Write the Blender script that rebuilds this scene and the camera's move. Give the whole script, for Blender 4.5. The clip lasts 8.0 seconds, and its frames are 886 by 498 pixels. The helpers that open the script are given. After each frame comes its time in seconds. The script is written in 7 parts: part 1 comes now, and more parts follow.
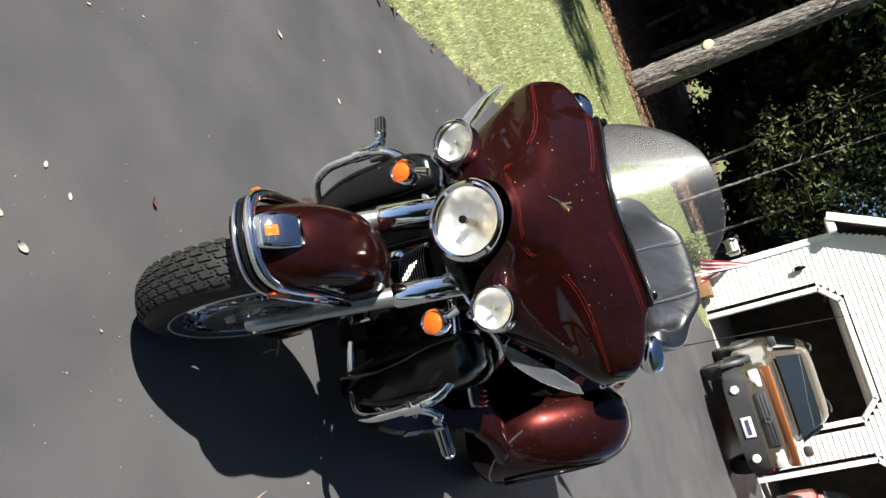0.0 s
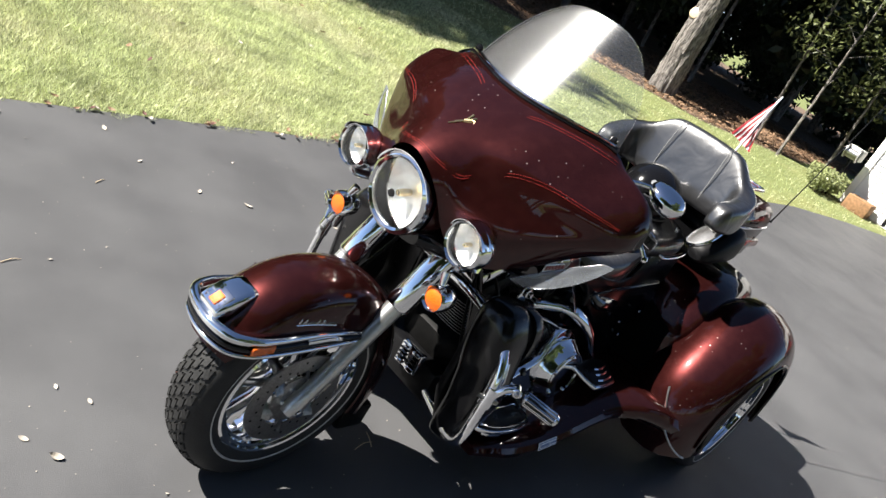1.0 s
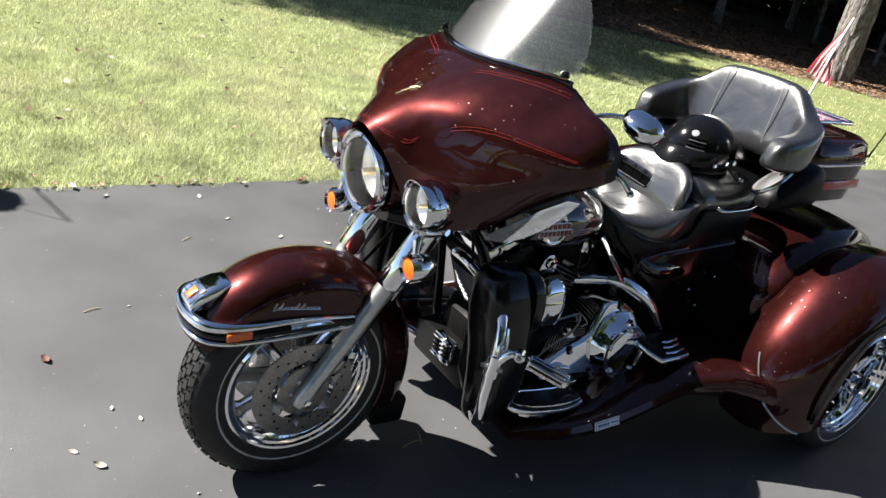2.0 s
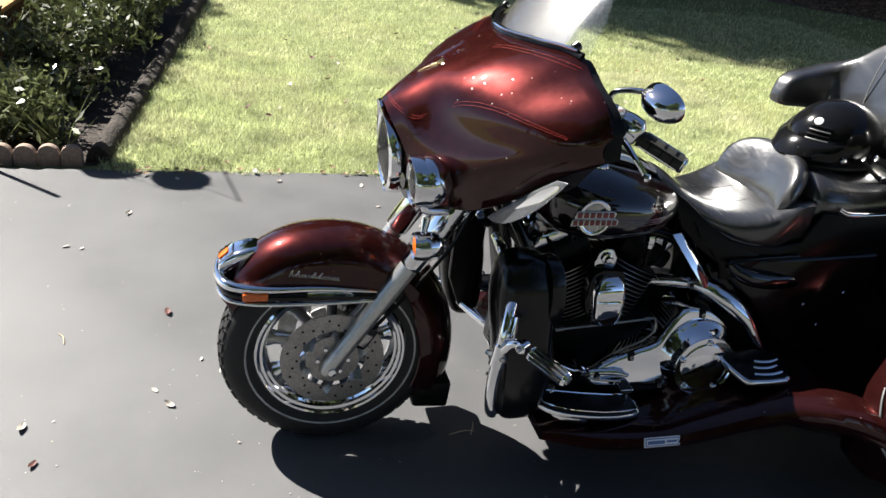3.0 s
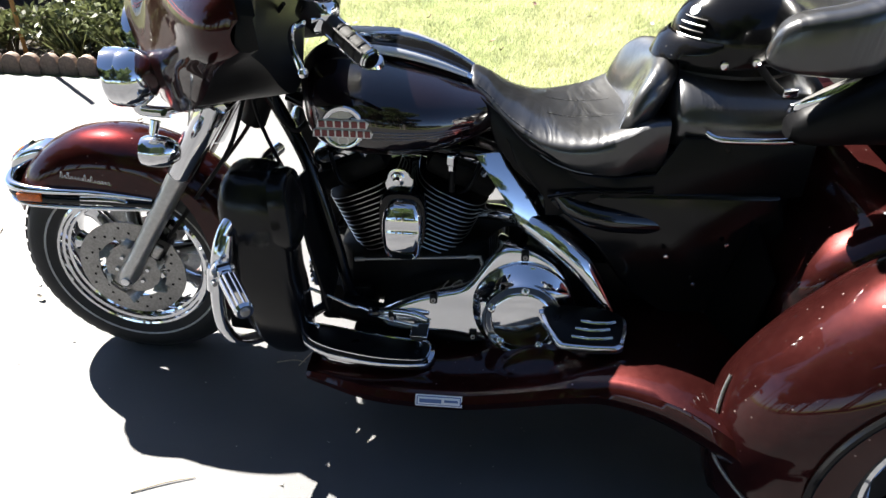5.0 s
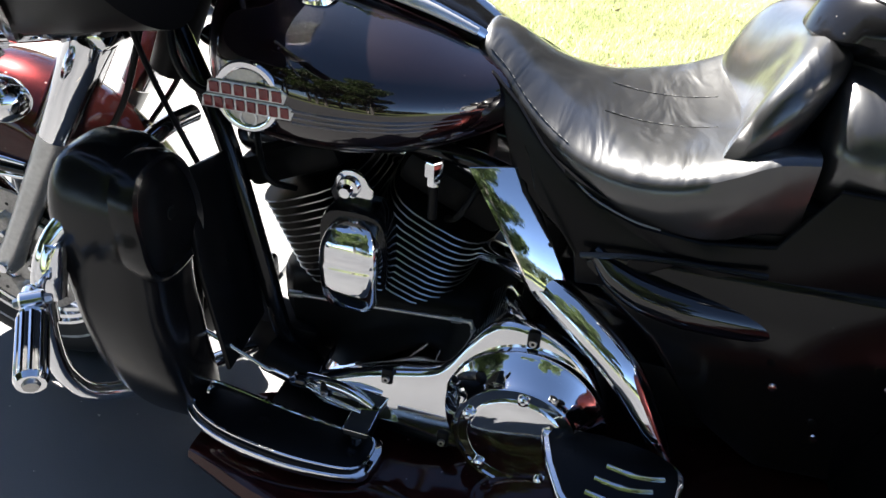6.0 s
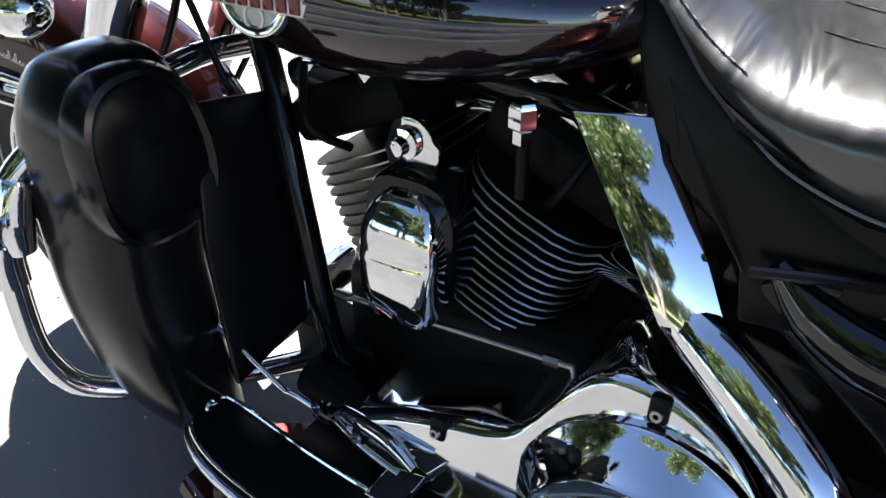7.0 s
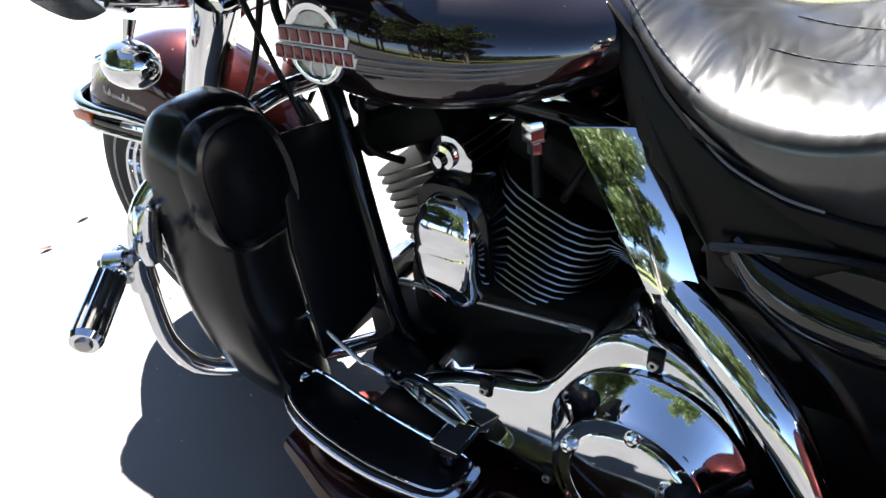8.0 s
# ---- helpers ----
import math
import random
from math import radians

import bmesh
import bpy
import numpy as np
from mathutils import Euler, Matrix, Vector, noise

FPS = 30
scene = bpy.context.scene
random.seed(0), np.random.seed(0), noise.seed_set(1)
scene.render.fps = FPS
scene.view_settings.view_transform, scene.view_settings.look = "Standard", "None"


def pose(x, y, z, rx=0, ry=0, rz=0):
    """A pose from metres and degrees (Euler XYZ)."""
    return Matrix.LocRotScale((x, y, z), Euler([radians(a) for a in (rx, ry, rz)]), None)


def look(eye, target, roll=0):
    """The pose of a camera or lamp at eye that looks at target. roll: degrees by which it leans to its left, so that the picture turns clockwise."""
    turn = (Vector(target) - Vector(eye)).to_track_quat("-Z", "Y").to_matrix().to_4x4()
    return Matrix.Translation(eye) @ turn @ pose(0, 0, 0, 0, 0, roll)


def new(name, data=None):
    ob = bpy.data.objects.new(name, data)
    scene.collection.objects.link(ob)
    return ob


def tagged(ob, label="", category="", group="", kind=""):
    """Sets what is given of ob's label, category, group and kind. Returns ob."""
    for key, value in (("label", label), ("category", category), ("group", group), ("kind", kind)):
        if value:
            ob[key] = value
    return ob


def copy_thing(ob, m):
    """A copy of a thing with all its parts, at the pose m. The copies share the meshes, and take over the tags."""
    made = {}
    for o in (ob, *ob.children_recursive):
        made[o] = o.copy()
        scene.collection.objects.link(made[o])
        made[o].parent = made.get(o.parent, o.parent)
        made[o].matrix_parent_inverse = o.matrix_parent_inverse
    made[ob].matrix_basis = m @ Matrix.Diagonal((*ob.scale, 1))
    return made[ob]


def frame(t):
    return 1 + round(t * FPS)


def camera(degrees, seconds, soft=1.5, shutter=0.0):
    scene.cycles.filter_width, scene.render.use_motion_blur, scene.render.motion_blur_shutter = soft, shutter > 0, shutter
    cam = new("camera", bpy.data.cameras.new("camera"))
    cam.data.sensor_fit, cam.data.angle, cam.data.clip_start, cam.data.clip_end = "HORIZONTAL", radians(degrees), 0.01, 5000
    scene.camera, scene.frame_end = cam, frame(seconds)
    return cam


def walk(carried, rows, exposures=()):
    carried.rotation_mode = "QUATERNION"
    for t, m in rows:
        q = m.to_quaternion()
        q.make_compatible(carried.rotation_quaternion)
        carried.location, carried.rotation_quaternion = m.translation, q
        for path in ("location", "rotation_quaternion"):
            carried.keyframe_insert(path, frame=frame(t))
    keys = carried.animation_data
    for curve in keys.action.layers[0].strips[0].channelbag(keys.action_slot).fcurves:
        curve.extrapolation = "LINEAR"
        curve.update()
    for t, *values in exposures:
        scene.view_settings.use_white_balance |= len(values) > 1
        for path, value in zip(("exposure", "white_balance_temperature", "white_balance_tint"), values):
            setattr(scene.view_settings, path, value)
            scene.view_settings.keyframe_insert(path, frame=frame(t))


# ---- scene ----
cam = camera(60.7, 8.0)
PATH = [
    (0, (-1.736, -0.619, 1.677), (0.039, -0.089, 0.922), 71.1),
    (0.5, (-1.587, -0.911, 1.692), (0.102, -0.163, 0.923), 49.4),
    (1, (-1.369, -1.233, 1.705), (0.164, -0.213, 0.925), 28.7),
    (1.5, (-1.181, -1.519, 1.68), (0.181, -0.28, 0.901), 19.7),
    (1.7, (-1.09, -1.607, 1.674), (0.194, -0.299, 0.874), 16.4),
    (2.8, (-0.348, -1.977, 1.663), (0.321, -0.282, 0.84), 7.9),
    (3, (-0.242, -2.017, 1.682), (0.265, -0.298, 0.794), 6.8),
    (3.5, (0.123, -2.041, 1.657), (0.343, -0.286, 0.725), 3.6),
    (4, (0.503, -2.01, 1.659), (0.678, -0.292, 0.65), 3.5),
    (4.5, (0.789, -2.011, 1.628), (0.795, -0.283, 0.62), 3.2),
    (5, (1.075, -1.878, 1.585), (0.94, -0.2, 0.505), 0.5),
    (5.2, (1.205, -1.766, 1.565), (1.002, -0.11, 0.462), 0.2),
    (6.3, (1.229, -0.945, 1.23), (0.714, 0.58, 0.043), 2.4),
    (6.5, (1.208, -0.868, 1.168), (0.58, 0.64, 0.013), 0.8),
    (7, (1.267, -0.786, 1.046), (0.35, 0.616, -0.047), -0.9),
    (7.5, (1.353, -0.8, 1.043), (0.319, 0.469, -0.107), -4.1),
    (8, (1.402, -0.886, 1.155), (0.32, 0.38, 0.047), -8.2),
]
walk(cam, [(t, look(eye, target, roll)) for t, eye, target, roll in PATH], exposures=[(0, 1.38), (0.5, 1.63), (1, 1.8), (1.7, 1.82), (2.8, 1.85), (3.5, 2.03), (4.5, 2.32), (5.2, 2.63), (6.3, 2.97), (8, 3.15)])

# ---- world, sun ----
SUN_TO = Vector((-0.69, 0.66, 1.0)).normalized()      # towards the sun
world = bpy.data.worlds.new("sky_world")
scene.world = world
world.use_nodes = True
wn = world.node_tree.nodes
sky = wn.new("ShaderNodeTexSky")
sky.sky_type = "NISHITA"
sky.sun_disc = False
sky.sun_elevation = math.asin(SUN_TO.z)
sky.sun_rotation = math.atan2(SUN_TO.x, SUN_TO.y)
sky.air_density, sky.dust_density, sky.ozone_density = 0.45, 0.2, 1.0
world.node_tree.links.new(sky.outputs[0], wn["Background"].inputs[0])
wn["Background"].inputs[1].default_value = 0.05
sun_data = bpy.data.lights.new("sun", "SUN")
sun_data.energy, sun_data.angle, sun_data.color = 5.0, radians(0.53), (1.0, 0.955, 0.88)
sun = new("sun", sun_data)
sun.rotation_euler = SUN_TO.to_track_quat("Z", "Y").to_euler()


# ---- materials ----
def material(name, color, rough=0.5, metal=0.0, coat=0.0, grain=0.0, grain_scale=60.0, wear=0.0, wear_scale=4.0,
             wear_color=None, bump=0.0, bump_scale=200.0, spec=0.5, rough_var=0.0, coat_rough=0.03, stretch=None, bump_detail=4.0):
    m = bpy.data.materials.new(name)
    m.use_nodes = True
    nt = m.node_tree
    N, L = nt.nodes, nt.links
    p = N["Principled BSDF"]
    p.inputs["Base Color"].default_value = (*color, 1)
    p.inputs["Roughness"].default_value = rough
    p.inputs["Metallic"].default_value = metal
    p.inputs["Coat Weight"].default_value = coat
    p.inputs["Coat Roughness"].default_value = coat_rough
    p.inputs["Specular IOR Level"].default_value = spec
    tc = N.new("ShaderNodeTexCoord")
    vec = tc.outputs["Object"]
    if stretch:
        mp = N.new("ShaderNodeMapping")
        mp.inputs["Scale"].default_value = stretch
        L.new(vec, mp.inputs["Vector"])
        vec = mp.outputs["Vector"]

    def noise_node(scale, detail=5.0):
        n = N.new("ShaderNodeTexNoise")
        n.inputs["Scale"].default_value = scale
        n.inputs["Detail"].default_value = detail
        L.new(vec, n.inputs["Vector"])
        return n

    col = None
    if grain:
        n = noise_node(grain_scale)
        mx = N.new("ShaderNodeMixRGB")
        mx.inputs[1].default_value = (*[c * (1 - grain) for c in color], 1)
        mx.inputs[2].default_value = (*[min(1, c * (1 + grain)) for c in color], 1)
        r = N.new("ShaderNodeMapRange")
        r.inputs["From Min"].default_value, r.inputs["From Max"].default_value = 0.3, 0.7
        L.new(n.outputs["Fac"], r.inputs["Value"])
        L.new(r.outputs[0], mx.inputs[0])
        col = mx.outputs[0]
    if wear:
        n = noise_node(wear_scale, 8.0)
        r = N.new("ShaderNodeMapRange")
        r.inputs["From Min"].default_value, r.inputs["From Max"].default_value = 0.45, 0.75
        r.inputs["To Max"].default_value = wear
        L.new(n.outputs["Fac"], r.inputs["Value"])
        mx = N.new("ShaderNodeMixRGB")
        mx.inputs[1].default_value = (*color, 1)
        if col:
            L.new(col, mx.inputs[1])
        mx.inputs[2].default_value = (*(wear_color or [c * 0.5 for c in color]), 1)
        L.new(r.outputs[0], mx.inputs[0])
        col = mx.outputs[0]
    if col:
        L.new(col, p.inputs["Base Color"])
    if rough_var:
        n = noise_node(wear_scale * 2.3, 6.0)
        r = N.new("ShaderNodeMapRange")
        r.inputs["To Min"].default_value, r.inputs["To Max"].default_value = max(0, rough - rough_var), min(1, rough + rough_var)
        L.new(n.outputs["Fac"], r.inputs["Value"])
        L.new(r.outputs[0], p.inputs["Roughness"])
    if bump:
        n = noise_node(bump_scale, bump_detail)
        b = N.new("ShaderNodeBump")
        b.inputs["Strength"].default_value = bump
        b.inputs["Distance"].default_value = 0.01
        L.new(n.outputs["Fac"], b.inputs["Height"])
        L.new(b.outputs[0], p.inputs["Normal"])
    return m


PAINT = material("black_cherry_paint", (0.0285, 0.0064, 0.0060), 0.31, 0.68, 0.72, grain=0.45, grain_scale=1800, wear=0.10, wear_scale=30, wear_color=(0.10, 0.03, 0.026), rough_var=0.05, spec=0.05, coat_rough=0.02)
PAINT.node_tree.nodes["Principled BSDF"].inputs["Specular Tint"].default_value = (0.32, 0.12, 0.12, 1)
PAINT.node_tree.nodes["Principled BSDF"].inputs["Coat IOR"].default_value = 1.50


def water_spots(m, scale, size, color):
    """Scattered pale dried drops and dust specks on a surface."""
    N, L = m.node_tree.nodes, m.node_tree.links
    p = N["Principled BSDF"]
    tc, v, n, r, q, k, mx = N.new("ShaderNodeTexCoord"), N.new("ShaderNodeTexVoronoi"), N.new("ShaderNodeTexNoise"), N.new("ShaderNodeMapRange"), N.new("ShaderNodeMapRange"), N.new("ShaderNodeMath"), N.new("ShaderNodeMixRGB")
    v.inputs["Scale"].default_value, n.inputs["Scale"].default_value = scale, 7.0
    r.inputs["From Min"].default_value, r.inputs["From Max"].default_value, r.inputs["To Min"].default_value, r.inputs["To Max"].default_value = size * 0.6, size, 1.0, 0.0
    q.inputs["From Min"].default_value, q.inputs["From Max"].default_value = 0.50, 0.62
    k.operation = "MULTIPLY"
    L.new(tc.outputs["Object"], v.inputs["Vector"])
    L.new(tc.outputs["Object"], n.inputs["Vector"])
    L.new(v.outputs["Distance"], r.inputs["Value"])
    L.new(n.outputs["Fac"], q.inputs["Value"])
    L.new(r.outputs[0], k.inputs[0])
    L.new(q.outputs[0], k.inputs[1])
    L.new(k.outputs[0], mx.inputs[0])
    L.new(p.inputs["Base Color"].links[0].from_socket, mx.inputs[1])
    mx.inputs[2].default_value = (*color, 1)
    L.new(mx.outputs[0], p.inputs["Base Color"])


water_spots(PAINT, 34.0, 0.10, (0.30, 0.22, 0.21))
BLACK = material("gloss_black", (0.004, 0.004, 0.0045), 0.14, 0.0, 0.0, wear=0.12, wear_scale=9, wear_color=(0.012, 0.011, 0.010), rough_var=0.05, spec=0.30)
water_spots(BLACK, 42.0, 0.06, (0.10, 0.095, 0.09))
SATIN = material("satin_black", (0.003, 0.003, 0.0035), 0.42, wear=0.3, wear_scale=12, wear_color=(0.009, 0.0085, 0.008), bump=0.03, bump_scale=300, spec=0.16)
# black without any sheen, for the shaded body front
MATTE_BLACK = material("matt_black", (0.003, 0.003, 0.003), 0.9, wear=0.3, wear_scale=12, wear_color=(0.006, 0.006, 0.006), spec=0.0)
CHROME = material("chrome", (0.82, 0.83, 0.85), 0.045, 1.0, wear=0.10, wear_scale=25, wear_color=(0.55, 0.55, 0.55), rough_var=0.03)
DISC = material("disc_steel", (0.34, 0.335, 0.325), 0.38, 1.0, grain=0.2, grain_scale=150, wear=0.35, wear_scale=18, wear_color=(0.12, 0.11, 0.10))
STEEL = material("brushed_steel", (0.42, 0.41, 0.40), 0.36, 1.0, grain=0.15, grain_scale=120, wear=0.3, wear_scale=15, wear_color=(0.25, 0.24, 0.23))
ALLOY = material("fork_alloy", (0.55, 0.55, 0.54), 0.34, 0.9, grain=0.10, grain_scale=80, wear=0.25, wear_scale=10, wear_color=(0.25, 0.25, 0.24))
RUBBER = material("tyre_rubber", (0.009, 0.009, 0.009), 0.66, wear=0.4, wear_scale=20, wear_color=(0.026, 0.025, 0.023), bump=0.12, bump_scale=150)
WHITEWALL = material("whitewall_rubber", (0.46, 0.45, 0.43), 0.7, wear=0.5, wear_scale=30, wear_color=(0.12, 0.11, 0.10))
LEATHER = material("black_leather", (0.009, 0.009, 0.010), 0.40, coat=1.0, coat_rough=0.165, wear=0.35, wear_scale=7, wear_color=(0.015, 0.0145, 0.0145), bump=0.05, bump_scale=650, rough_var=0.06, spec=0.6)
LEATHER.node_tree.nodes["Principled BSDF"].inputs["Coat IOR"].default_value = 1.62


def leather_creases(m):
    """Adds soft pulled creases over the fine grain."""
    N, L = m.node_tree.nodes, m.node_tree.links
    p = N["Principled BSDF"]
    fine = p.inputs["Normal"].links[0].from_node
    tc, mp, w, n = N.new("ShaderNodeTexCoord"), N.new("ShaderNodeMapping"), N.new("ShaderNodeBump"), N.new("ShaderNodeTexNoise")
    mp.inputs["Scale"].default_value = (15, 6, 6)
    mp.inputs["Rotation"].default_value = (0, 0.3, 0.5)
    n.inputs["Scale"].default_value, n.inputs["Detail"].default_value, n.inputs["Distortion"].default_value = 1.0, 2.0, 1.2
    w.inputs["Strength"].default_value, w.inputs["Distance"].default_value = 0.44, 0.012
    L.new(tc.outputs["Object"], mp.inputs["Vector"])
    L.new(mp.outputs["Vector"], n.inputs["Vector"])
    L.new(n.outputs["Fac"], w.inputs["Height"])
    L.new(w.outputs[0], fine.inputs["Normal"])


leather_creases(LEATHER)
STITCH = material("seam_thread", (0.16, 0.16, 0.16), 0.6)
AMBER = material("amber_lens", (0.72, 0.13, 0.008), 0.12, 0.0, 0.5, grain=0.25, grain_scale=260, bump=0.3, bump_scale=420)
RED_LENS = material("red_lens", (0.45, 0.02, 0.015), 0.12, 0.0, 0.5, grain=0.2, grain_scale=300)
PINSTRIPE = material("pinstripe_red", (0.19, 0.016, 0.013), 0.6, spec=0.1)
BLACK_ENAMEL = material("black_enamel", (0.004, 0.004, 0.005), 0.10, 0.0, 0.6, wear=0.1, wear_scale=9, wear_color=(0.010, 0.009, 0.009), rough_var=0.03, spec=0.5)
PLASTIC = material("black_moulded_plastic", (0.0035, 0.0035, 0.004), 0.30, wear=0.3, wear_scale=8, wear_color=(0.009, 0.0085, 0.0085), rough_var=0.07, spec=0.16, bump=0.02, bump_scale=400)
LOWER_BLACK = material("lower_fairing_black", (0.004, 0.004, 0.0045), 0.20, wear=0.3, wear_scale=8, wear_color=(0.010, 0.009, 0.009), rough_var=0.08, spec=0.35)
BADGE_RED = material("badge_red", (0.15, 0.010, 0.012), 0.3, 0.1, 0.5)
SILVER = material("silver_paint", (0.62, 0.62, 0.62), 0.3, 0.7)
GREY_STRIPE = material("grey_stripe_paint", (0.10, 0.095, 0.10), 0.35, 0.4, 0.8)
GOLD = material("gold_plate", (0.80, 0.62, 0.34), 0.25, 1.0)
WHITE_PLASTIC = material("white_sticker", (0.80, 0.81, 0.84), 0.4)
BLUE_PRINT = material("sticker_print", (0.10, 0.16, 0.34), 0.4)
FIN = material("engine_black", (0.005, 0.005, 0.005), 0.42, 0.0, wear=0.3, wear_scale=40, wear_color=(0.014, 0.013, 0.012), spec=0.08)
FIN_EDGE = material("machined_fin_edge", (0.55, 0.55, 0.54), 0.3, 1.0)
MIRROR = material("mirror_glass", (0.9, 0.9, 0.9), 0.02, 1.0)


def glass_material(name, tint, gloss_rough, haze, haze_color=(0.8, 0.83, 0.86), ior=1.3):
    """Clear sheet: see-through, with a gloss that grows at low angles and a little surface haze."""
    m = bpy.data.materials.new(name)
    m.use_nodes = True
    N, L = m.node_tree.nodes, m.node_tree.links
    N.remove(N["Principled BSDF"])
    t, g, d, f = N.new("ShaderNodeBsdfTransparent"), N.new("ShaderNodeBsdfGlossy"), N.new("ShaderNodeBsdfDiffuse"), N.new("ShaderNodeFresnel")
    t.inputs[0].default_value = (*tint, 1)
    g.inputs["Roughness"].default_value = gloss_rough
    d.inputs[0].default_value = (*haze_color, 1)
    f.inputs[0].default_value = ior
    a, b = N.new("ShaderNodeMixShader"), N.new("ShaderNodeMixShader")
    tc, n, r = N.new("ShaderNodeTexCoord"), N.new("ShaderNodeTexNoise"), N.new("ShaderNodeMapRange")
    n.inputs["Scale"].default_value, n.inputs["Detail"].default_value = 9.0, 8.0
    r.inputs["To Min"].default_value, r.inputs["To Max"].default_value = haze * 0.5, haze * 1.5
    L.new(tc.outputs["Object"], n.inputs["Vector"])
    L.new(n.outputs["Fac"], r.inputs["Value"])
    L.new(r.outputs[0], a.inputs[0])
    L.new(t.outputs[0], a.inputs[1])
    L.new(d.outputs[0], a.inputs[2])
    L.new(f.outputs[0], b.inputs[0])
    L.new(a.outputs[0], b.inputs[1])
    L.new(g.outputs[0], b.inputs[2])
    L.new(b.outputs[0], N["Material Output"].inputs[0])
    return m


SCREEN = glass_material("windscreen_plastic", (0.95, 0.96, 0.96), 0.15, 0.010, ior=1.5)
LENS = glass_material("lamp_glass", (0.97, 0.97, 0.96), 0.03, 0.02)
SMOKED = glass_material("clear_spotted_plastic", (0.42, 0.44, 0.47), 0.10, 0.10, (0.78, 0.82, 0.88), ior=1.5)
CAR_GLASS = material("car_glass", (0.015, 0.02, 0.025), 0.04, 0.0, 1.0)


# ---- mesh helpers ----
def part(name, bm, mat, parent=None, label="", smooth=True):
    me = bpy.data.meshes.new(name)
    bmesh.ops.recalc_face_normals(bm, faces=bm.faces)
    for f in bm.faces:
        f.smooth = smooth
    bm.to_mesh(me)
    bm.free()
    for m in (mat if isinstance(mat, (list, tuple)) else [mat]):
        me.materials.append(m)
    if smooth:
        me.set_sharp_from_angle(angle=radians(38))
    ob = new(name, me)
    ob.parent = parent
    if label:
        ob["label"] = label
    return ob


def thing(name, label, category, group="", at=(0, 0, 0)):
    ob = new(name)
    ob.location = at
    ob.empty_display_size = 0.1
    return tagged(ob, label, category, group)


def catmull(pts, n=8, closed=False):
    pts = [Vector(p) for p in pts]
    if len(pts) < 3:
        return [pts[0].lerp(pts[-1], k / n) for k in range(n + 1)]
    out, m = [], len(pts)
    for i in range(m if closed else m - 1):
        if closed:
            a, b, c, d = pts[(i - 1) % m], pts[i], pts[(i + 1) % m], pts[(i + 2) % m]
        else:
            a, b, c, d = pts[max(i - 1, 0)], pts[i], pts[i + 1], pts[min(i + 2, m - 1)]
        for k in range(n):
            t = k / n
            out.append(0.5 * ((2 * b) + (c - a) * t + (2 * a - 5 * b + 4 * c - d) * t * t + (3 * b - a - 3 * c + d) * t ** 3))
    if not closed:
        out.append(pts[-1])
    return out


def loft(rings, bm=None, ring_closed=True, cap=True, loop=False):
    bm = bm or bmesh.new()
    vs = [[bm.verts.new(p) for p in r] for r in rings]
    n = len(rings[0])
    pairs = list(zip(vs, vs[1:])) + ([(vs[-1], vs[0])] if loop else [])
    for a, b in pairs:
        for k in range(n if ring_closed else n - 1):
            j = (k + 1) % n
            try:
                bm.faces.new((a[k], a[j], b[j], b[k]))
            except ValueError:
                pass
    if cap and ring_closed and not loop:
        bm.faces.new(vs[0][::-1])
        bm.faces.new(vs[-1])
    return bm


def tube(pts, radius, seg=10, n=6, bm=None, closed=False, straight=False, flat=1.0):
    """A round bar along a smooth path; radius may be a list, one for each given point."""
    path = [Vector(p) for p in pts] if straight else catmull(pts, n, closed)
    m = len(path)
    rad = radius if isinstance(radius, (list, tuple)) else [radius] * len(pts)
    rings, up = [], None
    for i, p in enumerate(path):
        a, b = path[(i - 1) % m if closed else max(i - 1, 0)], path[(i + 1) % m if closed else min(i + 1, m - 1)]
        d = (b - a).normalized()
        if up is None:
            up = d.orthogonal().normalized()
        up = (up - d * up.dot(d)).normalized()
        side = d.cross(up)
        s = i / max(m - 1, 1) * (len(rad) - 1)
        k = min(int(s), len(rad) - 2) if len(rad) > 1 else 0
        r = rad[k] + (rad[min(k + 1, len(rad) - 1)] - rad[k]) * (s - k)
        rings.append([p + (up * math.cos(q) + side * flat * math.sin(q)) * r for q in [2 * math.pi * j / seg for j in range(seg)]])
    return loft(rings, bm, cap=not closed, loop=closed)


def axis_frame(axis):
    z = Vector(axis).normalized()
    x = z.orthogonal().normalized()
    if abs(z.z) < 0.95:
        x = Vector((0, 0, 1)).cross(z).normalized()
    return x, z.cross(x), z


def lathe(profile, centre, axis, seg=32, bm=None, close=False, arc=None):
    """Turns a profile of (radius, along) round an axis."""
    x, y, z = axis_frame(axis)
    c = Vector(centre)
    bm = bm or bmesh.new()
    rings = []
    for r, h in profile:
        if r < 1e-5:
            rings.append([bm.verts.new(c + z * h)])
        else:
            rings.append([bm.verts.new(c + z * h + (x * math.cos(q) + y * math.sin(q)) * r) for q in [2 * math.pi * k / seg for k in range(seg)]])
    for a, b in list(zip(rings, rings[1:])) + ([(rings[-1], rings[0])] if close else []):
        for k in range(seg):
            j = (k + 1) % seg
            if len(a) == 1 and len(b) > 1:
                bm.faces.new((a[0], b[j], b[k]))
            elif len(b) == 1 and len(a) > 1:
                bm.faces.new((a[k], a[j], b[0]))
            elif len(a) > 1:
                bm.faces.new((a[k], a[j], b[j], b[k]))
    return bm


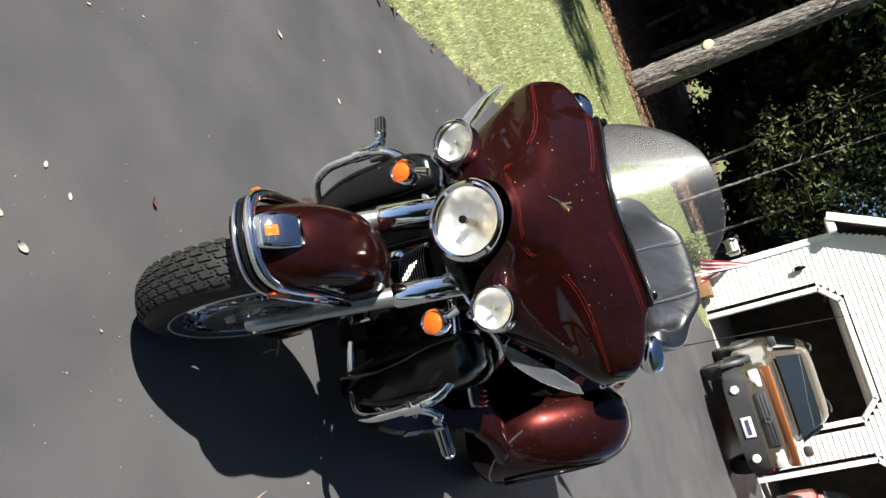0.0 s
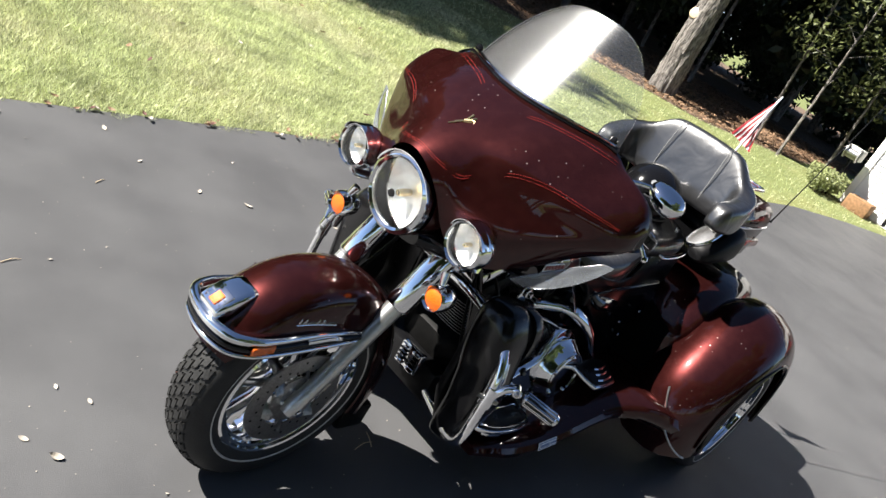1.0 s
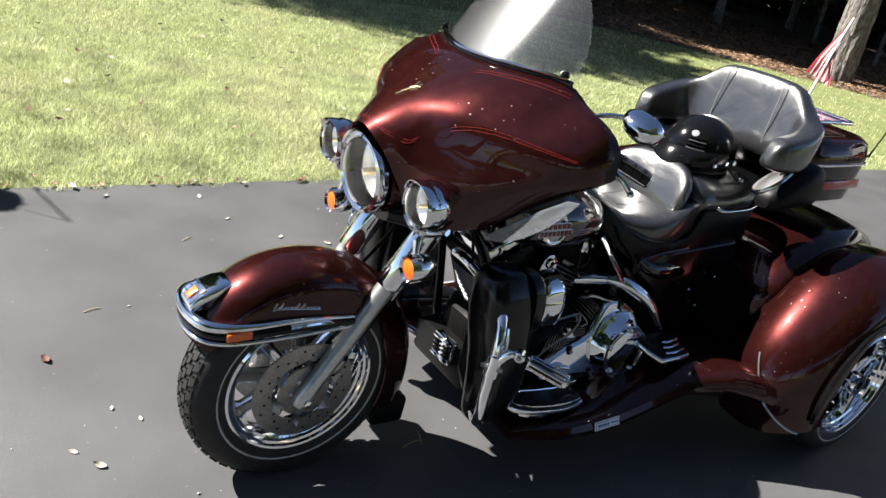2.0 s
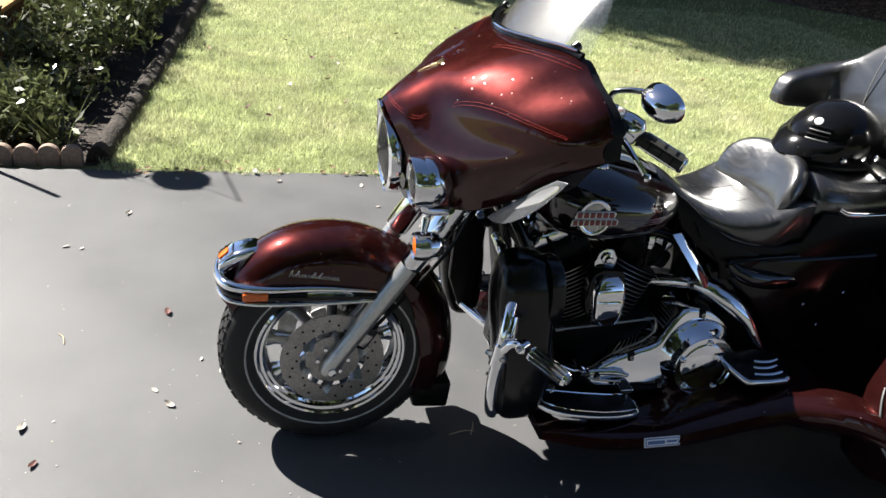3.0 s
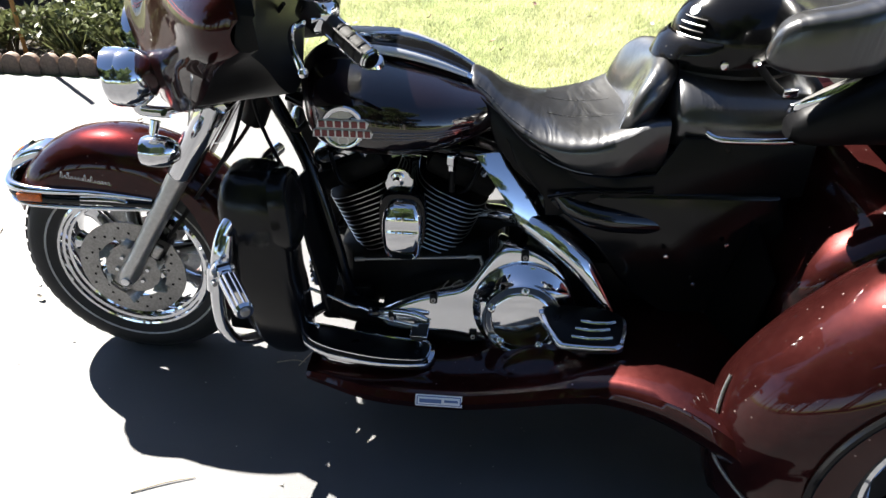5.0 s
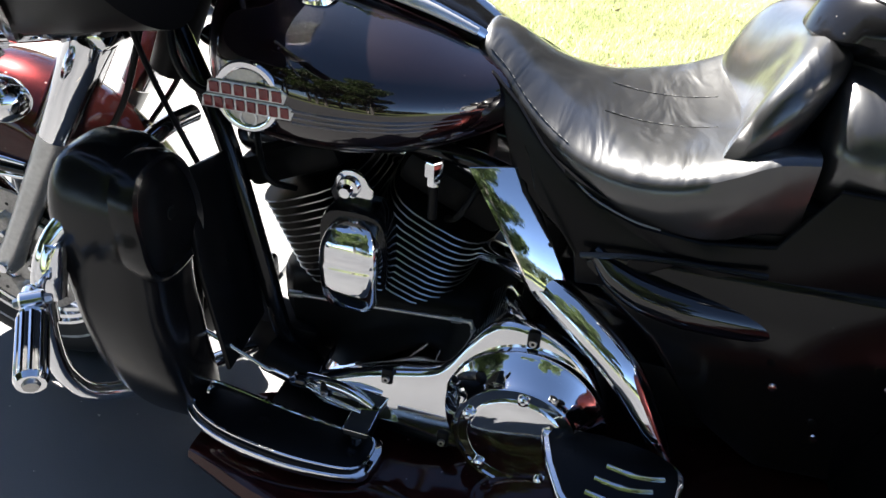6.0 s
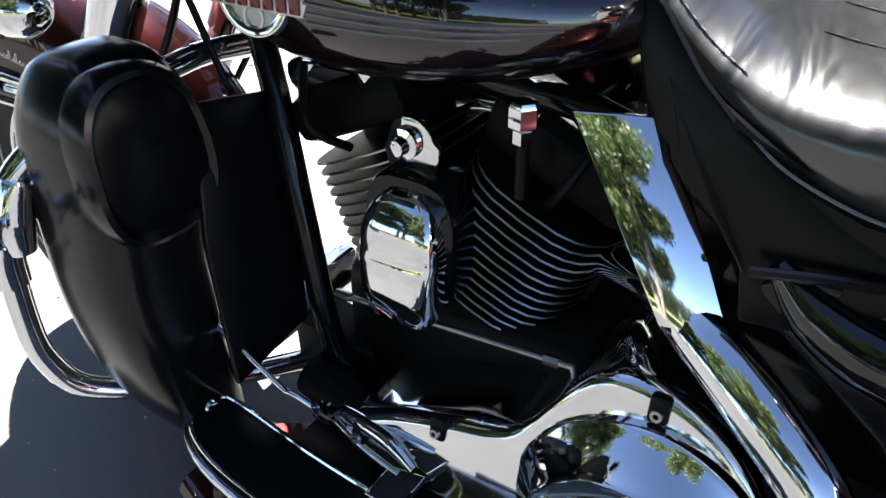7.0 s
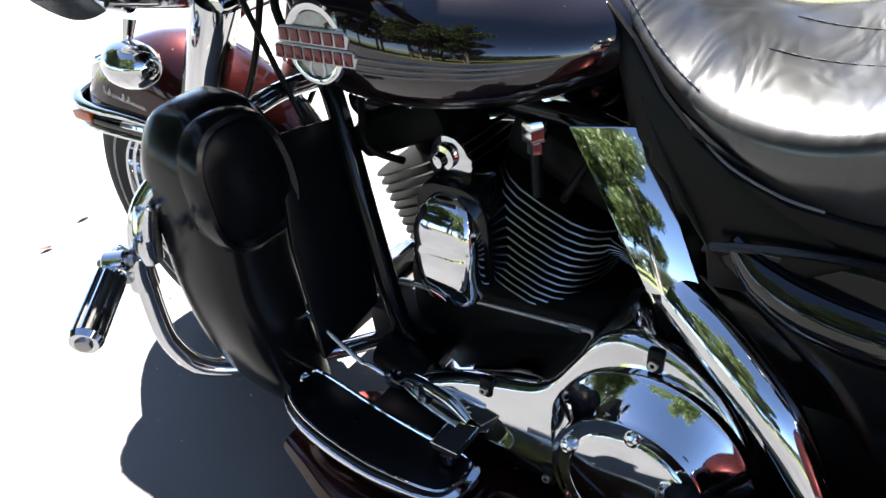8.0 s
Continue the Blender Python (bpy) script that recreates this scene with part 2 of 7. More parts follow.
def box(centre, size, bevel=0.0, rot=None, bm=None, seg=2):
    out = bm or bmesh.new()
    one = bmesh.new()
    bmesh.ops.create_cube(one, size=1.0)
    bmesh.ops.scale(one, vec=size, verts=one.verts)
    if bevel:
        bmesh.ops.bevel(one, geom=one.edges[:], offset=bevel, segments=seg, affect="EDGES", profile=0.5)
    m = Matrix.Translation(centre) @ (rot.to_4x4() if rot is not None else Matrix.Identity(4))
    bmesh.ops.transform(one, matrix=m, verts=one.verts)
    me = bpy.data.meshes.new("tmp")
    one.to_mesh(me)
    one.free()
    out.from_mesh(me)
    bpy.data.meshes.remove(me)
    return out


def prism(outline, depth, bevel=0.0, bm=None, seg=2):
    """outline: 3D points of a flat or nearly flat polygon; depth: vector along which it is thick."""
    one = bmesh.new()
    d = Vector(depth)
    a = [one.verts.new(Vector(p)) for p in outline]
    b = [one.verts.new(Vector(p) + d) for p in outline]
    n = len(a)
    one.faces.new(a[::-1])
    one.faces.new(b)
    for k in range(n):
        one.faces.new((a[k], a[(k + 1) % n], b[(k + 1) % n], b[k]))
    bmesh.ops.recalc_face_normals(one, faces=one.faces)
    if bevel:
        bmesh.ops.bevel(one, geom=one.edges[:], offset=bevel, segments=seg, affect="EDGES", profile=0.5)
    if bm is None:
        return one
    me = bpy.data.meshes.new("tmp")
    one.to_mesh(me)
    one.free()
    bm.from_mesh(me)
    bpy.data.meshes.remove(me)
    return bm


def ring2(cx, cy, hx, hy, n=24, power=2.6):
    """A rounded oblong, as (u, v) pairs."""
    out = []
    for k in range(n):
        q = 2 * math.pi * k / n
        c, s = math.cos(q), math.sin(q)
        out.append((cx + hx * math.copysign(abs(c) ** (2 / power), c), cy + hy * math.copysign(abs(s) ** (2 / power), s)))
    return out


SIDES = (-1, 1)


# ---- ground ----
def ground_material(name, c1, c2, scale1, scale2, rough, bump, bump_scale, speck=None, speck_scale=0.0, patch=None):
    m = bpy.data.materials.new(name)
    m.use_nodes = True
    N, L = m.node_tree.nodes, m.node_tree.links
    p = N["Principled BSDF"]
    p.inputs["Roughness"].default_value = rough
    tc = N.new("ShaderNodeTexCoord")

    def nz(scale, detail=6.0):
        n = N.new("ShaderNodeTexNoise")
        n.inputs["Scale"].default_value, n.inputs["Detail"].default_value = scale, detail
        L.new(tc.outputs["Object"], n.inputs["Vector"])
        return n

    def rng(src, a, b, lo=0.0, hi=1.0):
        r = N.new("ShaderNodeMapRange")
        r.inputs["From Min"].default_value, r.inputs["From Max"].default_value = a, b
        r.inputs["To Min"].default_value, r.inputs["To Max"].default_value = lo, hi
        L.new(src, r.inputs["Value"])
        return r.outputs[0]

    def mix(fac, a, b):
        x = N.new("ShaderNodeMixRGB")
        L.new(fac, x.inputs[0])
        for k, v in ((1, a), (2, b)):
            if isinstance(v, tuple):
                x.inputs[k].default_value = (*v, 1)
            else:
                L.new(v, x.inputs[k])
        return x.outputs[0]

    col = mix(rng(nz(scale1).outputs["Fac"], 0.35, 0.65), c1, c2)
    if patch:
        col = mix(rng(nz(scale2, 3.0).outputs["Fac"], 0.5, 0.7, 0, 0.7), col, patch)
    if speck:
        v = N.new("ShaderNodeTexVoronoi")
        v.inputs["Scale"].default_value = speck_scale
        L.new(tc.outputs["Object"], v.inputs["Vector"])
        col = mix(rng(v.outputs["Distance"], 0.10, 0.22, 1, 0), col, speck)
    L.new(col, p.inputs["Base Color"])
    b = N.new("ShaderNodeBump")
    b.inputs["Strength"].default_value, b.inputs["Distance"].default_value = bump, 0.02
    L.new(nz(bump_scale, 6.0).outputs["Fac"], b.inputs["Height"])
    L.new(b.outputs[0], p.inputs["Normal"])
    return m


ASPHALT = ground_material("sealed_asphalt", (0.050, 0.050, 0.053), (0.070, 0.070, 0.073), 2.2, 0.7, 0.60, 0.16, 300, (0.082, 0.082, 0.080), 210.0, (0.086, 0.086, 0.089))
SOIL = ground_material("lawn_soil", (0.10, 0.125, 0.035), (0.15, 0.17, 0.055), 5.0, 0.8, 0.9, 0.6, 60, None, 0, (0.17, 0.17, 0.06))
LITTER = ground_material("leaf_litter", (0.07, 0.046, 0.03), (0.17, 0.115, 0.075), 7.0, 0.6, 0.95, 0.8, 40, None, 0, (0.09, 0.06, 0.04))
MULCH = ground_material("bed_mulch", (0.018, 0.014, 0.011), (0.038, 0.029, 0.023), 14.0, 2.0, 0.95, 1.0, 50, (0.10, 0.08, 0.065), 18.0)
CONCRETE = ground_material("concrete", (0.36, 0.34, 0.32), (0.44, 0.42, 0.39), 6.0, 1.0, 0.85, 0.2, 90, None, 0, (0.28, 0.26, 0.24))


def sheet(name, outline, z, mat, label, category="ground", cell=0.0):
    bm = bmesh.new()
    f = bm.faces.new([bm.verts.new((x, y, z)) for x, y in outline])
    ob = part(name, bm, mat, None, "", smooth=False)
    return tagged(ob, label, category, "", "structure")


sheet("ground", [(-900, -900), (900, -900), (900, 900), (-900, 900)], -0.012, SOIL, "bare lawn soil that reaches the horizon")
sheet("road", [(-14, -9), (17, -9), (17, 0.9), (15.2, 0.95), (13.6, 1.45), (11.6, 1.86), (9.0, 2.0), (4.0, 2.23), (1.0, 2.235), (-2.0, 2.26), (-14, 2.30)], 0.0, ASPHALT, "dark sealed asphalt driveway with pale wear", "driveway")
sheet("ground_woods", [(9.0, 14.0), (11.0, 11.6), (13.4, 9.0), (15.2, 5.4), (19.0, 4.2), (60, 4.0), (60, 60), (-30, 60), (-30, 26), (0, 18)], -0.006, LITTER, "brown leaf litter under the trees")
sheet("ground_bed", [(-1.04, 2.34), (-0.93, 4.0), (-0.75, 7.6), (-0.62, 10), (-9, 10), (-9, 2.34)], -0.004, MULCH, "dark mulch of the planting bed")


def grass_mat():
    m = material("grass_blades", (0.46, 0.50, 0.275), 0.6, grain=0.35, grain_scale=3.0, wear=0.7, wear_scale=0.9, wear_color=(0.62, 0.58, 0.40))
    N, L = m.node_tree.nodes, m.node_tree.links
    p = N["Principled BSDF"]
    g = N.new("ShaderNodeNewGeometry")
    h = N.new("ShaderNodeHueSaturation")
    src = p.inputs["Base Color"].links[0].from_socket
    r = N.new("ShaderNodeMapRange")
    r.inputs["To Min"].default_value, r.inputs["To Max"].default_value = 0.55, 1.5
    L.new(g.outputs["Random Per Island"], r.inputs["Value"])
    L.new(r.outputs[0], h.inputs["Value"])
    L.new(src, h.inputs["Color"])
    L.new(h.outputs[0], p.inputs["Base Color"])
    p.inputs["Subsurface Weight"].default_value = 0.0
    tr = N.new("ShaderNodeBsdfTranslucent")
    L.new(h.outputs[0], tr.inputs[0])
    mx = N.new("ShaderNodeMixShader")
    mx.inputs[0].default_value = 0.35
    L.new(p.outputs[0], mx.inputs[1])
    L.new(tr.outputs[0], mx.inputs[2])
    L.new(mx.outputs[0], N["Material Output"].inputs[0])
    return m


GRASS = grass_mat()


def blades(rng, xs, ys, hmin, hmax, width):
    n = len(xs)
    a = rng.uniform(0, 2 * np.pi, n)
    h = rng.uniform(hmin, hmax, n)
    w = rng.uniform(0.6, 1.2, n) * width
    lean = rng.uniform(0.2, 1.1, n) * h
    b = rng.uniform(0, 2 * np.pi, n)
    c, s = np.cos(a) * w, np.sin(a) * w
    v = np.zeros((n, 3, 3))
    v[:, 0] = np.stack([xs - c, ys - s, np.full(n, -0.012)], -1)
    v[:, 1] = np.stack([xs + c, ys + s, np.full(n, -0.012)], -1)
    v[:, 2] = np.stack([xs + np.cos(b) * lean, ys + np.sin(b) * lean, h - 0.012], -1)
    return v.reshape(-1, 3)


def tri_mesh(name, v, mat, label, category, kind="stuff"):
    me = bpy.data.meshes.new(name)
    n = len(v) // 3
    me.vertices.add(len(v))
    me.vertices.foreach_set("co", np.ascontiguousarray(v, dtype=np.float32).ravel())
    me.loops.add(3 * n)
    me.loops.foreach_set("vertex_index", np.arange(3 * n, dtype=np.int32))
    me.polygons.add(n)
    me.polygons.foreach_set("loop_start", np.arange(0, 3 * n, 3, dtype=np.int32))
    me.materials.append(mat)
    me.update()
    me.validate()
    return tagged(new(name, me), label, category, "", kind)


rng = np.random.default_rng(7)


def lawn_edge(x):
    return np.interp(x, [-14, -2, 1, 4, 9, 11.6, 13.6, 15.2, 17], [2.30, 2.26, 2.235, 2.23, 2.0, 1.86, 1.45, 0.95, 0.9])


def lawn_ok(x, y):
    bed = (x < -1.02 + (y - 2.36) * 0.05 + 0.02 * np.sin(y * 7)) & (y < 10)
    garage = (x > 16.2) & (y < 1.6)
    woods = (x > 9.0) & (y > np.interp(x, [9.0, 11, 13.4, 15.2, 19, 60], [14, 11.6, 9.0, 5.4, 4.2, 4.0]))
    return (y > lawn_edge(x) - 0.02 + 0.03 * np.sin(x * 9) + 0.02 * np.sin(x * 31)) & ~bed & ~garage & ~woods


parts = []
for n, (x0, x1, y0, y1), hr, wd in ((150000, (-1.6, 4.2, 2.15, 5.2), (0.018, 0.05), 0.0022), (120000, (-1.4, 9, 2.1, 10), (0.02, 0.055), 0.0035), (60000, (-1, 20, 0.9, 24), (0.02, 0.06), 0.006)):
    xs, ys = rng.uniform(x0, x1, n), rng.uniform(y0, y1, n)
    k = lawn_ok(xs, ys)
    parts.append(blades(rng, xs[k], ys[k], *hr, wd))
tri_mesh("grass", np.concatenate(parts), GRASS, "sunlit mown lawn grass with dry patches", "grass")
# ragged taller grass beside the bed
xs, ys = rng.uniform(-1.15, -0.45, 5000), rng.uniform(2.25, 7.5, 5000)
k = lawn_ok(xs, ys) & (rng.uniform(0, 1, 5000) < 0.6)
tri_mesh("grass_tufts", blades(rng, xs[k], ys[k], 0.03, 0.08, 0.004), GRASS, "ragged grass tufts beside the bed", "grass")


# ---- foliage ----
def leaf_material(name, color, var=0.5, trans=0.35):
    m = material(name, color, 0.5, grain=0.3, grain_scale=2.0)
    N, L = m.node_tree.nodes, m.node_tree.links
    p = N["Principled BSDF"]
    g, h, r = N.new("ShaderNodeNewGeometry"), N.new("ShaderNodeHueSaturation"), N.new("ShaderNodeMapRange")
    src = p.inputs["Base Color"].links[0].from_socket
    r.inputs["To Min"].default_value, r.inputs["To Max"].default_value = 1 - var, 1 + var
    L.new(g.outputs["Random Per Island"], r.inputs["Value"])
    L.new(r.outputs[0], h.inputs["Value"])
    L.new(src, h.inputs["Color"])
    L.new(h.outputs[0], p.inputs["Base Color"])
    tr, mx = N.new("ShaderNodeBsdfTranslucent"), N.new("ShaderNodeMixShader")
    L.new(h.outputs[0], tr.inputs[0])
    mx.inputs[0].default_value = trans
    L.new(p.outputs[0], mx.inputs[1])
    L.new(tr.outputs[0], mx.inputs[2])
    L.new(mx.outputs[0], N["Material Output"].inputs[0])
    return m


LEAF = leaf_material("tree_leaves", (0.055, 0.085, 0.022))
# darkened green: the wood's shade is put into the leaf colour
LEAF_SHADE = leaf_material("shaded_wood_leaves", (0.022, 0.034, 0.013))
LEAF_BED = leaf_material("bed_leaves", (0.105, 0.120, 0.050), 0.75, 0.2)
LEAF_BED.node_tree.nodes["Principled BSDF"].inputs["Roughness"].default_value = 0.28
BARK = material("bark", (0.17, 0.155, 0.14), 0.95, grain=0.75, grain_scale=26, wear=0.85, wear_scale=11, wear_color=(0.045, 0.036, 0.03), bump=1.0, bump_scale=20, stretch=(1, 1, 0.3))
for node in BARK.node_tree.nodes:
    if node.type == "BUMP":
        node.inputs["Distance"].default_value = 0.07


def leaf_cloud(rng, centres, radii, count, size, flat=0.8):
    """Small four-cornered leaves, scattered through lumps; triangles in pairs."""
    centres, radii = np.asarray(centres, float), np.asarray(radii, float)
    which = rng.integers(0, len(centres), count)
    d = rng.normal(size=(count, 3))
    d /= np.linalg.norm(d, axis=1)[:, None]
    rad = rng.uniform(0.25, 1.0, count) ** 0.5
    p = centres[which] + d * (rad * radii[which])[:, None] * np.array([1, 1, flat])
    a = rng.normal(size=(count, 3))
    a /= np.linalg.norm(a, axis=1)[:, None]
    b = np.cross(a, rng.normal(size=(count, 3)))
    b /= np.linalg.norm(b, axis=1)[:, None] + 1e-9
    s = rng.uniform(0.6, 1.3, count)[:, None] * size
    q0, q1, q2, q3 = p - a * s, p + b * s * 0.42, p + a * s, p - b * s * 0.42
    return np.stack([q0, q1, q2, q0, q2, q3], 1).reshape(-1, 3)


def tree(x, y, h, r, lean, crown, leaves, size, label, mat=LEAF, limb_from=0.35, base=-0.02):
    t = thing("tree", label, "tree", at=(x, y, 0))
    rg = random.Random(int(x * 31 + y * 57))
    tr = bmesh.new()
    pts = [(0, 0, base - 0.1), (lean[0] * 0.02, lean[1] * 0.02, 0.15), (lean[0] * 0.3, lean[1] * 0.3, h * 0.33), (lean[0] * 0.7, lean[1] * 0.7, h * 0.7), (lean[0], lean[1], h)]
    tube(pts, [r * 1.5, r * 1.15, r * 0.9, r * 0.6, r * 0.15], 14 if r < 0.2 else 44, 6 if r < 0.2 else 26, tr)
    if r > 0.2:
        # furrowed plates of bark
        for v in tr.verts:
            f = v.co.z / h
            o = Vector((v.co.x - lean[0] * f, v.co.y - lean[1] * f, 0))
            q = math.atan2(o.y, o.x)
            ridge = math.sin(q * 11 + 2.0 * math.sin(v.co.z * 3.1)) * 0.5 + math.sin(q * 19 + 3.0 * math.sin(v.co.z * 5.3 + 1)) * 0.3 + rg.uniform(-0.4, 0.4)
            v.co += o * (0.085 * ridge)
    part("trunk", tr, BARK, t, "rough grey-brown bark")
    tops, limbs = [], bmesh.new()
    for k in range(crown):
        z = h * (limb_from + (0.98 - limb_from) * (k + 0.5) / crown)
        f = z / h
        q = k * 2.4 + rg.uniform(-0.4, 0.4)
        ln = h * 0.22 * (1.15 - f * 0.6) * rg.uniform(0.7, 1.2)
        p0 = Vector((lean[0] * f, lean[1] * f, z))
        p2 = p0 + Vector((math.cos(q) * ln, math.sin(q) * ln, ln * 0.35))
        p1 = p0.lerp(p2, 0.5) + Vector((0, 0, ln * 0.12))
        tube([p0, p1, p2], [r * 0.4 * (1.1 - f), r * 0.22 * (1.1 - f), 0.01], 7, 4, limbs)
        for g in (0.55, 0.8, 1.0):
            c = p0.lerp(p2, g)
            tops.append((c.x + rg.uniform(-0.3, 0.3), c.y + rg.uniform(-0.3, 0.3), c.z + rg.uniform(-0.2, 0.4)))
    part("limbs", limbs, BARK, t)
    v = leaf_cloud(np.random.default_rng(int(abs(x * 13 + y * 7)) + 3), tops, [h * 0.085] * len(tops), leaves, size)
    cr = tri_mesh("crown", v, mat, "", "", "")
    cr.parent = t
    return t


# the near tree at the wood's edge, with a sawn-off limb
near_tree = tree(16.0, 7.02, 13, 0.29, (0.1, 0.25), 9, 9000, 0.10, "tall tree with rough bark and a pale sawn limb scar", limb_from=0.42)
part("limb_scar", lathe([(0, -0.006), (0.095, -0.004), (0.112, 0.0), (0.12, 0.02), (0.15, 0.08), (0, 0.08)], (-0.285, 0.17, 1.86), (1, 0.05, 0), 18), material("sawn_wood", (0.62, 0.50, 0.34), 0.8, grain=0.2, grain_scale=30), near_tree, "pale sawn limb scar")
rg = random.Random(5)
for k in range(34):
    x, y = rg.uniform(14.5, 38), rg.uniform(4.8, 34)
    if y < np.interp(x, [9.8, 13.4, 15.2, 19, 60], [9.2, 9.0, 8.0, 5.2, 5.0]) or (abs(x - 16) < 1.5 and abs(y - 7) < 1.5) or (x < 20 and y < 9):
        continue
    tree(x, y, rg.uniform(9, 14), rg.uniform(0.05, 0.16), (rg.uniform(-0.8, 0.8), rg.uniform(-0.8, 0.8)), 9, 5200, 0.17, "slim woodland tree with leaves coloured as in deep shade", LEAF_SHADE, limb_from=0.28)
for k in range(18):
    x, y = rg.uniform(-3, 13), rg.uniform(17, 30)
    tree(x, y, rg.uniform(9, 13), rg.uniform(0.08, 0.18), (rg.uniform(-0.6, 0.6), rg.uniform(-0.6, 0.6)), 9, 5200, 0.17, "slim woodland tree behind the lawn", LEAF_SHADE, limb_from=0.25)
# out-of-view trees, placed so that their shadow edge falls on the lawn
for x, y, h in ((-1.6, 18.7, 16.5), (1.8, 20.1, 15.0), (-4.3, 20.5, 17.0)):
    tree(x, y, h, 0.24, (0.3, -0.3), 13, 9000, 0.22, "tall unseen tree behind the planting bed, added for its shadow", LEAF, limb_from=0.5)
# trees behind the camera that the chrome mirrors
for k in range(20):
    x = -24 + k * 1.5 + rg.uniform(-0.8, 0.8)
    tree(x, rg.uniform(-14, -9.5), rg.uniform(11, 15), rg.uniform(0.1, 0.2), (rg.uniform(-0.5, 0.5), 0), 11, 6000, 0.22, "leafy tree across the drive", LEAF, limb_from=0.15)
for x, y, h in ((-15.5, -4.5, 16), (-14.0, -6.5, 15), (-17.0, -3.0, 17), (-12.5, -8.5, 15), (3.4, -9.6, 14)):
    tree(x, y, h, 0.16, (0.4, -0.3), 12, 7000, 0.20, "tall straight tree across the drive", LEAF, limb_from=0.3)
centres = [(rg.uniform(-10, 60), rg.uniform(-52, -44), rg.uniform(0.5, 5.0)) for _ in range(260)]
tri_mesh("far_hedgerow", leaf_cloud(np.random.default_rng(21), centres, [1.8] * len(centres), 40000, 0.35), LEAF_SHADE, "low line of far trees across the road", "woods")
# young trees at the wood's edge; their paler leaf colour has sunlight painted in
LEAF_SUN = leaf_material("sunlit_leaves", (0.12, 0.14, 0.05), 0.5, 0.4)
for x, y, h, ln in ((17.6, 4.3, 5.2, 0.5), (18.6, 5.3, 5.8, -0.6), (19.2, 3.6, 4.6, 0.3)):
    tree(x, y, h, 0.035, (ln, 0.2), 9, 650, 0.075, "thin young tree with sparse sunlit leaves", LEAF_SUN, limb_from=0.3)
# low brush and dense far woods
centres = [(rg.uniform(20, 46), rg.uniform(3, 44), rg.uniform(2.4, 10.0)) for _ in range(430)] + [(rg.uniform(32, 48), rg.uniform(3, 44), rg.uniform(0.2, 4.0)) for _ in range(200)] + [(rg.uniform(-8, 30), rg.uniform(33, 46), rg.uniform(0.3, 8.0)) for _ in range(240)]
tri_mesh("far_woods", leaf_cloud(np.random.default_rng(11), centres, [1.5] * len(centres), 230000, 0.22), LEAF_SHADE, "dense woodland foliage in a shade-darkened green", "woods")
# leaf lumps high above the view, added to shade the woodland floor
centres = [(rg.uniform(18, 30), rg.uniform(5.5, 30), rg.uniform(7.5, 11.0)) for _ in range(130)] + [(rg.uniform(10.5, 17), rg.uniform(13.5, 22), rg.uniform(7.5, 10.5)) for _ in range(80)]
tri_mesh("shade_canopy", leaf_cloud(np.random.default_rng(12), centres, [1.7] * len(centres), 90000, 0.26), LEAF_SHADE, "closed leaf canopy added overhead to shade the wood floor", "woods")

# loose dead leaves on the woodland floor
n = 60000
xs, ys = rng.uniform(11, 27, n), rng.uniform(4.2, 19, n)
k = (ys > np.interp(xs, [11, 13.4, 15.2, 19, 60], [11.7, 9.1, 5.5, 4.3, 4.1]))
xs, ys = xs[k], ys[k]
n = len(xs)
sz, turn = rng.uniform(0.02, 0.065, n), rng.uniform(0, 2 * np.pi, n)
v = np.zeros((n, 3, 3))
for j, q in enumerate((0.0, 1.5, 3.4)):
    v[:, j] = np.stack([xs + sz * np.cos(turn + q), ys + sz * np.sin(turn + q), rng.uniform(0.0, 0.05, n)], -1)
tri_mesh("leaf_litter", v.reshape(-1, 3), leaf_material("dead_leaves", (0.20, 0.125, 0.075), 0.8, 0.1), "loose brown dead leaves under the trees", "leaf litter")


# ---- planting bed, edging, deck ----
EDGING = material("edging_stone", (0.27, 0.20, 0.155), 0.92, grain=0.25, grain_scale=60, wear=0.5, wear_scale=14, wear_color=(0.10, 0.085, 0.075), bump=0.35, bump_scale=120)
stone = None
for k in range(22):
    x = -1.17 - 0.118 * k
    m = pose(x, 2.335 + 0.006 * math.sin(k * 2.1), -0.02, 0, 0, 2 * math.sin(k * 1.7))
    if stone is None:
        outl = [(-0.056, 0, 0.0)] + [(-0.056 * math.cos(q), 0, 0.075 + 0.056 * math.sin(q)) for q in [math.pi * j / 12 for j in range(13)]] + [(0.056, 0, 0.0)]
        stone = part("edging_stone", prism([(a, -0.025, c) for a, _, c in outl], (0, 0.05, 0), 0.006), EDGING)
        tagged(stone, "scalloped brown concrete edging stone along the bed", "edging stone", "bed edging stones")
        stone.matrix_basis = m
    else:
        copy_thing(stone, m)

STEM = material("stem", (0.06, 0.05, 0.03), 0.8, grain=0.3, grain_scale=30)
LEAF_BUSH = leaf_material("shrub_leaves", (0.075, 0.088, 0.034), 0.75, 0.2)


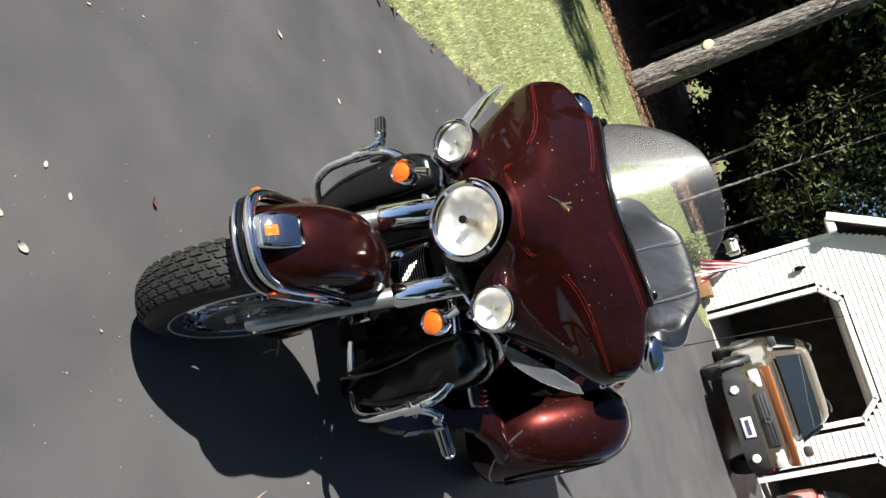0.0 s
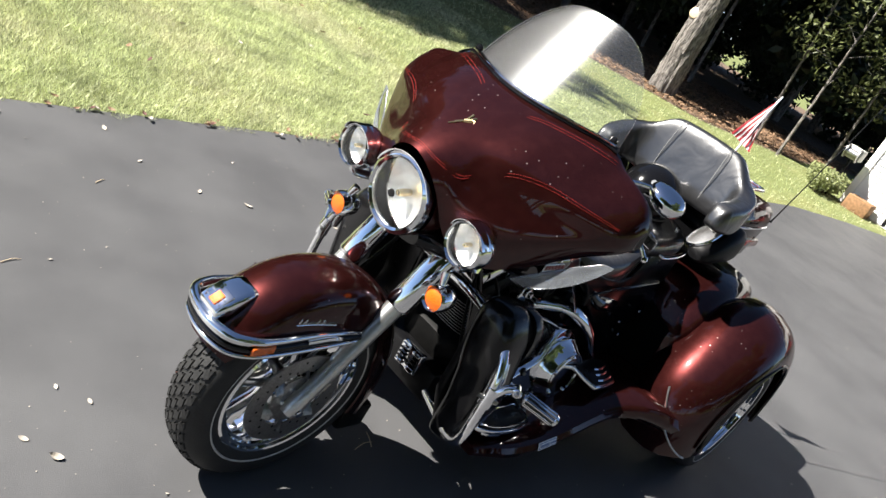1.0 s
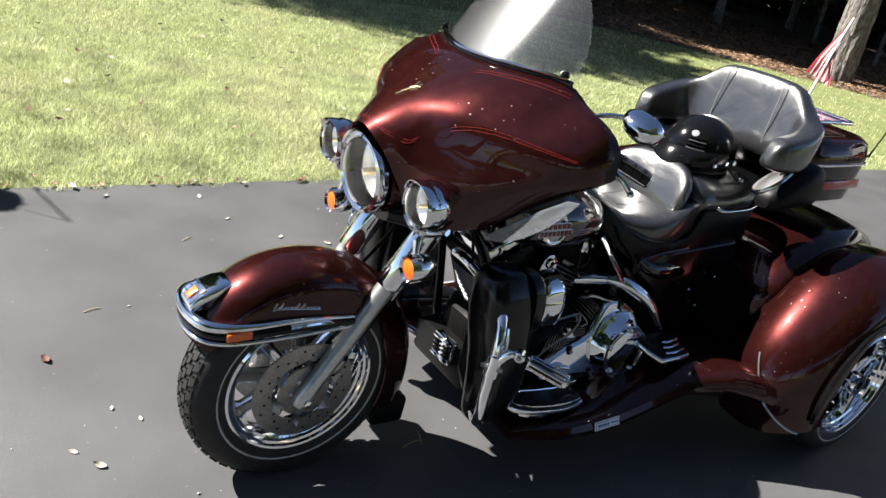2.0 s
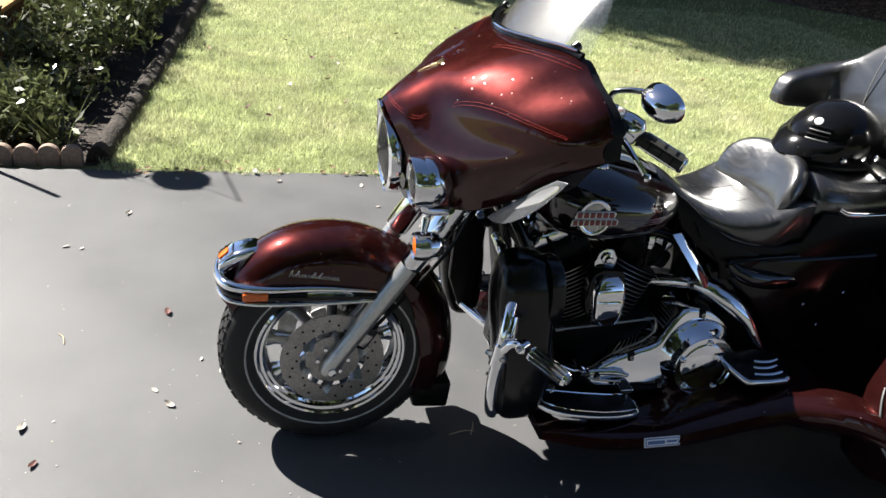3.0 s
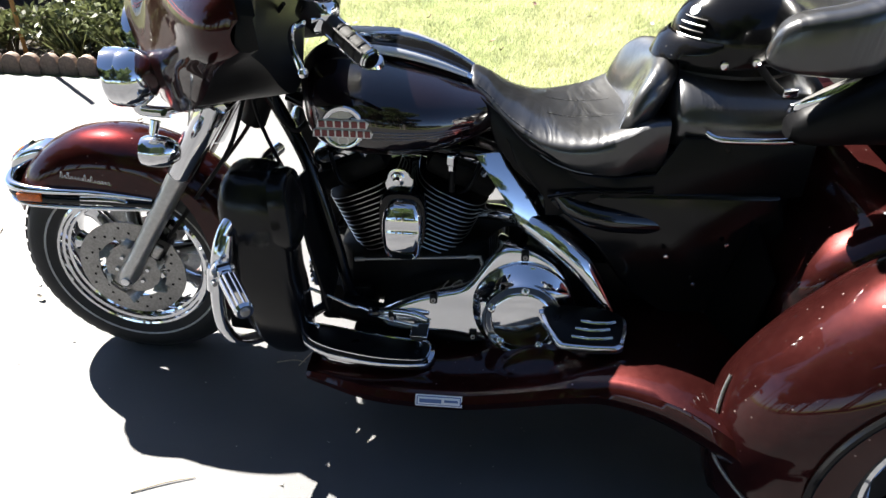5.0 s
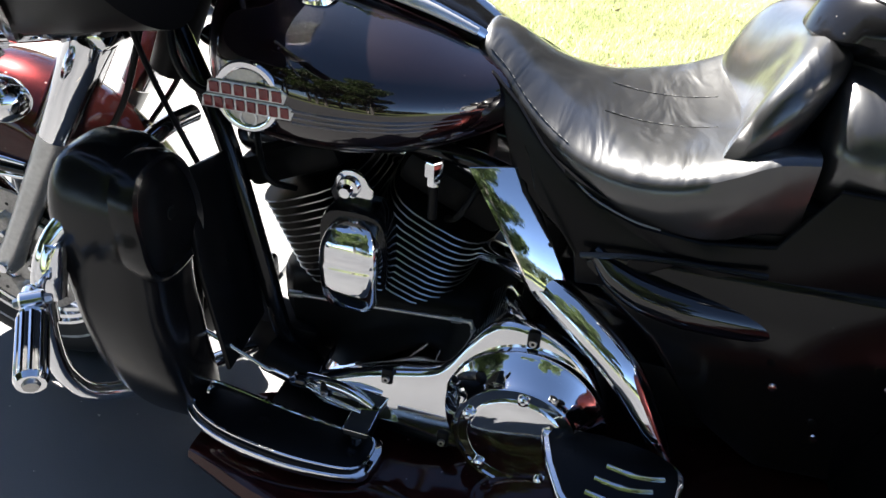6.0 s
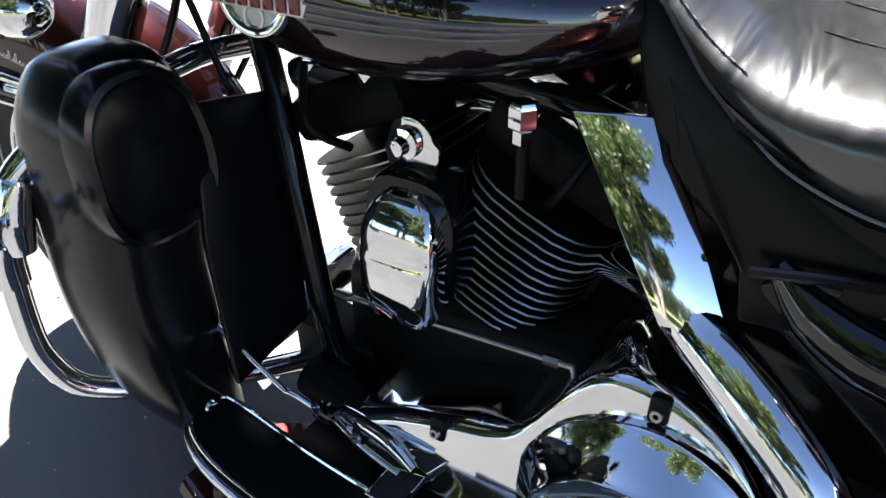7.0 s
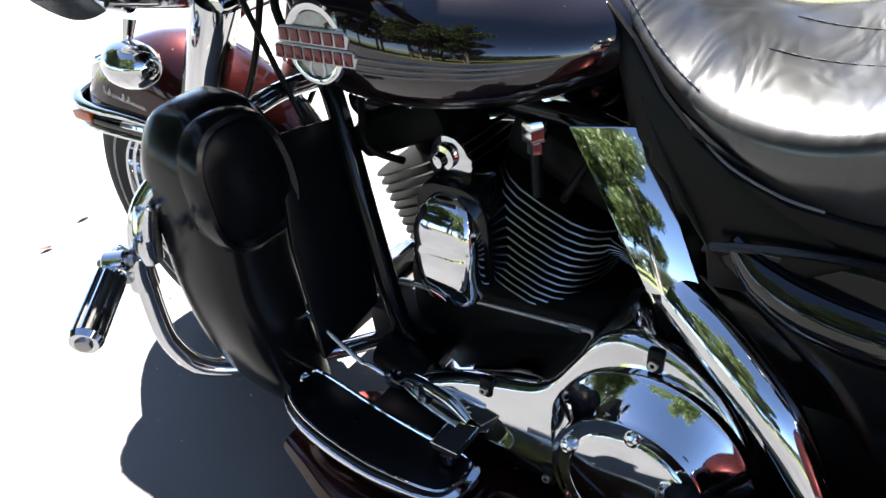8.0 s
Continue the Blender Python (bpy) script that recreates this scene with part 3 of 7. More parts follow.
def bush(x, y, r, h, leaves, size, mat, label, seed):
    b = thing("bush", label, "bush", at=(x, y, 0))
    rg = random.Random(seed)
    stems = bmesh.new()
    tops = []
    for k in range(14):
        q, d = rg.uniform(0, 6.28), rg.uniform(0.1, 0.85) * r
        z = h * rg.uniform(0.45, 0.88)
        tube([(0.02 * math.cos(q), 0.02 * math.sin(q), -0.02), (0.4 * d * math.cos(q), 0.4 * d * math.sin(q), z * 0.6), (d * math.cos(q), d * math.sin(q), z)], [0.008, 0.006, 0.003], 6, 3, stems)
        tops.append((d * math.cos(q), d * math.sin(q), z))
        tops.append((d * 0.7 * math.cos(q + 0.6), d * 0.7 * math.sin(q + 0.6), z * 0.6))
    part("branching", stems, STEM, b)
    v = leaf_cloud(np.random.default_rng(seed), tops, [r * 0.42] * len(tops), leaves, size, 0.7)
    v[:, 2] = np.maximum(v[:, 2], 0.004)
    tri_mesh("foliage", v, mat, "", "", "").parent = b
    return b


rg = random.Random(21)
for k, (x, y, r, h, n, s) in enumerate(((-1.42, 2.72, 0.24, 0.26, 260, 0.035), (-1.75, 2.72, 0.26, 0.30, 300, 0.038), (-1.60, 3.05, 0.30, 0.36, 380, 0.036), (-2.10, 2.70, 0.22, 0.24, 200, 0.038), (-1.33, 3.40, 0.24, 0.28, 260, 0.034), (-1.85, 3.25, 0.26, 0.30, 240, 0.036),
                                        (-2.6, 2.75, 0.28, 0.30, 300, 0.038), (-3.1, 2.9, 0.34, 0.40, 380, 0.04))):
    bush(x, y, r, h, n * 2, s, LEAF_BED, "low leafy garden plants with glossy leaves in a bed", 40 + k)
for k in range(13):
    x, y = -1.48 + 0.06 * k + rg.uniform(-0.12, 0.05), 3.75 + 0.34 * k
    bush(min(x, -1.34 + 0.06 * (y - 3.7)), y, rg.uniform(0.30, 0.46), rg.uniform(0.40, 0.75), 1300, 0.036, LEAF_BUSH, "dense dark shrub with small leaves in a bed", 60 + k)
WOOD = material("deck_wood", (0.42, 0.22, 0.075), 0.75, grain=0.3, grain_scale=20, wear=0.4, wear_scale=5, wear_color=(0.25, 0.13, 0.06), stretch=(1, 1, 0.15))
WOOD_DARK = material("lattice_wood", (0.24, 0.13, 0.06), 0.85, grain=0.3, grain_scale=20, wear=0.4, wear_scale=6, wear_color=(0.08, 0.05, 0.03))
deck = thing("deck", "brown wooden garden deck with railing and lattice skirt", "deck")
DX0, DX1, DY0, DY1, DZ = -4.6, -2.06, 4.0, 7.4, 0.42
for k in range(18):
    x = DX1 - 0.142 * k - 0.07
    part("deck_board", box((x, (DY0 + DY1) / 2, DZ - 0.014), (0.137, DY1 - DY0, 0.028), 0.004), WOOD, deck)
part("rim_joist", box(((DX0 + DX1) / 2, DY0 + 0.02, DZ - 0.065), (DX1 - DX0, 0.038, 0.07), 0.004), WOOD, deck)
part("rim_joist", box((DX1 - 0.02, (DY0 + DY1) / 2, DZ - 0.065), (0.038, DY1 - DY0 - 0.05, 0.07), 0.004), WOOD, deck)
part("side_ledge", box((DX1 + 0.05, (DY0 + DY1) / 2 - 0.02, DZ + 0.012), (0.14, DY1 - DY0, 0.030), 0.005), WOOD, deck)
for x in (-2.11, -3.3, -4.5):
    part("rail_post", box((x, DY0 + 0.06, DZ + 0.50), (0.09, 0.09, 1.0), 0.006), WOOD, deck)
part("top_rail", box((-3.3, DY0 + 0.06, DZ + 0.98), (2.5, 0.12, 0.035), 0.005), WOOD, deck)
part("bottom_rail", box((-3.3, DY0 + 0.06, DZ + 0.10), (2.3, 0.035, 0.08), 0.004), WOOD, deck)
for k in range(18):
    part("baluster", box((-2.26 - 0.125 * k, DY0 + 0.06, DZ + 0.54), (0.035, 0.035, 0.86), 0.003), WOOD, deck)
for face in (0, 1):
    ln = (DX1 - DX0) if face == 0 else (DY1 - DY0)
    for k in range(int(ln / 0.11)):
        for sg in (-1, 1):
            s0 = k * 0.11 + 0.05
            s1 = s0 + sg * 0.36
            if not (0 <= s1 <= ln):
                continue
            off = 0.0 if sg > 0 else 0.008
            if face == 0:
                a, b, d = (DX1 - s0, DY0 + 0.03 + off, -0.02), (DX1 - s1, DY0 + 0.03 + off, 0.34), Vector((0, 0.007, 0))
                w = Vector((0.018, 0, 0))
            else:
                a, b, d = (DX1 - 0.03 - off, DY0 + s0, -0.02), (DX1 - 0.03 - off, DY0 + s1, 0.34), Vector((-0.007, 0, 0))
                w = Vector((0, 0.018, 0))
            a, b = Vector(a), Vector(b)
            part("lattice_slat", prism([a - w, a + w, b + w, b - w], d), WOOD_DARK, deck, smooth=False)
# black box that stands in for the shade below the deck
part("underdeck_shade", box(((DX0 + DX1) / 2, (DY0 + DY1) / 2, 0.10), (DX1 - DX0 - 0.3, DY1 - DY0 - 0.3, 0.22), 0.0), SATIN, deck)
stake = thing("garden_stake", "thin brown wooden stake in the planting bed", "stake")
part("stake_rod", tube([(-1.985, 2.65, -0.05), (-1.985, 2.652, 0.6), (-1.98, 2.655, 1.19)], 0.014, 8, 3), WOOD, stake)
# strap-leaved plants at the front of the bed
for k, (x, y) in enumerate(((-1.30, 2.62), (-1.62, 2.60), (-1.95, 2.95), (-2.35, 2.68), (-1.48, 2.95))):
    pl = thing("lily_plant", "clump of strap-leaved green garden plant behind the edging", "plant", "strap-leaved plants", at=(x, y, 0))
    r2 = np.random.default_rng(70 + k)
    n = 46
    v = blades(r2, r2.normal(0, 0.03, n), r2.normal(0, 0.03, n), 0.16, 0.30, 0.011)
    tri_mesh("leaf_tuft", v, LEAF_BED, "", "", "").parent = pl
    big = leaf_cloud(r2, [(0, 0, 0.12)], [0.16], 16, 0.05)
    tri_mesh("broad_leaves", big, LEAF_BUSH, "", "", "").parent = pl
# dark mounded border between the bed and the lawn
rb = random.Random(8)
rings = []
for k in range(45):
    y = 2.37 + 0.17 * k
    x = -1.045 + 0.062 * (y - 2.37)
    w, h = 0.070 + rb.uniform(-0.008, 0.008), 0.085 + rb.uniform(-0.010, 0.010)
    rings.append([Vector((x + w * math.cos(q) + rb.uniform(-0.006, 0.006), y, -0.02 + (h + 0.02) * max(0.0, math.sin(q)) ** 0.8)) for q in [math.pi * j / 8 for j in range(9)]])
tagged(part("bed_border", loft(rings), MULCH), "dark mounded mulch border along the lawn", "garden border")
# unseen baskets added on the deck's corner post to shade the lawn's edge
CLAY = material("basket_clay", (0.22, 0.10, 0.06), 0.8, grain=0.2, grain_scale=30)
for x, y, z in ((-2.38, 3.62, 2.02), (-1.99, 3.47, 2.02)):
    hb = thing("shadow_basket", "unseen clay basket with trailing plant, added for its oval shadow", "hanging basket", at=(x, y, z))
    part("bowl", lathe([(0, -0.10), (0.08, -0.095), (0.13, -0.03), (0.15, 0.04), (0.14, 0.04), (0.0, 0.02)], (0, 0, 0), (0, 0, 1), 20), CLAY, hb)
    part("hanger", tube([(0, 0.0, 0.03), (0, 0.0, 0.48)], 0.0025, 6, 2), SATIN, hb)
    tri_mesh("foliage", leaf_cloud(np.random.default_rng(int(z * 10 + abs(x) * 10)), [(0, 0, 0.06)], [0.12], 260, 0.03), LEAF_BED, "", "", "").parent = hb
part("hanger_post", tube([(-2.11, DY0 + 0.06, 1.30), (-2.11, DY0 + 0.06, 2.52)], 0.010, 8, 2), SATIN, deck)
for hx, hy in ((-2.38, 3.62), (-1.99, 3.47)):
    part("hanger_arm", tube([(-2.11, DY0 + 0.06, 2.50), (hx, hy, 2.50)], 0.006, 6, 2), SATIN, deck)

# ---- fallen leaves and litter ----
LEAF_DRY = material("dry_leaf", (0.22, 0.135, 0.075), 0.7, grain=0.4, grain_scale=25)
LEAF_PALE = material("pale_leaf", (0.38, 0.34, 0.29), 0.7, grain=0.2, grain_scale=25)
LEAF_RED = material("red_leaf", (0.085, 0.028, 0.022), 0.7, grain=0.3, grain_scale=25)


def leaf_mesh(name, mat, curl):
    bm = bmesh.new()
    rows = []
    for k in range(6):
        u = k / 5
        w = 0.27 * math.sin(math.pi * min(0.97, u * 0.9 + 0.08)) ** 0.8
        lift = curl * (u - 0.45) ** 2
        rows.append([Vector((u - 0.5, -w, lift + 0.5 * curl * w)), Vector((u - 0.5, 0, lift)), Vector((u - 0.5, w, lift + 0.7 * curl * w))])
    for off in (0, 0.02):
        vs = [[bm.verts.new(p + Vector((0, 0, off))) for p in r] for r in rows]
        for a, b in zip(vs, vs[1:]):
            for j in (0, 1):
                bm.faces.new((a[j], a[j + 1], b[j + 1], b[j]))
    me = bpy.data.meshes.new(name)
    bm.to_mesh(me)
    bm.free()
    me.materials.append(mat)
    return me


LEAVES = [leaf_mesh("fallen_leaf", m, c) for m, c in ((LEAF_DRY, 0.6), (LEAF_PALE, 0.35), (LEAF_PALE, 0.8), (LEAF_RED, 0.7))]


def drop_leaf(x, y, size, which, rz, z=0.003, tilt=0.0):
    ob = new("fallen_leaf", LEAVES[which])
    ob.matrix_basis = Matrix.LocRotScale((x, y, z), Euler((tilt, tilt * 0.5, rz)), (size, size, size))
    names = {0: "curled brown fallen leaf", 1: "flat pale dry fallen leaf", 2: "curled pale dry fallen leaf", 3: "dark red curled fallen leaf"}
    return tagged(ob, names[which] + (" on the asphalt" if z < 0.01 else " on the lawn"), "leaf", "fallen leaves")


for x, y, s, w in ((0.869, 1.388, 0.055, 1), (-0.02, 0.35, 0.050, 3), (-0.49, 0.125, 0.050, 2), (-0.545, 0.21, 0.035, 1), (-0.54, 0.71, 0.060, 3), (-0.853, -0.12, 0.045, 3), (-0.92, 0.05, 0.055, 2), (-0.33, 0.30, 0.028, 1), (-0.40, 0.38, 0.026, 1), (0.66, 1.50, 0.045, 1), (-0.80, 1.66, 0.055, 2), (-0.95, 1.28, 0.03, 1),
                   (-1.02, 1.30, 0.04, 1), (0.47, 1.75, 0.035, 1), (1.3, 1.2, 0.04, 1), (2.2, 0.9, 0.04, 2), (3.0, 1.3, 0.05, 1), (0.42, 2.05, 0.05, 1), (-0.05, 2.1, 0.05, 2), (-0.60, 2.12, 0.05, 1), (1.9, 1.75, 0.05, 1), (2.6, 1.6, 0.03, 1), (-0.2, 1.0, 0.02, 1)):
    drop_leaf(x, y, s * 0.78, w, x * 9 + y * 5, 0.003, 0.25 * math.sin(x * 17 + y * 5))
rl = random.Random(77)
for k in range(120):
    x = rl.uniform(-1.0, 6.5)
    y = float(lawn_edge(x)) + rl.gauss(0.0, 0.035) - 0.01
    clump = 0.4 < (x * 0.9) % 1.5 < 0.62
    drop_leaf(x + (rl.gauss(0, 0.05) if clump else 0), y, rl.uniform(0.022, 0.058), rl.choice((0, 0, 0, 0, 0, 2, 3)), rl.uniform(0, 6.3), 0.012, rl.uniform(-0.4, 0.4))
for k in range(60):
    x, y = rl.uniform(-0.7, 6.5), rl.uniform(2.5, 7)
    drop_leaf(x, y, rl.uniform(0.04, 0.07), rl.choice((0, 3, 3, 1)), rl.uniform(0, 6.3), 0.035, rl.uniform(-0.6, 0.6))
# twigs and grit on the asphalt
TWIG = material("dry_twig", (0.42, 0.34, 0.24), 0.8)
for x, y, l, a in ((0.25, -0.62, 0.16, 0.4), (0.46, -0.12, 0.09, 0.1), (0.50, -0.10, 0.07, 1.2), (-0.33, 1.0, 0.07, 0.2), (-0.9, 0.55, 0.08, 2.0), (0.2, 1.55, 0.06, 0.5)):
    d = Vector((math.cos(a), math.sin(a), 0)) * l / 2
    tw = part("twig", tube([Vector((x, y, 0.003)) - d, Vector((x + 0.006, y + 0.008, 0.005)), Vector((x, y, 0.003)) + d], [0.002, 0.0022, 0.0012], 6, 4), TWIG)
    tagged(tw, "thin dry twig lying on the asphalt", "twig", "twigs")
n = 1500
xs, ys = rng.uniform(-2.5, 6, n), rng.uniform(-2.2, 2.2, n)
sz = rng.uniform(0.0008, 0.0035, n) * np.where(rng.uniform(0, 1, n) > 0.93, 2.2, 1)
a = rng.uniform(0, 6.28, n)
tri = np.zeros((n, 3, 3))
for j in range(3):
    tri[:, j, 0] = xs + sz * np.cos(a + 2.1 * j) * (1.5 if j == 0 else 1)
    tri[:, j, 1] = ys + sz * np.sin(a + 2.1 * j)
    tri[:, j, 2] = 0.002 + (sz * 0.8 if j == 0 else 0)
tri_mesh("grit", tri.reshape(-1, 3), LEAF_PALE, "pale specks of grit and plant litter on the asphalt", "grit")

# ---- garage ----
SIDING = material("white_siding", (0.74, 0.74, 0.73), 0.55, grain=0.04, grain_scale=3, wear=0.15, wear_scale=1.2, wear_color=(0.62, 0.62, 0.60))
TRIM = material("white_trim", (0.82, 0.82, 0.81), 0.5, wear=0.1, wear_scale=3, wear_color=(0.6, 0.6, 0.58))
SHINGLE = material("roof_shingle", (0.10, 0.10, 0.105), 0.9, grain=0.3, grain_scale=14, bump=0.4, bump_scale=30)
# dark wall colour carries the shade inside the open garage
SHADED_WALL = material("garage_inside_shade", (0.10, 0.085, 0.07), 0.9, grain=0.3, grain_scale=3, wear=0.4, wear_scale=1.0)
garage = thing("garage", "white sided two-bay garage with open doorways", "garage")
GX = 16.3


MIDY = -2.0
OPENS = ((1.26, -1.64), (-2.36, -5.26))
for k in range(44):
    z0, z1 = 0.11 * k + 0.02, 0.11 * k + 0.13
    half = (2.28 - MIDY) if z1 < 3.02 else (2.28 - MIDY) - (z1 - 3.02) * 0.40
    spans, left = [], MIDY + half
    for a, b in OPENS:
        if z0 < 2.74:
            cut = max(0.0, z1 - 2.36)
            spans.append((left, a - cut * 0.95 + 0.09))
            left = b + cut * 0.95 - 0.09
    spans.append((left, MIDY - half))
    for y0, y1 in spans:
        if y0 - y1 < 0.03:
            continue
        pts = [(GX - 0.026, y0, z0), (GX - 0.008, y0, z1), (GX + 0.05, y0, z1), (GX + 0.05, y0, z0)]
        part("siding_board", prism(pts, (0, y1 - y0, 0)), SIDING, garage, smooth=False)
for a, b in OPENS:
    path = [(a, 0.0), (a, 2.36), (a - 0.38, 2.73), (b + 0.38, 2.73), (b, 2.36), (b, 0.0)]
    for (y0, z0), (y1, z1) in zip(path, path[1:]):
        d = Vector((0, y1 - y0, z1 - z0)).normalized()
        nrm = Vector((0, -d.z, d.y)) * (-0.10)
        p0, p1 = Vector((GX - 0.045, y0, z0)), Vector((GX - 0.045, y1, z1))
        part("door_frame", prism([p0, p1, p1 - nrm, p0 - nrm], (0.30, 0, 0), 0.006), TRIM, garage)
    part("door_track", tube([(GX + 0.3, a - 0.1, 2.5), (GX + 3.0, a - 0.1, 2.5)], 0.03, 6, 2), STEEL, garage)
part("raised_door", box((GX + 1.6, -0.19, 2.62), (2.4, 2.7, 0.06), 0.01), TRIM, garage)
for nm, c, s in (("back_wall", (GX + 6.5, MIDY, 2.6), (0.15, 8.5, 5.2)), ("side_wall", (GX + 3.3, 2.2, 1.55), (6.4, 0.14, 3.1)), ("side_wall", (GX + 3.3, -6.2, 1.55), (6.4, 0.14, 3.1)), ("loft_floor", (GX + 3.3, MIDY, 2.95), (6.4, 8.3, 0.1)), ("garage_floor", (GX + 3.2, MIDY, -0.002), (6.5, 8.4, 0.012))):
    part(nm, box(c, s), SHADED_WALL if nm != "garage_floor" else CONCRETE, garage, smooth=False)
for sd in (1, -1):
    lo = [Vector((GX - 0.35, MIDY + sd * 4.55, 2.92)), Vector((GX - 0.35, MIDY + sd * 3.35, 5.35)), Vector((GX - 0.35, MIDY, 7.0))]
    for p, q in zip(lo, lo[1:]):
        d = (q - p).normalized()
        nn = Vector((0, -d.z, d.y)) * 0.10 * -sd
        part("roof", prism([p, q, q + nn, p + nn], (7.4, 0, 0)), SHINGLE, garage, smooth=False)
        part("barge_board", prism([p - nn * 0.2 + Vector((-0.03, 0, 0)), q - nn * 0.2 + Vector((-0.03, 0, 0)), q + nn * 1.5 + Vector((-0.03, 0, 0)), p + nn * 1.5 + Vector((-0.03, 0, 0))], (0.03, 0, 0), 0.004), TRIM, garage)
    part("eave_return", box((GX - 0.1, MIDY + sd * 4.42, 2.98), (0.5, 0.34, 0.16), 0.02), TRIM, garage)
part("corner_board", box((GX - 0.028, 2.23, 1.5), (0.05, 0.14, 3.0), 0.004), TRIM, garage)
wl = part("wall_lamp", lathe([(0.05, 0.0), (0.05, -0.02), (0.02, -0.03), (0.0, -0.03)], (GX - 0.03, 1.72, 2.15), (1, 0, 0), 14), SATIN, garage, "black wall lamp")
part("lamp_lantern", tube([(GX - 0.10, 1.72, 2.02), (GX - 0.11, 1.72, 2.12), (GX - 0.10, 1.72, 2.26)], [0.04, 0.06, 0.02], 8, 3), SATIN, wl)
for k in range(5):
    bush(15.2 + 0.28 * k, 2.55 + 0.18 * (k % 2), 0.30, 0.50, 700, 0.045, LEAF_LIGHT if k else (LEAF_LIGHT := leaf_material("pale_shrub_leaves", (0.28, 0.31, 0.14), 0.4, 0.3)), "pale green leafy shrub beside the garage", 90 + k)
reel = thing("hose_reel", "grey hose reel box on a stand beside the garage", "hose reel")
part("reel_box", box((15.9, 2.52, 0.98), (0.36, 0.34, 0.26), 0.03), material("reel_plastic", (0.45, 0.45, 0.42), 0.5, grain=0.1), reel)
part("reel_drum", lathe([(0.05, -0.14), (0.15, -0.14), (0.15, -0.12), (0.08, -0.12), (0.08, 0.12), (0.15, 0.12), (0.15, 0.14), (0.05, 0.14)], (15.72, 2.52, 0.96), (0, 1, 0), 20, close=True), STEEL, reel)
part("stand", tube([(15.9, 2.52, 0.0), (15.9, 2.52, 0.85)], 0.03, 8, 2), SATIN, reel)
planter = thing("planter_box", "brown wooden planter box at the garage corner", "planter")
part("planter_side", box((15.95, 1.85, 0.14), (0.5, 0.5, 0.30), 0.01), WOOD_DARK, planter)

# ---- parked vehicles ----
CAR_GREY = material("car_cladding", (0.035, 0.036, 0.038), 0.5, wear=0.3, wear_scale=6, wear_color=(0.07, 0.07, 0.07))
HEAD_GLASS = material("headlamp_plastic", (0.75, 0.74, 0.70), 0.1, 0.2, 0.8, grain=0.15, grain_scale=30)
PLATE_WHITE = material("plate_white", (0.75, 0.75, 0.72), 0.5)
PLATE_INK = material("plate_ink", (0.05, 0.06, 0.12), 0.5)


def suv(name, m, paint, shield, label):
    """An upright off-road car; local x runs to its tail, the front axle at x = 0."""
    v = thing(name, label, "car")
    v.matrix_basis = m
    rows = []
    for x, w, zb, zt in ((-0.86, 0.62, 0.52, 0.88), (-0.82, 0.74, 0.46, 0.98), (-0.70, 0.80, 0.50, 1.04), (-0.3, 0.84, 0.56, 1.10), (0.4, 0.86, 0.56, 1.14), (0.7, 0.92, 0.36, 1.16), (2.0, 0.92, 0.36, 1.14), (3.2, 0.92, 0.38, 1.14), (3.60, 0.90, 0.42, 1.12), (3.70, 0.82, 0.50, 1.06)):
        rows.append([Vector((x, a, b)) for a, b in ring2(0, (zb + zt) / 2, w, (zt - zb) / 2, 28, 5.5)])
    part("body", loft(rows), paint, v)
    cab = []
    for z, x0, x1, w in ((1.10, 0.62, 3.62, 0.86), (1.16, 0.72, 3.60, 0.85), (1.62, 1.32, 3.42, 0.72), (1.72, 1.50, 3.30, 0.66), (1.76, 1.70, 3.10, 0.50)):
        cab.append([Vector((a, b, z)) for a, b in ring2((x0 + x1) / 2, 0, (x1 - x0) / 2, w, 32, 7)])
    part("cabin", loft(cab), paint, v)
    part("windscreen", prism([(0.735, -0.74, 1.20), (0.735, 0.74, 1.20), (1.275, 0.62, 1.60), (1.275, -0.62, 1.60)], (-0.02, 0, 0.012), 0.006), CAR_GLASS, v, "dark windscreen")
    for sd in SIDES:
        part("side_window", prism([(1.00, sd * 0.842, 1.20), (3.40, sd * 0.842, 1.20), (3.30, sd * 0.735, 1.58), (1.40, sd * 0.735, 1.58)], (0, sd * 0.02, 0.004), 0.004), CAR_GLASS, v)
        part("door_mirror", box((0.85, sd * 0.99, 1.22), (0.12, 0.18, 0.14), 0.04), CAR_GREY, v)
        for x in (0.0, 2.78):
            w = part("car_wheel", lathe([(0, sd * 0.06), (0.10, sd * 0.07), (0.19, sd * 0.06), (0.22, sd * 0.09), (0.24, sd * 0.10)], (x, sd * 0.80, 0.36), (0, 1, 0), 28), STEEL, v)
            part("tyre", lathe([(0.235, 0.10), (0.30, 0.115), (0.345, 0.10), (0.36, 0.06), (0.36, -0.06), (0.345, -0.10), (0.235, -0.10)], (x, sd * 0.80, 0.36), (0, 1, 0), 36, close=True), RUBBER, w)
            for k in range(5):
                q = 2 * math.pi * k / 5
                part("spoke", tube([(x + 0.05 * math.cos(q), sd * 0.885, 0.36 + 0.05 * math.sin(q)), (x + 0.21 * math.cos(q), sd * 0.885, 0.36 + 0.21 * math.sin(q))], 0.03, 6, 2, flat=0.5), STEEL, w)
            part("wheel_arch", tube([(x + 0.43 * math.cos(q), sd * 0.90, 0.38 + 0.43 * math.sin(q)) for q in [math.pi * k / 10 for k in range(11)]], 0.05, 8, 2), CAR_GREY, v, "dark wheel arch cladding")
        part("headlamp", box((-0.80, sd * 0.64, 0.86), (0.12, 0.30, 0.17), 0.04), HEAD_GLASS, v, "clear headlamp")
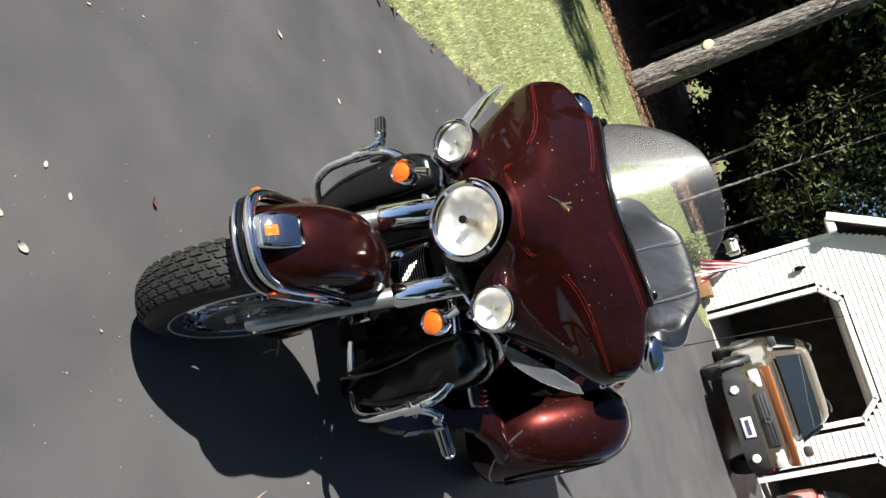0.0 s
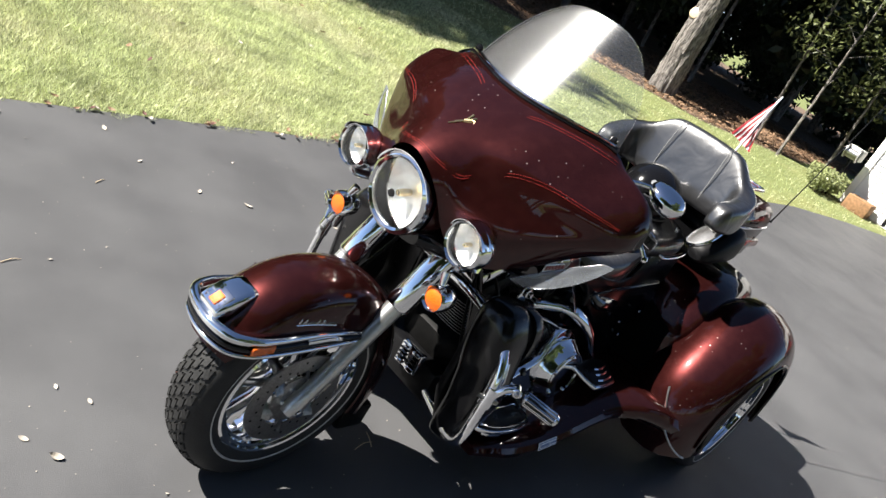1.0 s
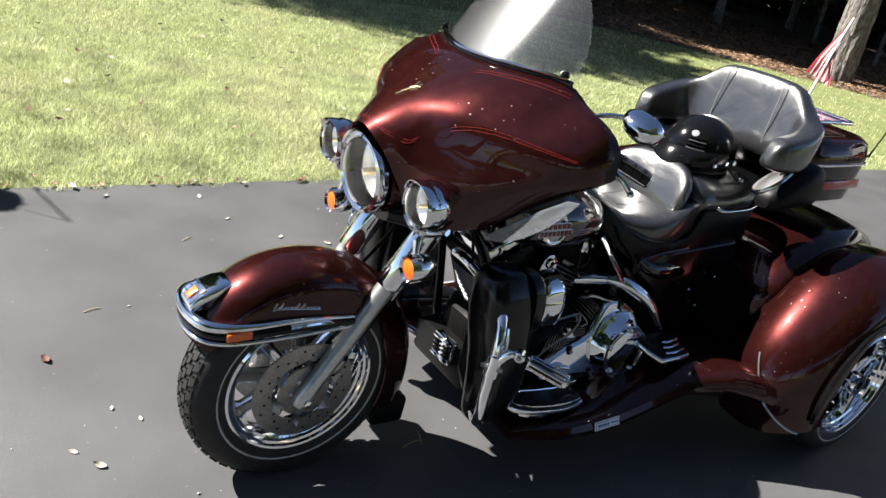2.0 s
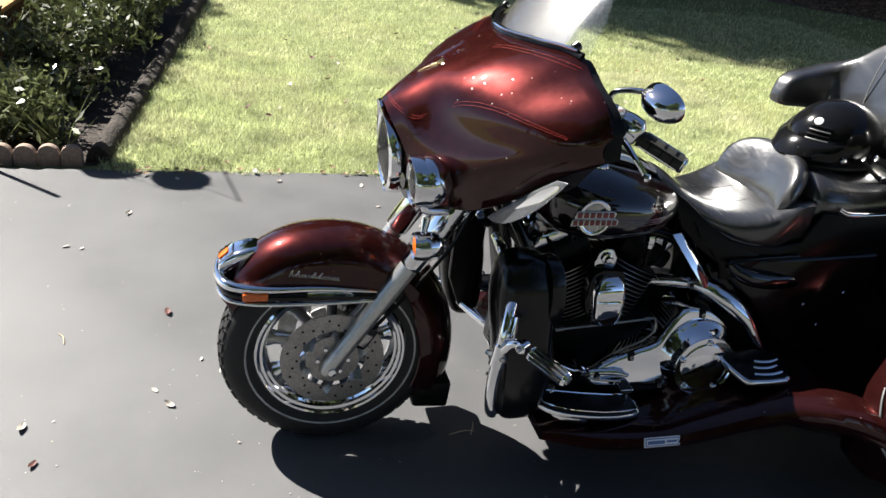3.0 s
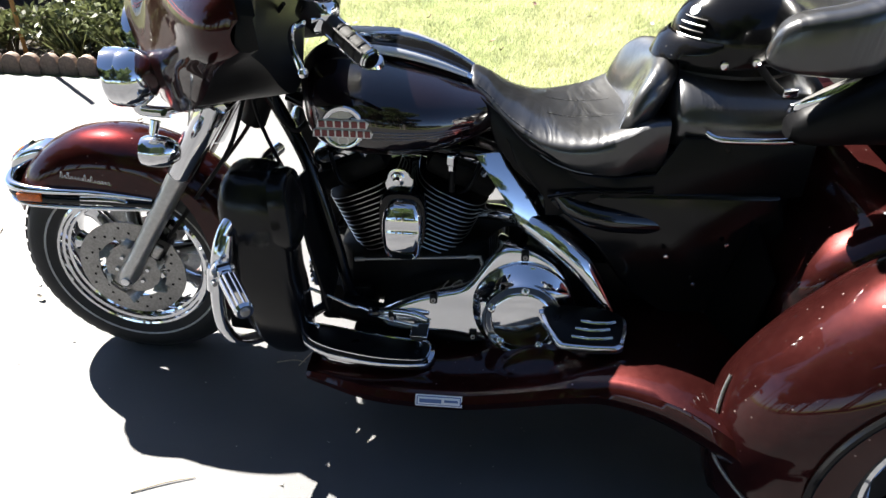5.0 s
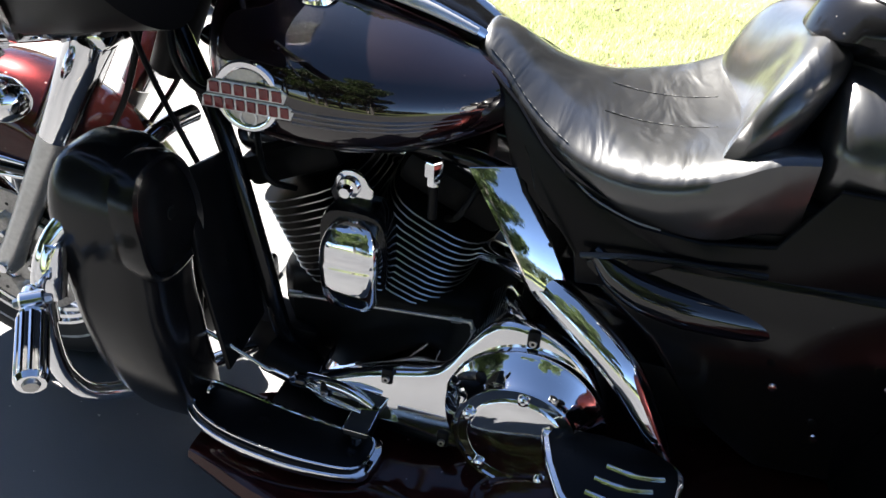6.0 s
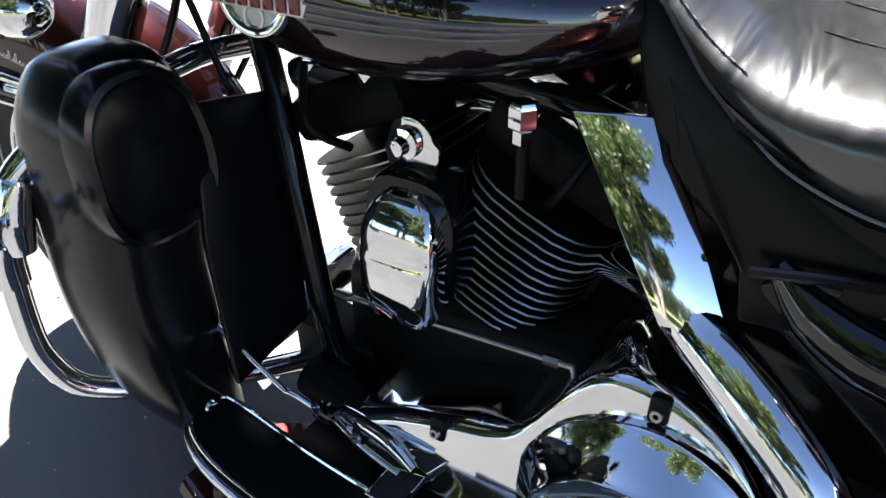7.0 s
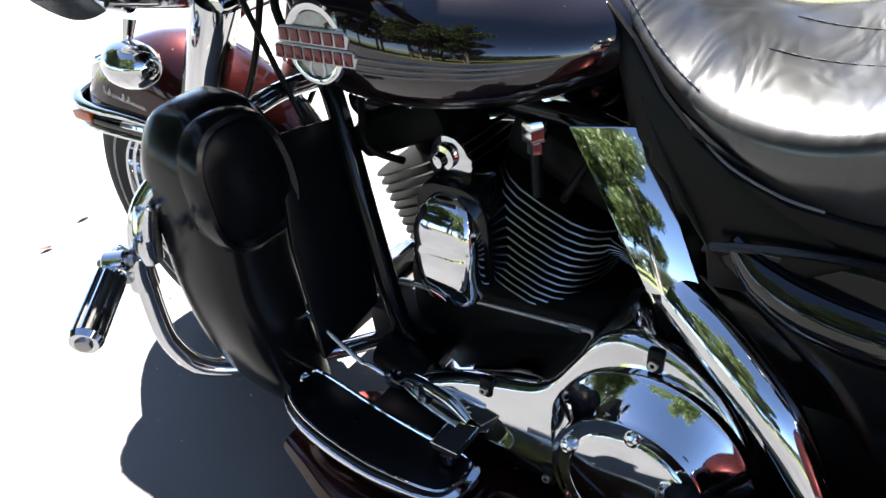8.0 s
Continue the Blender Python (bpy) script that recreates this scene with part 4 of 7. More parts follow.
        part("fog_lamp", lathe([(0, -0.02), (0.06, -0.015), (0.07, 0.01)], (-0.93, sd * 0.55, 0.52), (1, 0, 0), 14), HEAD_GLASS, v)
    part("bumper", loft([[Vector((a, b, z)) for a, b in ring2(-0.62, 0, 0.32, w, 28, 3.2)] for z, w in ((0.36, 0.74), (0.40, 0.82), (0.62, 0.86), (0.70, 0.84))]), CAR_GREY, v, "dark plastic bumper")
    gr = part("grille", box((-0.86, 0, 0.86), (0.06, 0.86, 0.18), 0.02), CAR_GREY, v, "dark grille")
    for z in (0.82, 0.87, 0.92):
        part("grille_slat", box((-0.893, 0, z), (0.012, 0.78, 0.014), 0.003), STEEL, gr)
    part("grille_badge", lathe([(0.03, -0.01), (0.055, -0.012), (0.055, 0.0), (0.03, 0.0)], (-0.905, 0, 0.87), (1, 0, 0), 18, close=True), STEEL, gr)
    part("hood_shield", box((-0.80, 0, 1.045), (0.05, 1.60, 0.17), 0.02, Euler((0, radians(-25), 0)).to_matrix()), shield, v, "tinted bug shield on the bonnet edge")
    pl = part("number_plate", box((-0.955, -0.05, 0.55), (0.012, 0.32, 0.16), 0.006), PLATE_WHITE, v, "white plate with a dark bar")
    part("plate_bar", box((-0.963, -0.05, 0.55), (0.006, 0.24, 0.06), 0.0), PLATE_INK, pl)
    for sd in SIDES:
        part("roof_rail", tube([(1.7, sd * 0.58, 1.78), (2.4, sd * 0.60, 1.81), (3.1, sd * 0.58, 1.78)], 0.02, 8), CAR_GREY, v)
    return v


GOLD_PAINT = material("pewter_paint", (0.12, 0.10, 0.072), 0.35, 0.5, 0.9, wear=0.2, wear_scale=3, wear_color=(0.14, 0.12, 0.09))
RED_PAINT = material("red_car_paint", (0.50, 0.03, 0.012), 0.35, 0.5, 0.9, wear=0.2, wear_scale=3, wear_color=(0.3, 0.25, 0.2))
SHIELD_BROWN = material("brown_bug_shield", (0.30, 0.10, 0.03), 0.15, 0.0, 0.6, grain=0.1)
SHIELD_RED = material("red_bug_shield", (0.55, 0.03, 0.015), 0.15, 0.0, 0.6, grain=0.1)
suv("parked_car", pose(12.30, -0.92, 0, 0, 0, 8.4), GOLD_PAINT, SHIELD_BROWN, "pewter grey off-road car parked before the open garage")
suv("parked_car", pose(11.60, -3.85, 0, 0, 0, 6.0), RED_PAINT, SHIELD_RED, "red off-road car parked on the drive")


# ---- the trike: x runs to its rear, -y is its left side ----
trike = thing("motor_trike", "black cherry three-wheeled touring motorcycle with chrome trim parked on asphalt", "motorcycle")

WHEEL_Z, WHEEL_R = 0.333, 0.336


def wheel(parent_name, c, r, half, rim_r, spokes, label, tread=True):
    """A tyre on a cast rim that turns round the y axis; c is its centre."""
    w = part(parent_name, lathe([(0.02, -half * 0.9), (0.045, -half * 0.9), (0.05, 0), (0.045, half * 0.9), (0.02, half * 0.9)], c, (0, 1, 0), 24, close=True), CHROME, trike, label)
    s = half / 0.066
    part("tyre", lathe([(r, 0), (r - 0.002, 0.02 * s), (r - 0.006, 0.038 * s), (r - 0.016, 0.052 * s), (r - 0.034, 0.062 * s), (r - 0.055, 0.066 * s), (rim_r + 0.029, 0.0645 * s), (rim_r + 0.012, 0.0595 * s), (rim_r - 0.004, 0.053 * s),
                        (rim_r - 0.012, 0.045 * s), (rim_r - 0.012, -0.045 * s), (rim_r - 0.004, -0.053 * s), (rim_r + 0.012, -0.0595 * s), (rim_r + 0.029, -0.0645 * s), (r - 0.055, -0.066 * s), (r - 0.034, -0.062 * s),
                        (r - 0.016, -0.052 * s), (r - 0.006, -0.038 * s), (r - 0.002, -0.02 * s)], c, (0, 1, 0), 72, close=True), RUBBER, w, "black rubber tyre")
    for sd in SIDES:
        part("whitewall_stripe", lathe([(rim_r + 0.032, sd * 0.0652 * s), (rim_r + 0.029, sd * 0.0660 * s), (rim_r + 0.026, sd * 0.0640 * s), (rim_r + 0.029, sd * 0.0625 * s)], c, (0, 1, 0), 72, close=True), WHITEWALL, w, "thin pale stripe on the tyre wall")
    rim = bmesh.new()
    lathe([(rim_r, 0.050 * s), (rim_r + 0.003, 0.056 * s), (rim_r - 0.004, 0.060 * s), (rim_r - 0.010, 0.058 * s), (rim_r - 0.013, 0.050 * s), (rim_r - 0.021, 0.048 * s), (rim_r - 0.024, 0.040 * s), (rim_r - 0.031, 0.037 * s), (rim_r - 0.036, 0.022 * s), (rim_r - 0.039, 0.010 * s),
           (rim_r - 0.039, -0.010 * s), (rim_r - 0.036, -0.022 * s), (rim_r - 0.031, -0.037 * s), (rim_r - 0.024, -0.040 * s), (rim_r - 0.021, -0.048 * s), (rim_r - 0.013, -0.050 * s), (rim_r - 0.010, -0.058 * s), (rim_r - 0.004, -0.060 * s), (rim_r + 0.003, -0.056 * s), (rim_r, -0.050 * s)], c, (0, 1, 0), 64, rim, close=True)
    part("rim", rim, CHROME, w, "polished chrome rim")
    for k in range(spokes):
        q = 2 * math.pi * (k + 0.25) / spokes
        d, e = Vector((math.cos(q), 0, math.sin(q))), Vector((-math.sin(q), 0, math.cos(q)))
        cc = Vector(c)
        rings = []
        for u, wd, th in ((0.038, 0.024, 0.030), (rim_r * 0.45, 0.017, 0.020), (rim_r * 0.75, 0.019, 0.018), (rim_r - 0.034, 0.030, 0.024)):
            rings.append([cc + d * u + e * a * wd + Vector((0, b * th * s, 0)) for a, b in ring2(0, 0, 1, 1, 10, 3)])
        part("spoke", loft(rings), CHROME, w)
    if tread:
        bm = bmesh.new()
        rows = ((-0.046, 0.016), (-0.026, 0.016), (-0.0065, 0.014), (0.013, 0.014), (0.032, 0.016), (0.050, 0.012))
        count = 46
        for ri, (y0, wd) in enumerate(rows):
            for k in range(count):
                q0 = 2 * math.pi * (k + 0.5 * (ri % 2)) / count
                vs = []
                for top in (0, 1):
                    for (dy, dq) in ((0, 0.0), (0.45, 0.030), (0.55, 0.012), (1, 0.042), (1, 0.142), (0.55, 0.112), (0.45, 0.130), (0, 0.100)):
                        y = (y0 + (dy - 0.0) * wd) * s
                        a = abs(y / s)
                        rr = r - 0.006 * (a / 0.038) ** 2 if a < 0.038 else r - 0.006 - 0.010 * (a - 0.038) / 0.014
                        rr += 0.0052 if top else -0.002
                        q = q0 + dq * 0.86
                        vs.append(bm.verts.new(Vector(c) + Vector((rr * math.cos(q), y, rr * math.sin(q)))))
                bm.faces.new(vs[8:])
                for j in range(8):
                    bm.faces.new((vs[j], vs[(j + 1) % 8], vs[8 + (j + 1) % 8], vs[8 + j]))
        part("tread", bm, RUBBER, w, "zigzag rubber tread blocks", smooth=False)
    return w


wheel("front_wheel", (0.012, -0.034, WHEEL_Z), WHEEL_R - 0.004, 0.075, 0.228, 9, "chrome cast front wheel")


def brake_disc(y, sd):
    out = 1 if sd > 0 else -1
    c = (0.014, y, WHEEL_Z - 0.012)
    d = part("brake_disc", lathe([(0.101, -0.003), (0.158, -0.003), (0.158, 0.003), (0.101, 0.003)], c, (0, 1, 0), 64, close=True), DISC, trike, "drilled steel brake disc", smooth=True)
    part("disc_carrier", lathe([(0.030, -0.0045), (0.082, -0.0035), (0.082, 0.0035), (0.030, 0.0045)], c, (0, 1, 0), 40, close=True), DISC, d)
    for k in range(6):
        q = 2 * math.pi * k / 6 + 0.3
        pts = [(0.014 + r * math.cos(q + w), y, WHEEL_Z - 0.012 + r * math.sin(q + w)) for r, w in ((0.078, 0.0), (0.092, 0.06), (0.106, 0.20))]
        part("disc_arm", tube(pts, [0.024, 0.021, 0.026], 8, 4, flat=0.14), DISC, d)
    for k in range(30):
        q = 2 * math.pi * k / 30
        rr = (0.108, 0.123, 0.139)[k % 3]
        part("cooling_hole", lathe([(0.0, out * 0.0036), (0.0042, out * 0.0036), (0.0042, out * 0.002)], (0.014 + rr * math.cos(q), y, WHEEL_Z - 0.012 + rr * math.sin(q)), (0, 1, 0), 8), SATIN, d)
    for k in range(6):
        q = 2 * math.pi * k / 6
        part("disc_bolt", lathe([(0.0, out * 0.011), (0.006, out * 0.011), (0.007, out * 0.004)], (0.014 + 0.046 * math.cos(q), y, WHEEL_Z - 0.012 + 0.046 * math.sin(q)), (0, 1, 0), 8), CHROME, d)


for sd in SIDES:
    brake_disc(-0.020 + sd * 0.086, sd)

# front fork: sliders, chrome covers, axle
FORK_Y = 0.125


def on_fork(z):
    return (z - 0.300) * 0.634


for sd in SIDES:
    y = sd * FORK_Y
    part("fork_slider", tube([(on_fork(0.285), y, 0.285), (on_fork(0.31), y, 0.31), (on_fork(0.36), y, 0.36), (on_fork(0.60), y, 0.60), (on_fork(0.655), y, 0.655)], [0.022, 0.030, 0.026, 0.029, 0.030], 18, 4, straight=True), ALLOY, trike, "grey alloy fork slider")
    part("fork_cover", tube([(on_fork(0.65), y, 0.65), (on_fork(0.66), y, 0.66), (on_fork(0.86), y, 0.86)], [0.032, 0.040, 0.041], 18, 4, straight=True), CHROME, trike, "chrome fork tube cover")
    part("fork_yoke", tube([(on_fork(0.88), y, 0.88), (on_fork(1.02), y, 1.02)], 0.034, 16, 4), SATIN, trike)
    part("axle_nut", lathe([(0, -0.032), (0.012, -0.030), (0.014, -0.018), (0.018, -0.016), (0.018, 0.0), (0, 0)] if sd < 0 else [(0, 0.032), (0.012, 0.030), (0.014, 0.018), (0.018, 0.016), (0.018, 0), (0, 0)], (0.008, y * 1.03, WHEEL_Z - 0.028), (0, 1, 0), 12), CHROME, trike)
    cal = part("brake_caliper", box((0.105, sd * 0.085, 0.400), (0.085, 0.07, 0.060), 0.014, Euler((0, radians(-58), 0)).to_matrix()), BLACK, trike, "black front brake caliper")
    part("caliper_cover", box((0.108, sd * 0.124, 0.395), (0.050, 0.010, 0.026), 0.006, Euler((0, radians(-58), 0)).to_matrix()), STEEL, cal)
    part("brake_hose", tube([(0.14, sd * 0.10, 0.43), (0.24, sd * 0.11, 0.56), (0.36, sd * 0.10, 0.72), (0.42, sd * 0.08, 0.88)], 0.006, 8), SATIN, trike)
part("axle", tube([(0.008, -0.14, WHEEL_Z - 0.02), (0.008, 0.14, WHEEL_Z - 0.02)], 0.012, 12, 2), STEEL, trike)
part("lower_yoke", box((0.345, 0, 0.84), (0.10, 0.30, 0.045), 0.012, Euler((0, radians(-32), 0)).to_matrix()), CHROME, trike)
part("steering_head", tube([(0.40, 0, 0.76), (0.52, 0, 1.02)], 0.036, 14, 4), SATIN, trike)


# front fender
def fender_rings():
    rings = []
    for k in range(49):
        th = radians(-22 + (147 + 22) * k / 48)
        c, s = math.cos(th), math.sin(th)
        crown = 0.408 + 0.006 * max(0, math.cos(th - radians(95))) - 0.030 * max(0, (th - radians(105)) / radians(42)) ** 1.5
        if th > radians(62):
            low = max(0.10, min(0.33, (0.560 - 0.318) / max(s, 0.2)))
        else:
            low = 0.345 - 0.06 * max(0, min(1, (radians(62) - th) / radians(40)))
        prof = [(0.0, crown), (0.035, crown - 0.003), (0.070, crown - 0.014), (0.095, crown - 0.032), (0.112, crown - 0.060), (0.119, crown - 0.095)]
        hw = 1.0 if th < radians(125) else 1.0 - 0.22 * ((th - radians(125)) / radians(22)) ** 2
        side = [(y * hw, r) for y, r in prof if r > low + 0.004] + [(0.120 * hw, low)]
        while len(side) < 7:
            side.insert(-1, side[-2])
        outer = [(-y, r) for y, r in side[::-1]] + side[1:]
        inner = [(y * 0.965, r - 0.004) for y, r in outer[::-1]]
        rings.append([Vector((r * c, y * 0.96 - 0.008, 0.318 + r * s)) for y, r in outer + inner])
    return rings


part("front_fender", loft(fender_rings()), PAINT, trike, "black cherry painted front fender")
part("mud_flap", box((0.342, 0, 0.158), (0.124, 0.215, 0.098), 0.014, Euler((0, radians(4), 0)).to_matrix()), SATIN, trike, "black rubber mud flap")
# skirt trim that wraps the front of the fender: two chrome rails on a black band
for dz, off, mat, rad, nm in ((0.020, 0.005, CHROME, 0.0105, "chrome_rail"), (-0.004, 0.003, BLACK, 0.013, "trim_band"), (-0.026, 0.007, CHROME, 0.0070, "chrome_rail")):
    pts = [(0.13, -0.122 - off, 0.556 + dz * 0.6)]
    for x, y in ((-0.02, 0.124), (-0.16, 0.126), (-0.240, 0.117), (-0.292, 0.082), (-0.312, 0.0)):
        pts.append((x - off, -(y + off), 0.562 + dz + 0.02 * max(0, (-x - 0.1))))
    full = pts + [(x, -y, z) for x, y, z in pts[-2::-1]]
    half = [rad * f for f in ((0.45, 0.8, 1.0, 1.35, 1.5, 1.4) if dz > 0 else (1.0,) * 6)]
    part(nm, tube(full, half + half[-2::-1], 12, 6), mat, trike, "chrome fender trim rail" if mat is CHROME else "black fender trim band")
for sd in SIDES:
    part("side_reflector", box((-0.215, sd * 0.140, 0.566), (0.070, 0.010, 0.024), 0.004), AMBER, trike, "amber side reflector")
    part("trim_bracket", tube([(0.10, sd * 0.128, 0.545), (0.03, sd * 0.132, 0.565), (-0.07, sd * 0.134, 0.566)], 0.008, 8), CHROME, trike)
lamp = part("fender_lamp", loft([[Vector((x, a, b)) for a, b in ring2(0, z, hy, hz, 20, 5)] for x, z, hy, hz in ((-0.316, 0.603, 0.036, 0.010), (-0.312, 0.606, 0.043, 0.016), (-0.292, 0.617, 0.047, 0.025), (-0.268, 0.627, 0.048, 0.029), (-0.236, 0.642, 0.046, 0.024), (-0.212, 0.652, 0.042, 0.017), (-0.200, 0.656, 0.035, 0.008))]), CHROME, trike, "chrome running lamp on the fender tip")
part("lamp_lens", prism([(-0.3120, -0.036, 0.614), (-0.3120, 0.036, 0.614), (-0.2700, 0.036, 0.651), (-0.2700, -0.036, 0.651)], (-0.006, 0, 0.007), 0.002), CHROME, lamp, "clear lens over an amber bulb")
part("lens_bulb", prism([(-0.3120, -0.020, 0.6250), (-0.3120, 0.008, 0.6250), (-0.2870, 0.008, 0.6470), (-0.2870, -0.020, 0.6470)], (-0.004, 0, 0.0045), 0.002), AMBER, lamp)
for x, z in ((-0.309, 0.632), (-0.296, 0.644)):
    part("lens_bar", tube([(x, -0.030, z), (x, 0.030, z)], 0.0020, 6, 2), CHROME, lamp)
for sd in SIDES:
    script = bmesh.new()
    for k in range(15):
        x = -0.118 + k * 0.0092
        z = 0.630 - 0.0012 * k
        tall = 0.011 if k in (0, 2, 7, 9) else 0.001
        tube([(x - 0.002, sd * 0.1225, z - 0.006), (x + 0.004, sd * 0.1225, z + tall), (x + 0.0065, sd * 0.1225, z + tall * 0.8), (x + 0.004, sd * 0.1225, z - 0.005), (x + 0.0085, sd * 0.1225, z - 0.006)], 0.00085, 5, 3, script)
    tube([(-0.125, sd * 0.1225, 0.621), (-0.06, sd * 0.1225, 0.616), (0.022, sd * 0.1225, 0.604)], 0.0007, 5, 3, script)
    part("fender_script", script, CHROME, trike, "unreadable chrome script on the fender")


# fairing
def lerp_table(rows, y):
    """Smooth values between the rows, by cubic curves."""
    n = len(rows)
    for i in range(n - 1):
        if y <= rows[i + 1][0] or i == n - 2:
            b, c = rows[i], rows[i + 1]
            a = rows[i - 1] if i > 0 else (2 * b[0] - c[0], *c[1:])
            d = rows[i + 2] if i + 2 < n else c
            h = c[0] - b[0]
            t = min(1.0, (y - b[0]) / h)
            out = []
            for p, q, r, w in zip(a[1:], b[1:], c[1:], d[1:]):
                m0 = (r - p) / max(c[0] - a[0], 1e-6) * h
                m1 = (w - q) / max(d[0] - b[0], 1e-6) * h
                out.append((2 * t ** 3 - 3 * t * t + 1) * q + (t ** 3 - 2 * t * t + t) * m0 + (3 * t * t - 2 * t ** 3) * r + (t ** 3 - t * t) * m1)
            return out


# |y|: top x z, middle x z, bottom x z
FAIR = [
    (0.000, 0.436, 1.312, 0.250, 1.202, 0.130, 1.106),
    (0.060, 0.440, 1.313, 0.246, 1.196, 0.136, 1.086),
    (0.110, 0.452, 1.315, 0.246, 1.180, 0.160, 1.028),
    (0.150, 0.468, 1.317, 0.255, 1.166, 0.198, 0.938),
    (0.200, 0.490, 1.318, 0.275, 1.156, 0.248, 0.884),
    (0.250, 0.516, 1.320, 0.304, 1.151, 0.292, 0.885),
    (0.300, 0.546, 1.318, 0.335, 1.150, 0.340, 0.912),
    (0.345, 0.548, 1.292, 0.365, 1.149, 0.384, 0.955),
    (0.390, 0.545, 1.278, 0.397, 1.149, 0.428, 1.008),
    (0.430, 0.545, 1.265, 0.430, 1.150, 0.466, 1.048),
    (0.465, 0.550, 1.245, 0.466, 1.150, 0.500, 1.078),
    (0.490, 0.557, 1.215, 0.503, 1.152, 0.530, 1.102),
    (0.502, 0.565, 1.180, 0.545, 1.150, 0.558, 1.120),
]


def fairing_point(y, v, off=0.0):
    """v: 0 at the top edge, 1 at the bottom edge."""
    xt, zt, xm, zm, xb, zb = lerp_table(FAIR, abs(y))
    a, b, c = (1 - v) * (1 - 2 * v), 4 * v * (1 - v), v * (2 * v - 1)
    ay = abs(y)
    up, down = max(0.0, min(1.0, (ay - 0.03) / 0.20)), max(0.0, min(1.0, (0.50 - ay) / 0.16))
    amp = up * up * (3 - 2 * up) * down * down * (3 - 2 * down)
    off += amp * (0.012 * math.exp(-((v - 0.62) / 0.12) ** 2) - 0.008 * math.exp(-((v - 0.80) / 0.09) ** 2) - 0.006 * math.exp(-((v - 0.42) / 0.08) ** 2) + 0.018 * max(0.0, (v - 0.80) / 0.20) ** 1.8)
    return Vector((a * xt + b * xm + c * xb + off, y, a * zt + b * zm + c * zb))


def fairing_shell():
    rings = []
    ys = [-0.502 + 1.004 * k / 72 for k in range(73)]
    for y in ys:
        out = [fairing_point(y, v / 20) for v in range(21)]
        back = [fairing_point(y, v / 20, 0.014) for v in range(20, -1, -1)]
        rings.append(out + back)
    return loft(rings)


part("fairing", fairing_shell(), PAINT, trike, "black cherry batwing front fairing")
inner = []
for k in range(41):
    y = -0.497 + 0.994 * k / 40
    deep = 0.60 + 0.02 * (1 - (y / 0.50) ** 2)
    t, b = fairing_point(y, 0.02, 0.016), fairing_point(y, 0.98, 0.016)
    zt, zb = t.z - 0.004, b.z + 0.004
    inner.append([Vector((t.x, y, zt)), Vector((t.x + 0.035, y, zt - 0.002)), Vector((max(deep, t.x + 0.03), y, zt - 0.03 * (zt - zb) / 0.3)), Vector((max(deep - 0.02, b.x + 0.05), y, zb + 0.03 * (zt - zb) / 0.3)), Vector((b.x + 0.03, y, zb)), Vector((b.x, y, zb))])
part("inner_fairing", loft(inner), SATIN, trike, "black plastic inner fairing panel")
# pinstripe pairs
def stripe(points, gap=0.0065):
    bm = bmesh.new()
    for g in (-gap / 2, gap / 2):
        tube([fairing_point(y, v + g / 0.3, -0.0004) for y, v in points], 0.0006, 6, 6, bm)
    return bm


for sd in SIDES:
    part("pinstripe", stripe([(sd * 0.200, 0.500), (sd * 0.225, 0.465), (sd * 0.265, 0.435), (sd * 0.317, 0.416), (sd * 0.38, 0.402), (sd * 0.43, 0.402), (sd * 0.472, 0.412)]), PINSTRIPE, trike, "fine red double pinstripe")
    part("pinstripe", stripe([(sd * 0.335, 0.015), (sd * 0.305, 0.058), (sd * 0.25, 0.065), (sd * 0.19, 0.070), (sd * 0.135, 0.080), (sd * 0.096, 0.102)]), PINSTRIPE, trike, "fine red double pinstripe")
part("pinstripe", stripe([(-0.140, 0.66), (-0.122, 0.74), (-0.06, 0.885), (0, 0.915), (0.06, 0.885), (0.122, 0.74), (0.140, 0.66)]), PINSTRIPE, trike, "fine red double pinstripe")
emblem = bmesh.new()
for (dy0, dv0), (dy1, dv1), r in (((0.012, 0.575), (-0.008, 0.48), 0.0025), ((0.004, 0.53), (-0.014, 0.45), 0.004), ((-0.010, 0.47), (-0.026, 0.425), 0.006), ((-0.012, 0.45), (-0.008, 0.375), 0.0035), ((-0.020, 0.44), (-0.026, 0.385), 0.004), ((-0.022, 0.42), (-0.034, 0.415), 0.003)):
    tube([fairing_point(dy0, dv0, -0.002), fairing_point(dy1, dv1, -0.002)], r, 6, 3, emblem)
part("emblem", emblem, GOLD, trike, "small gold emblem on the fairing")

# windscreen with its trim strip
def screen_point(y, h):
    base = fairing_point(y, 0.0)
    bow = 0.10 * (y / 0.30) ** 2
    return Vector((base.x + 0.02 + h * 0.185 + 0.025 * h * h + bow * h * 0.05, y * (1 - 0.05 * h), base.z - 0.012 + h * 0.328))


rings = []
for k in range(37):
    u = -1 + 2 * k / 36
    y = 0.300 * u
    top = 0.92 * (1 - abs(u) ** 2.5) ** 0.62
    col = [screen_point(y, top * v / 10) for v in range(11)]
    rings.append(col + [p + Vector((0.0035, 0, -0.0025)) for p in col[::-1]])
ws = part("windscreen", loft(rings), SCREEN, trike, "clear plastic windscreen with scratches")
ws.visible_shadow = False
part("screen_trim", tube([fairing_point(y, 0.0, 0.004) + Vector((0, 0, 0.006)) for y in [-0.312 + 0.624 * k / 12 for k in range(13)]], 0.011, 10, 4, flat=0.6), BLACK, trike, "black screen trim strip")
part("screen_bead", tube([fairing_point(y, 0.0, -0.004) + Vector((0, 0, 0.013)) for y in [-0.300 + 0.600 * k / 12 for k in range(13)]], 0.004, 8, 4), CHROME, trike, "chrome bead on the screen trim")
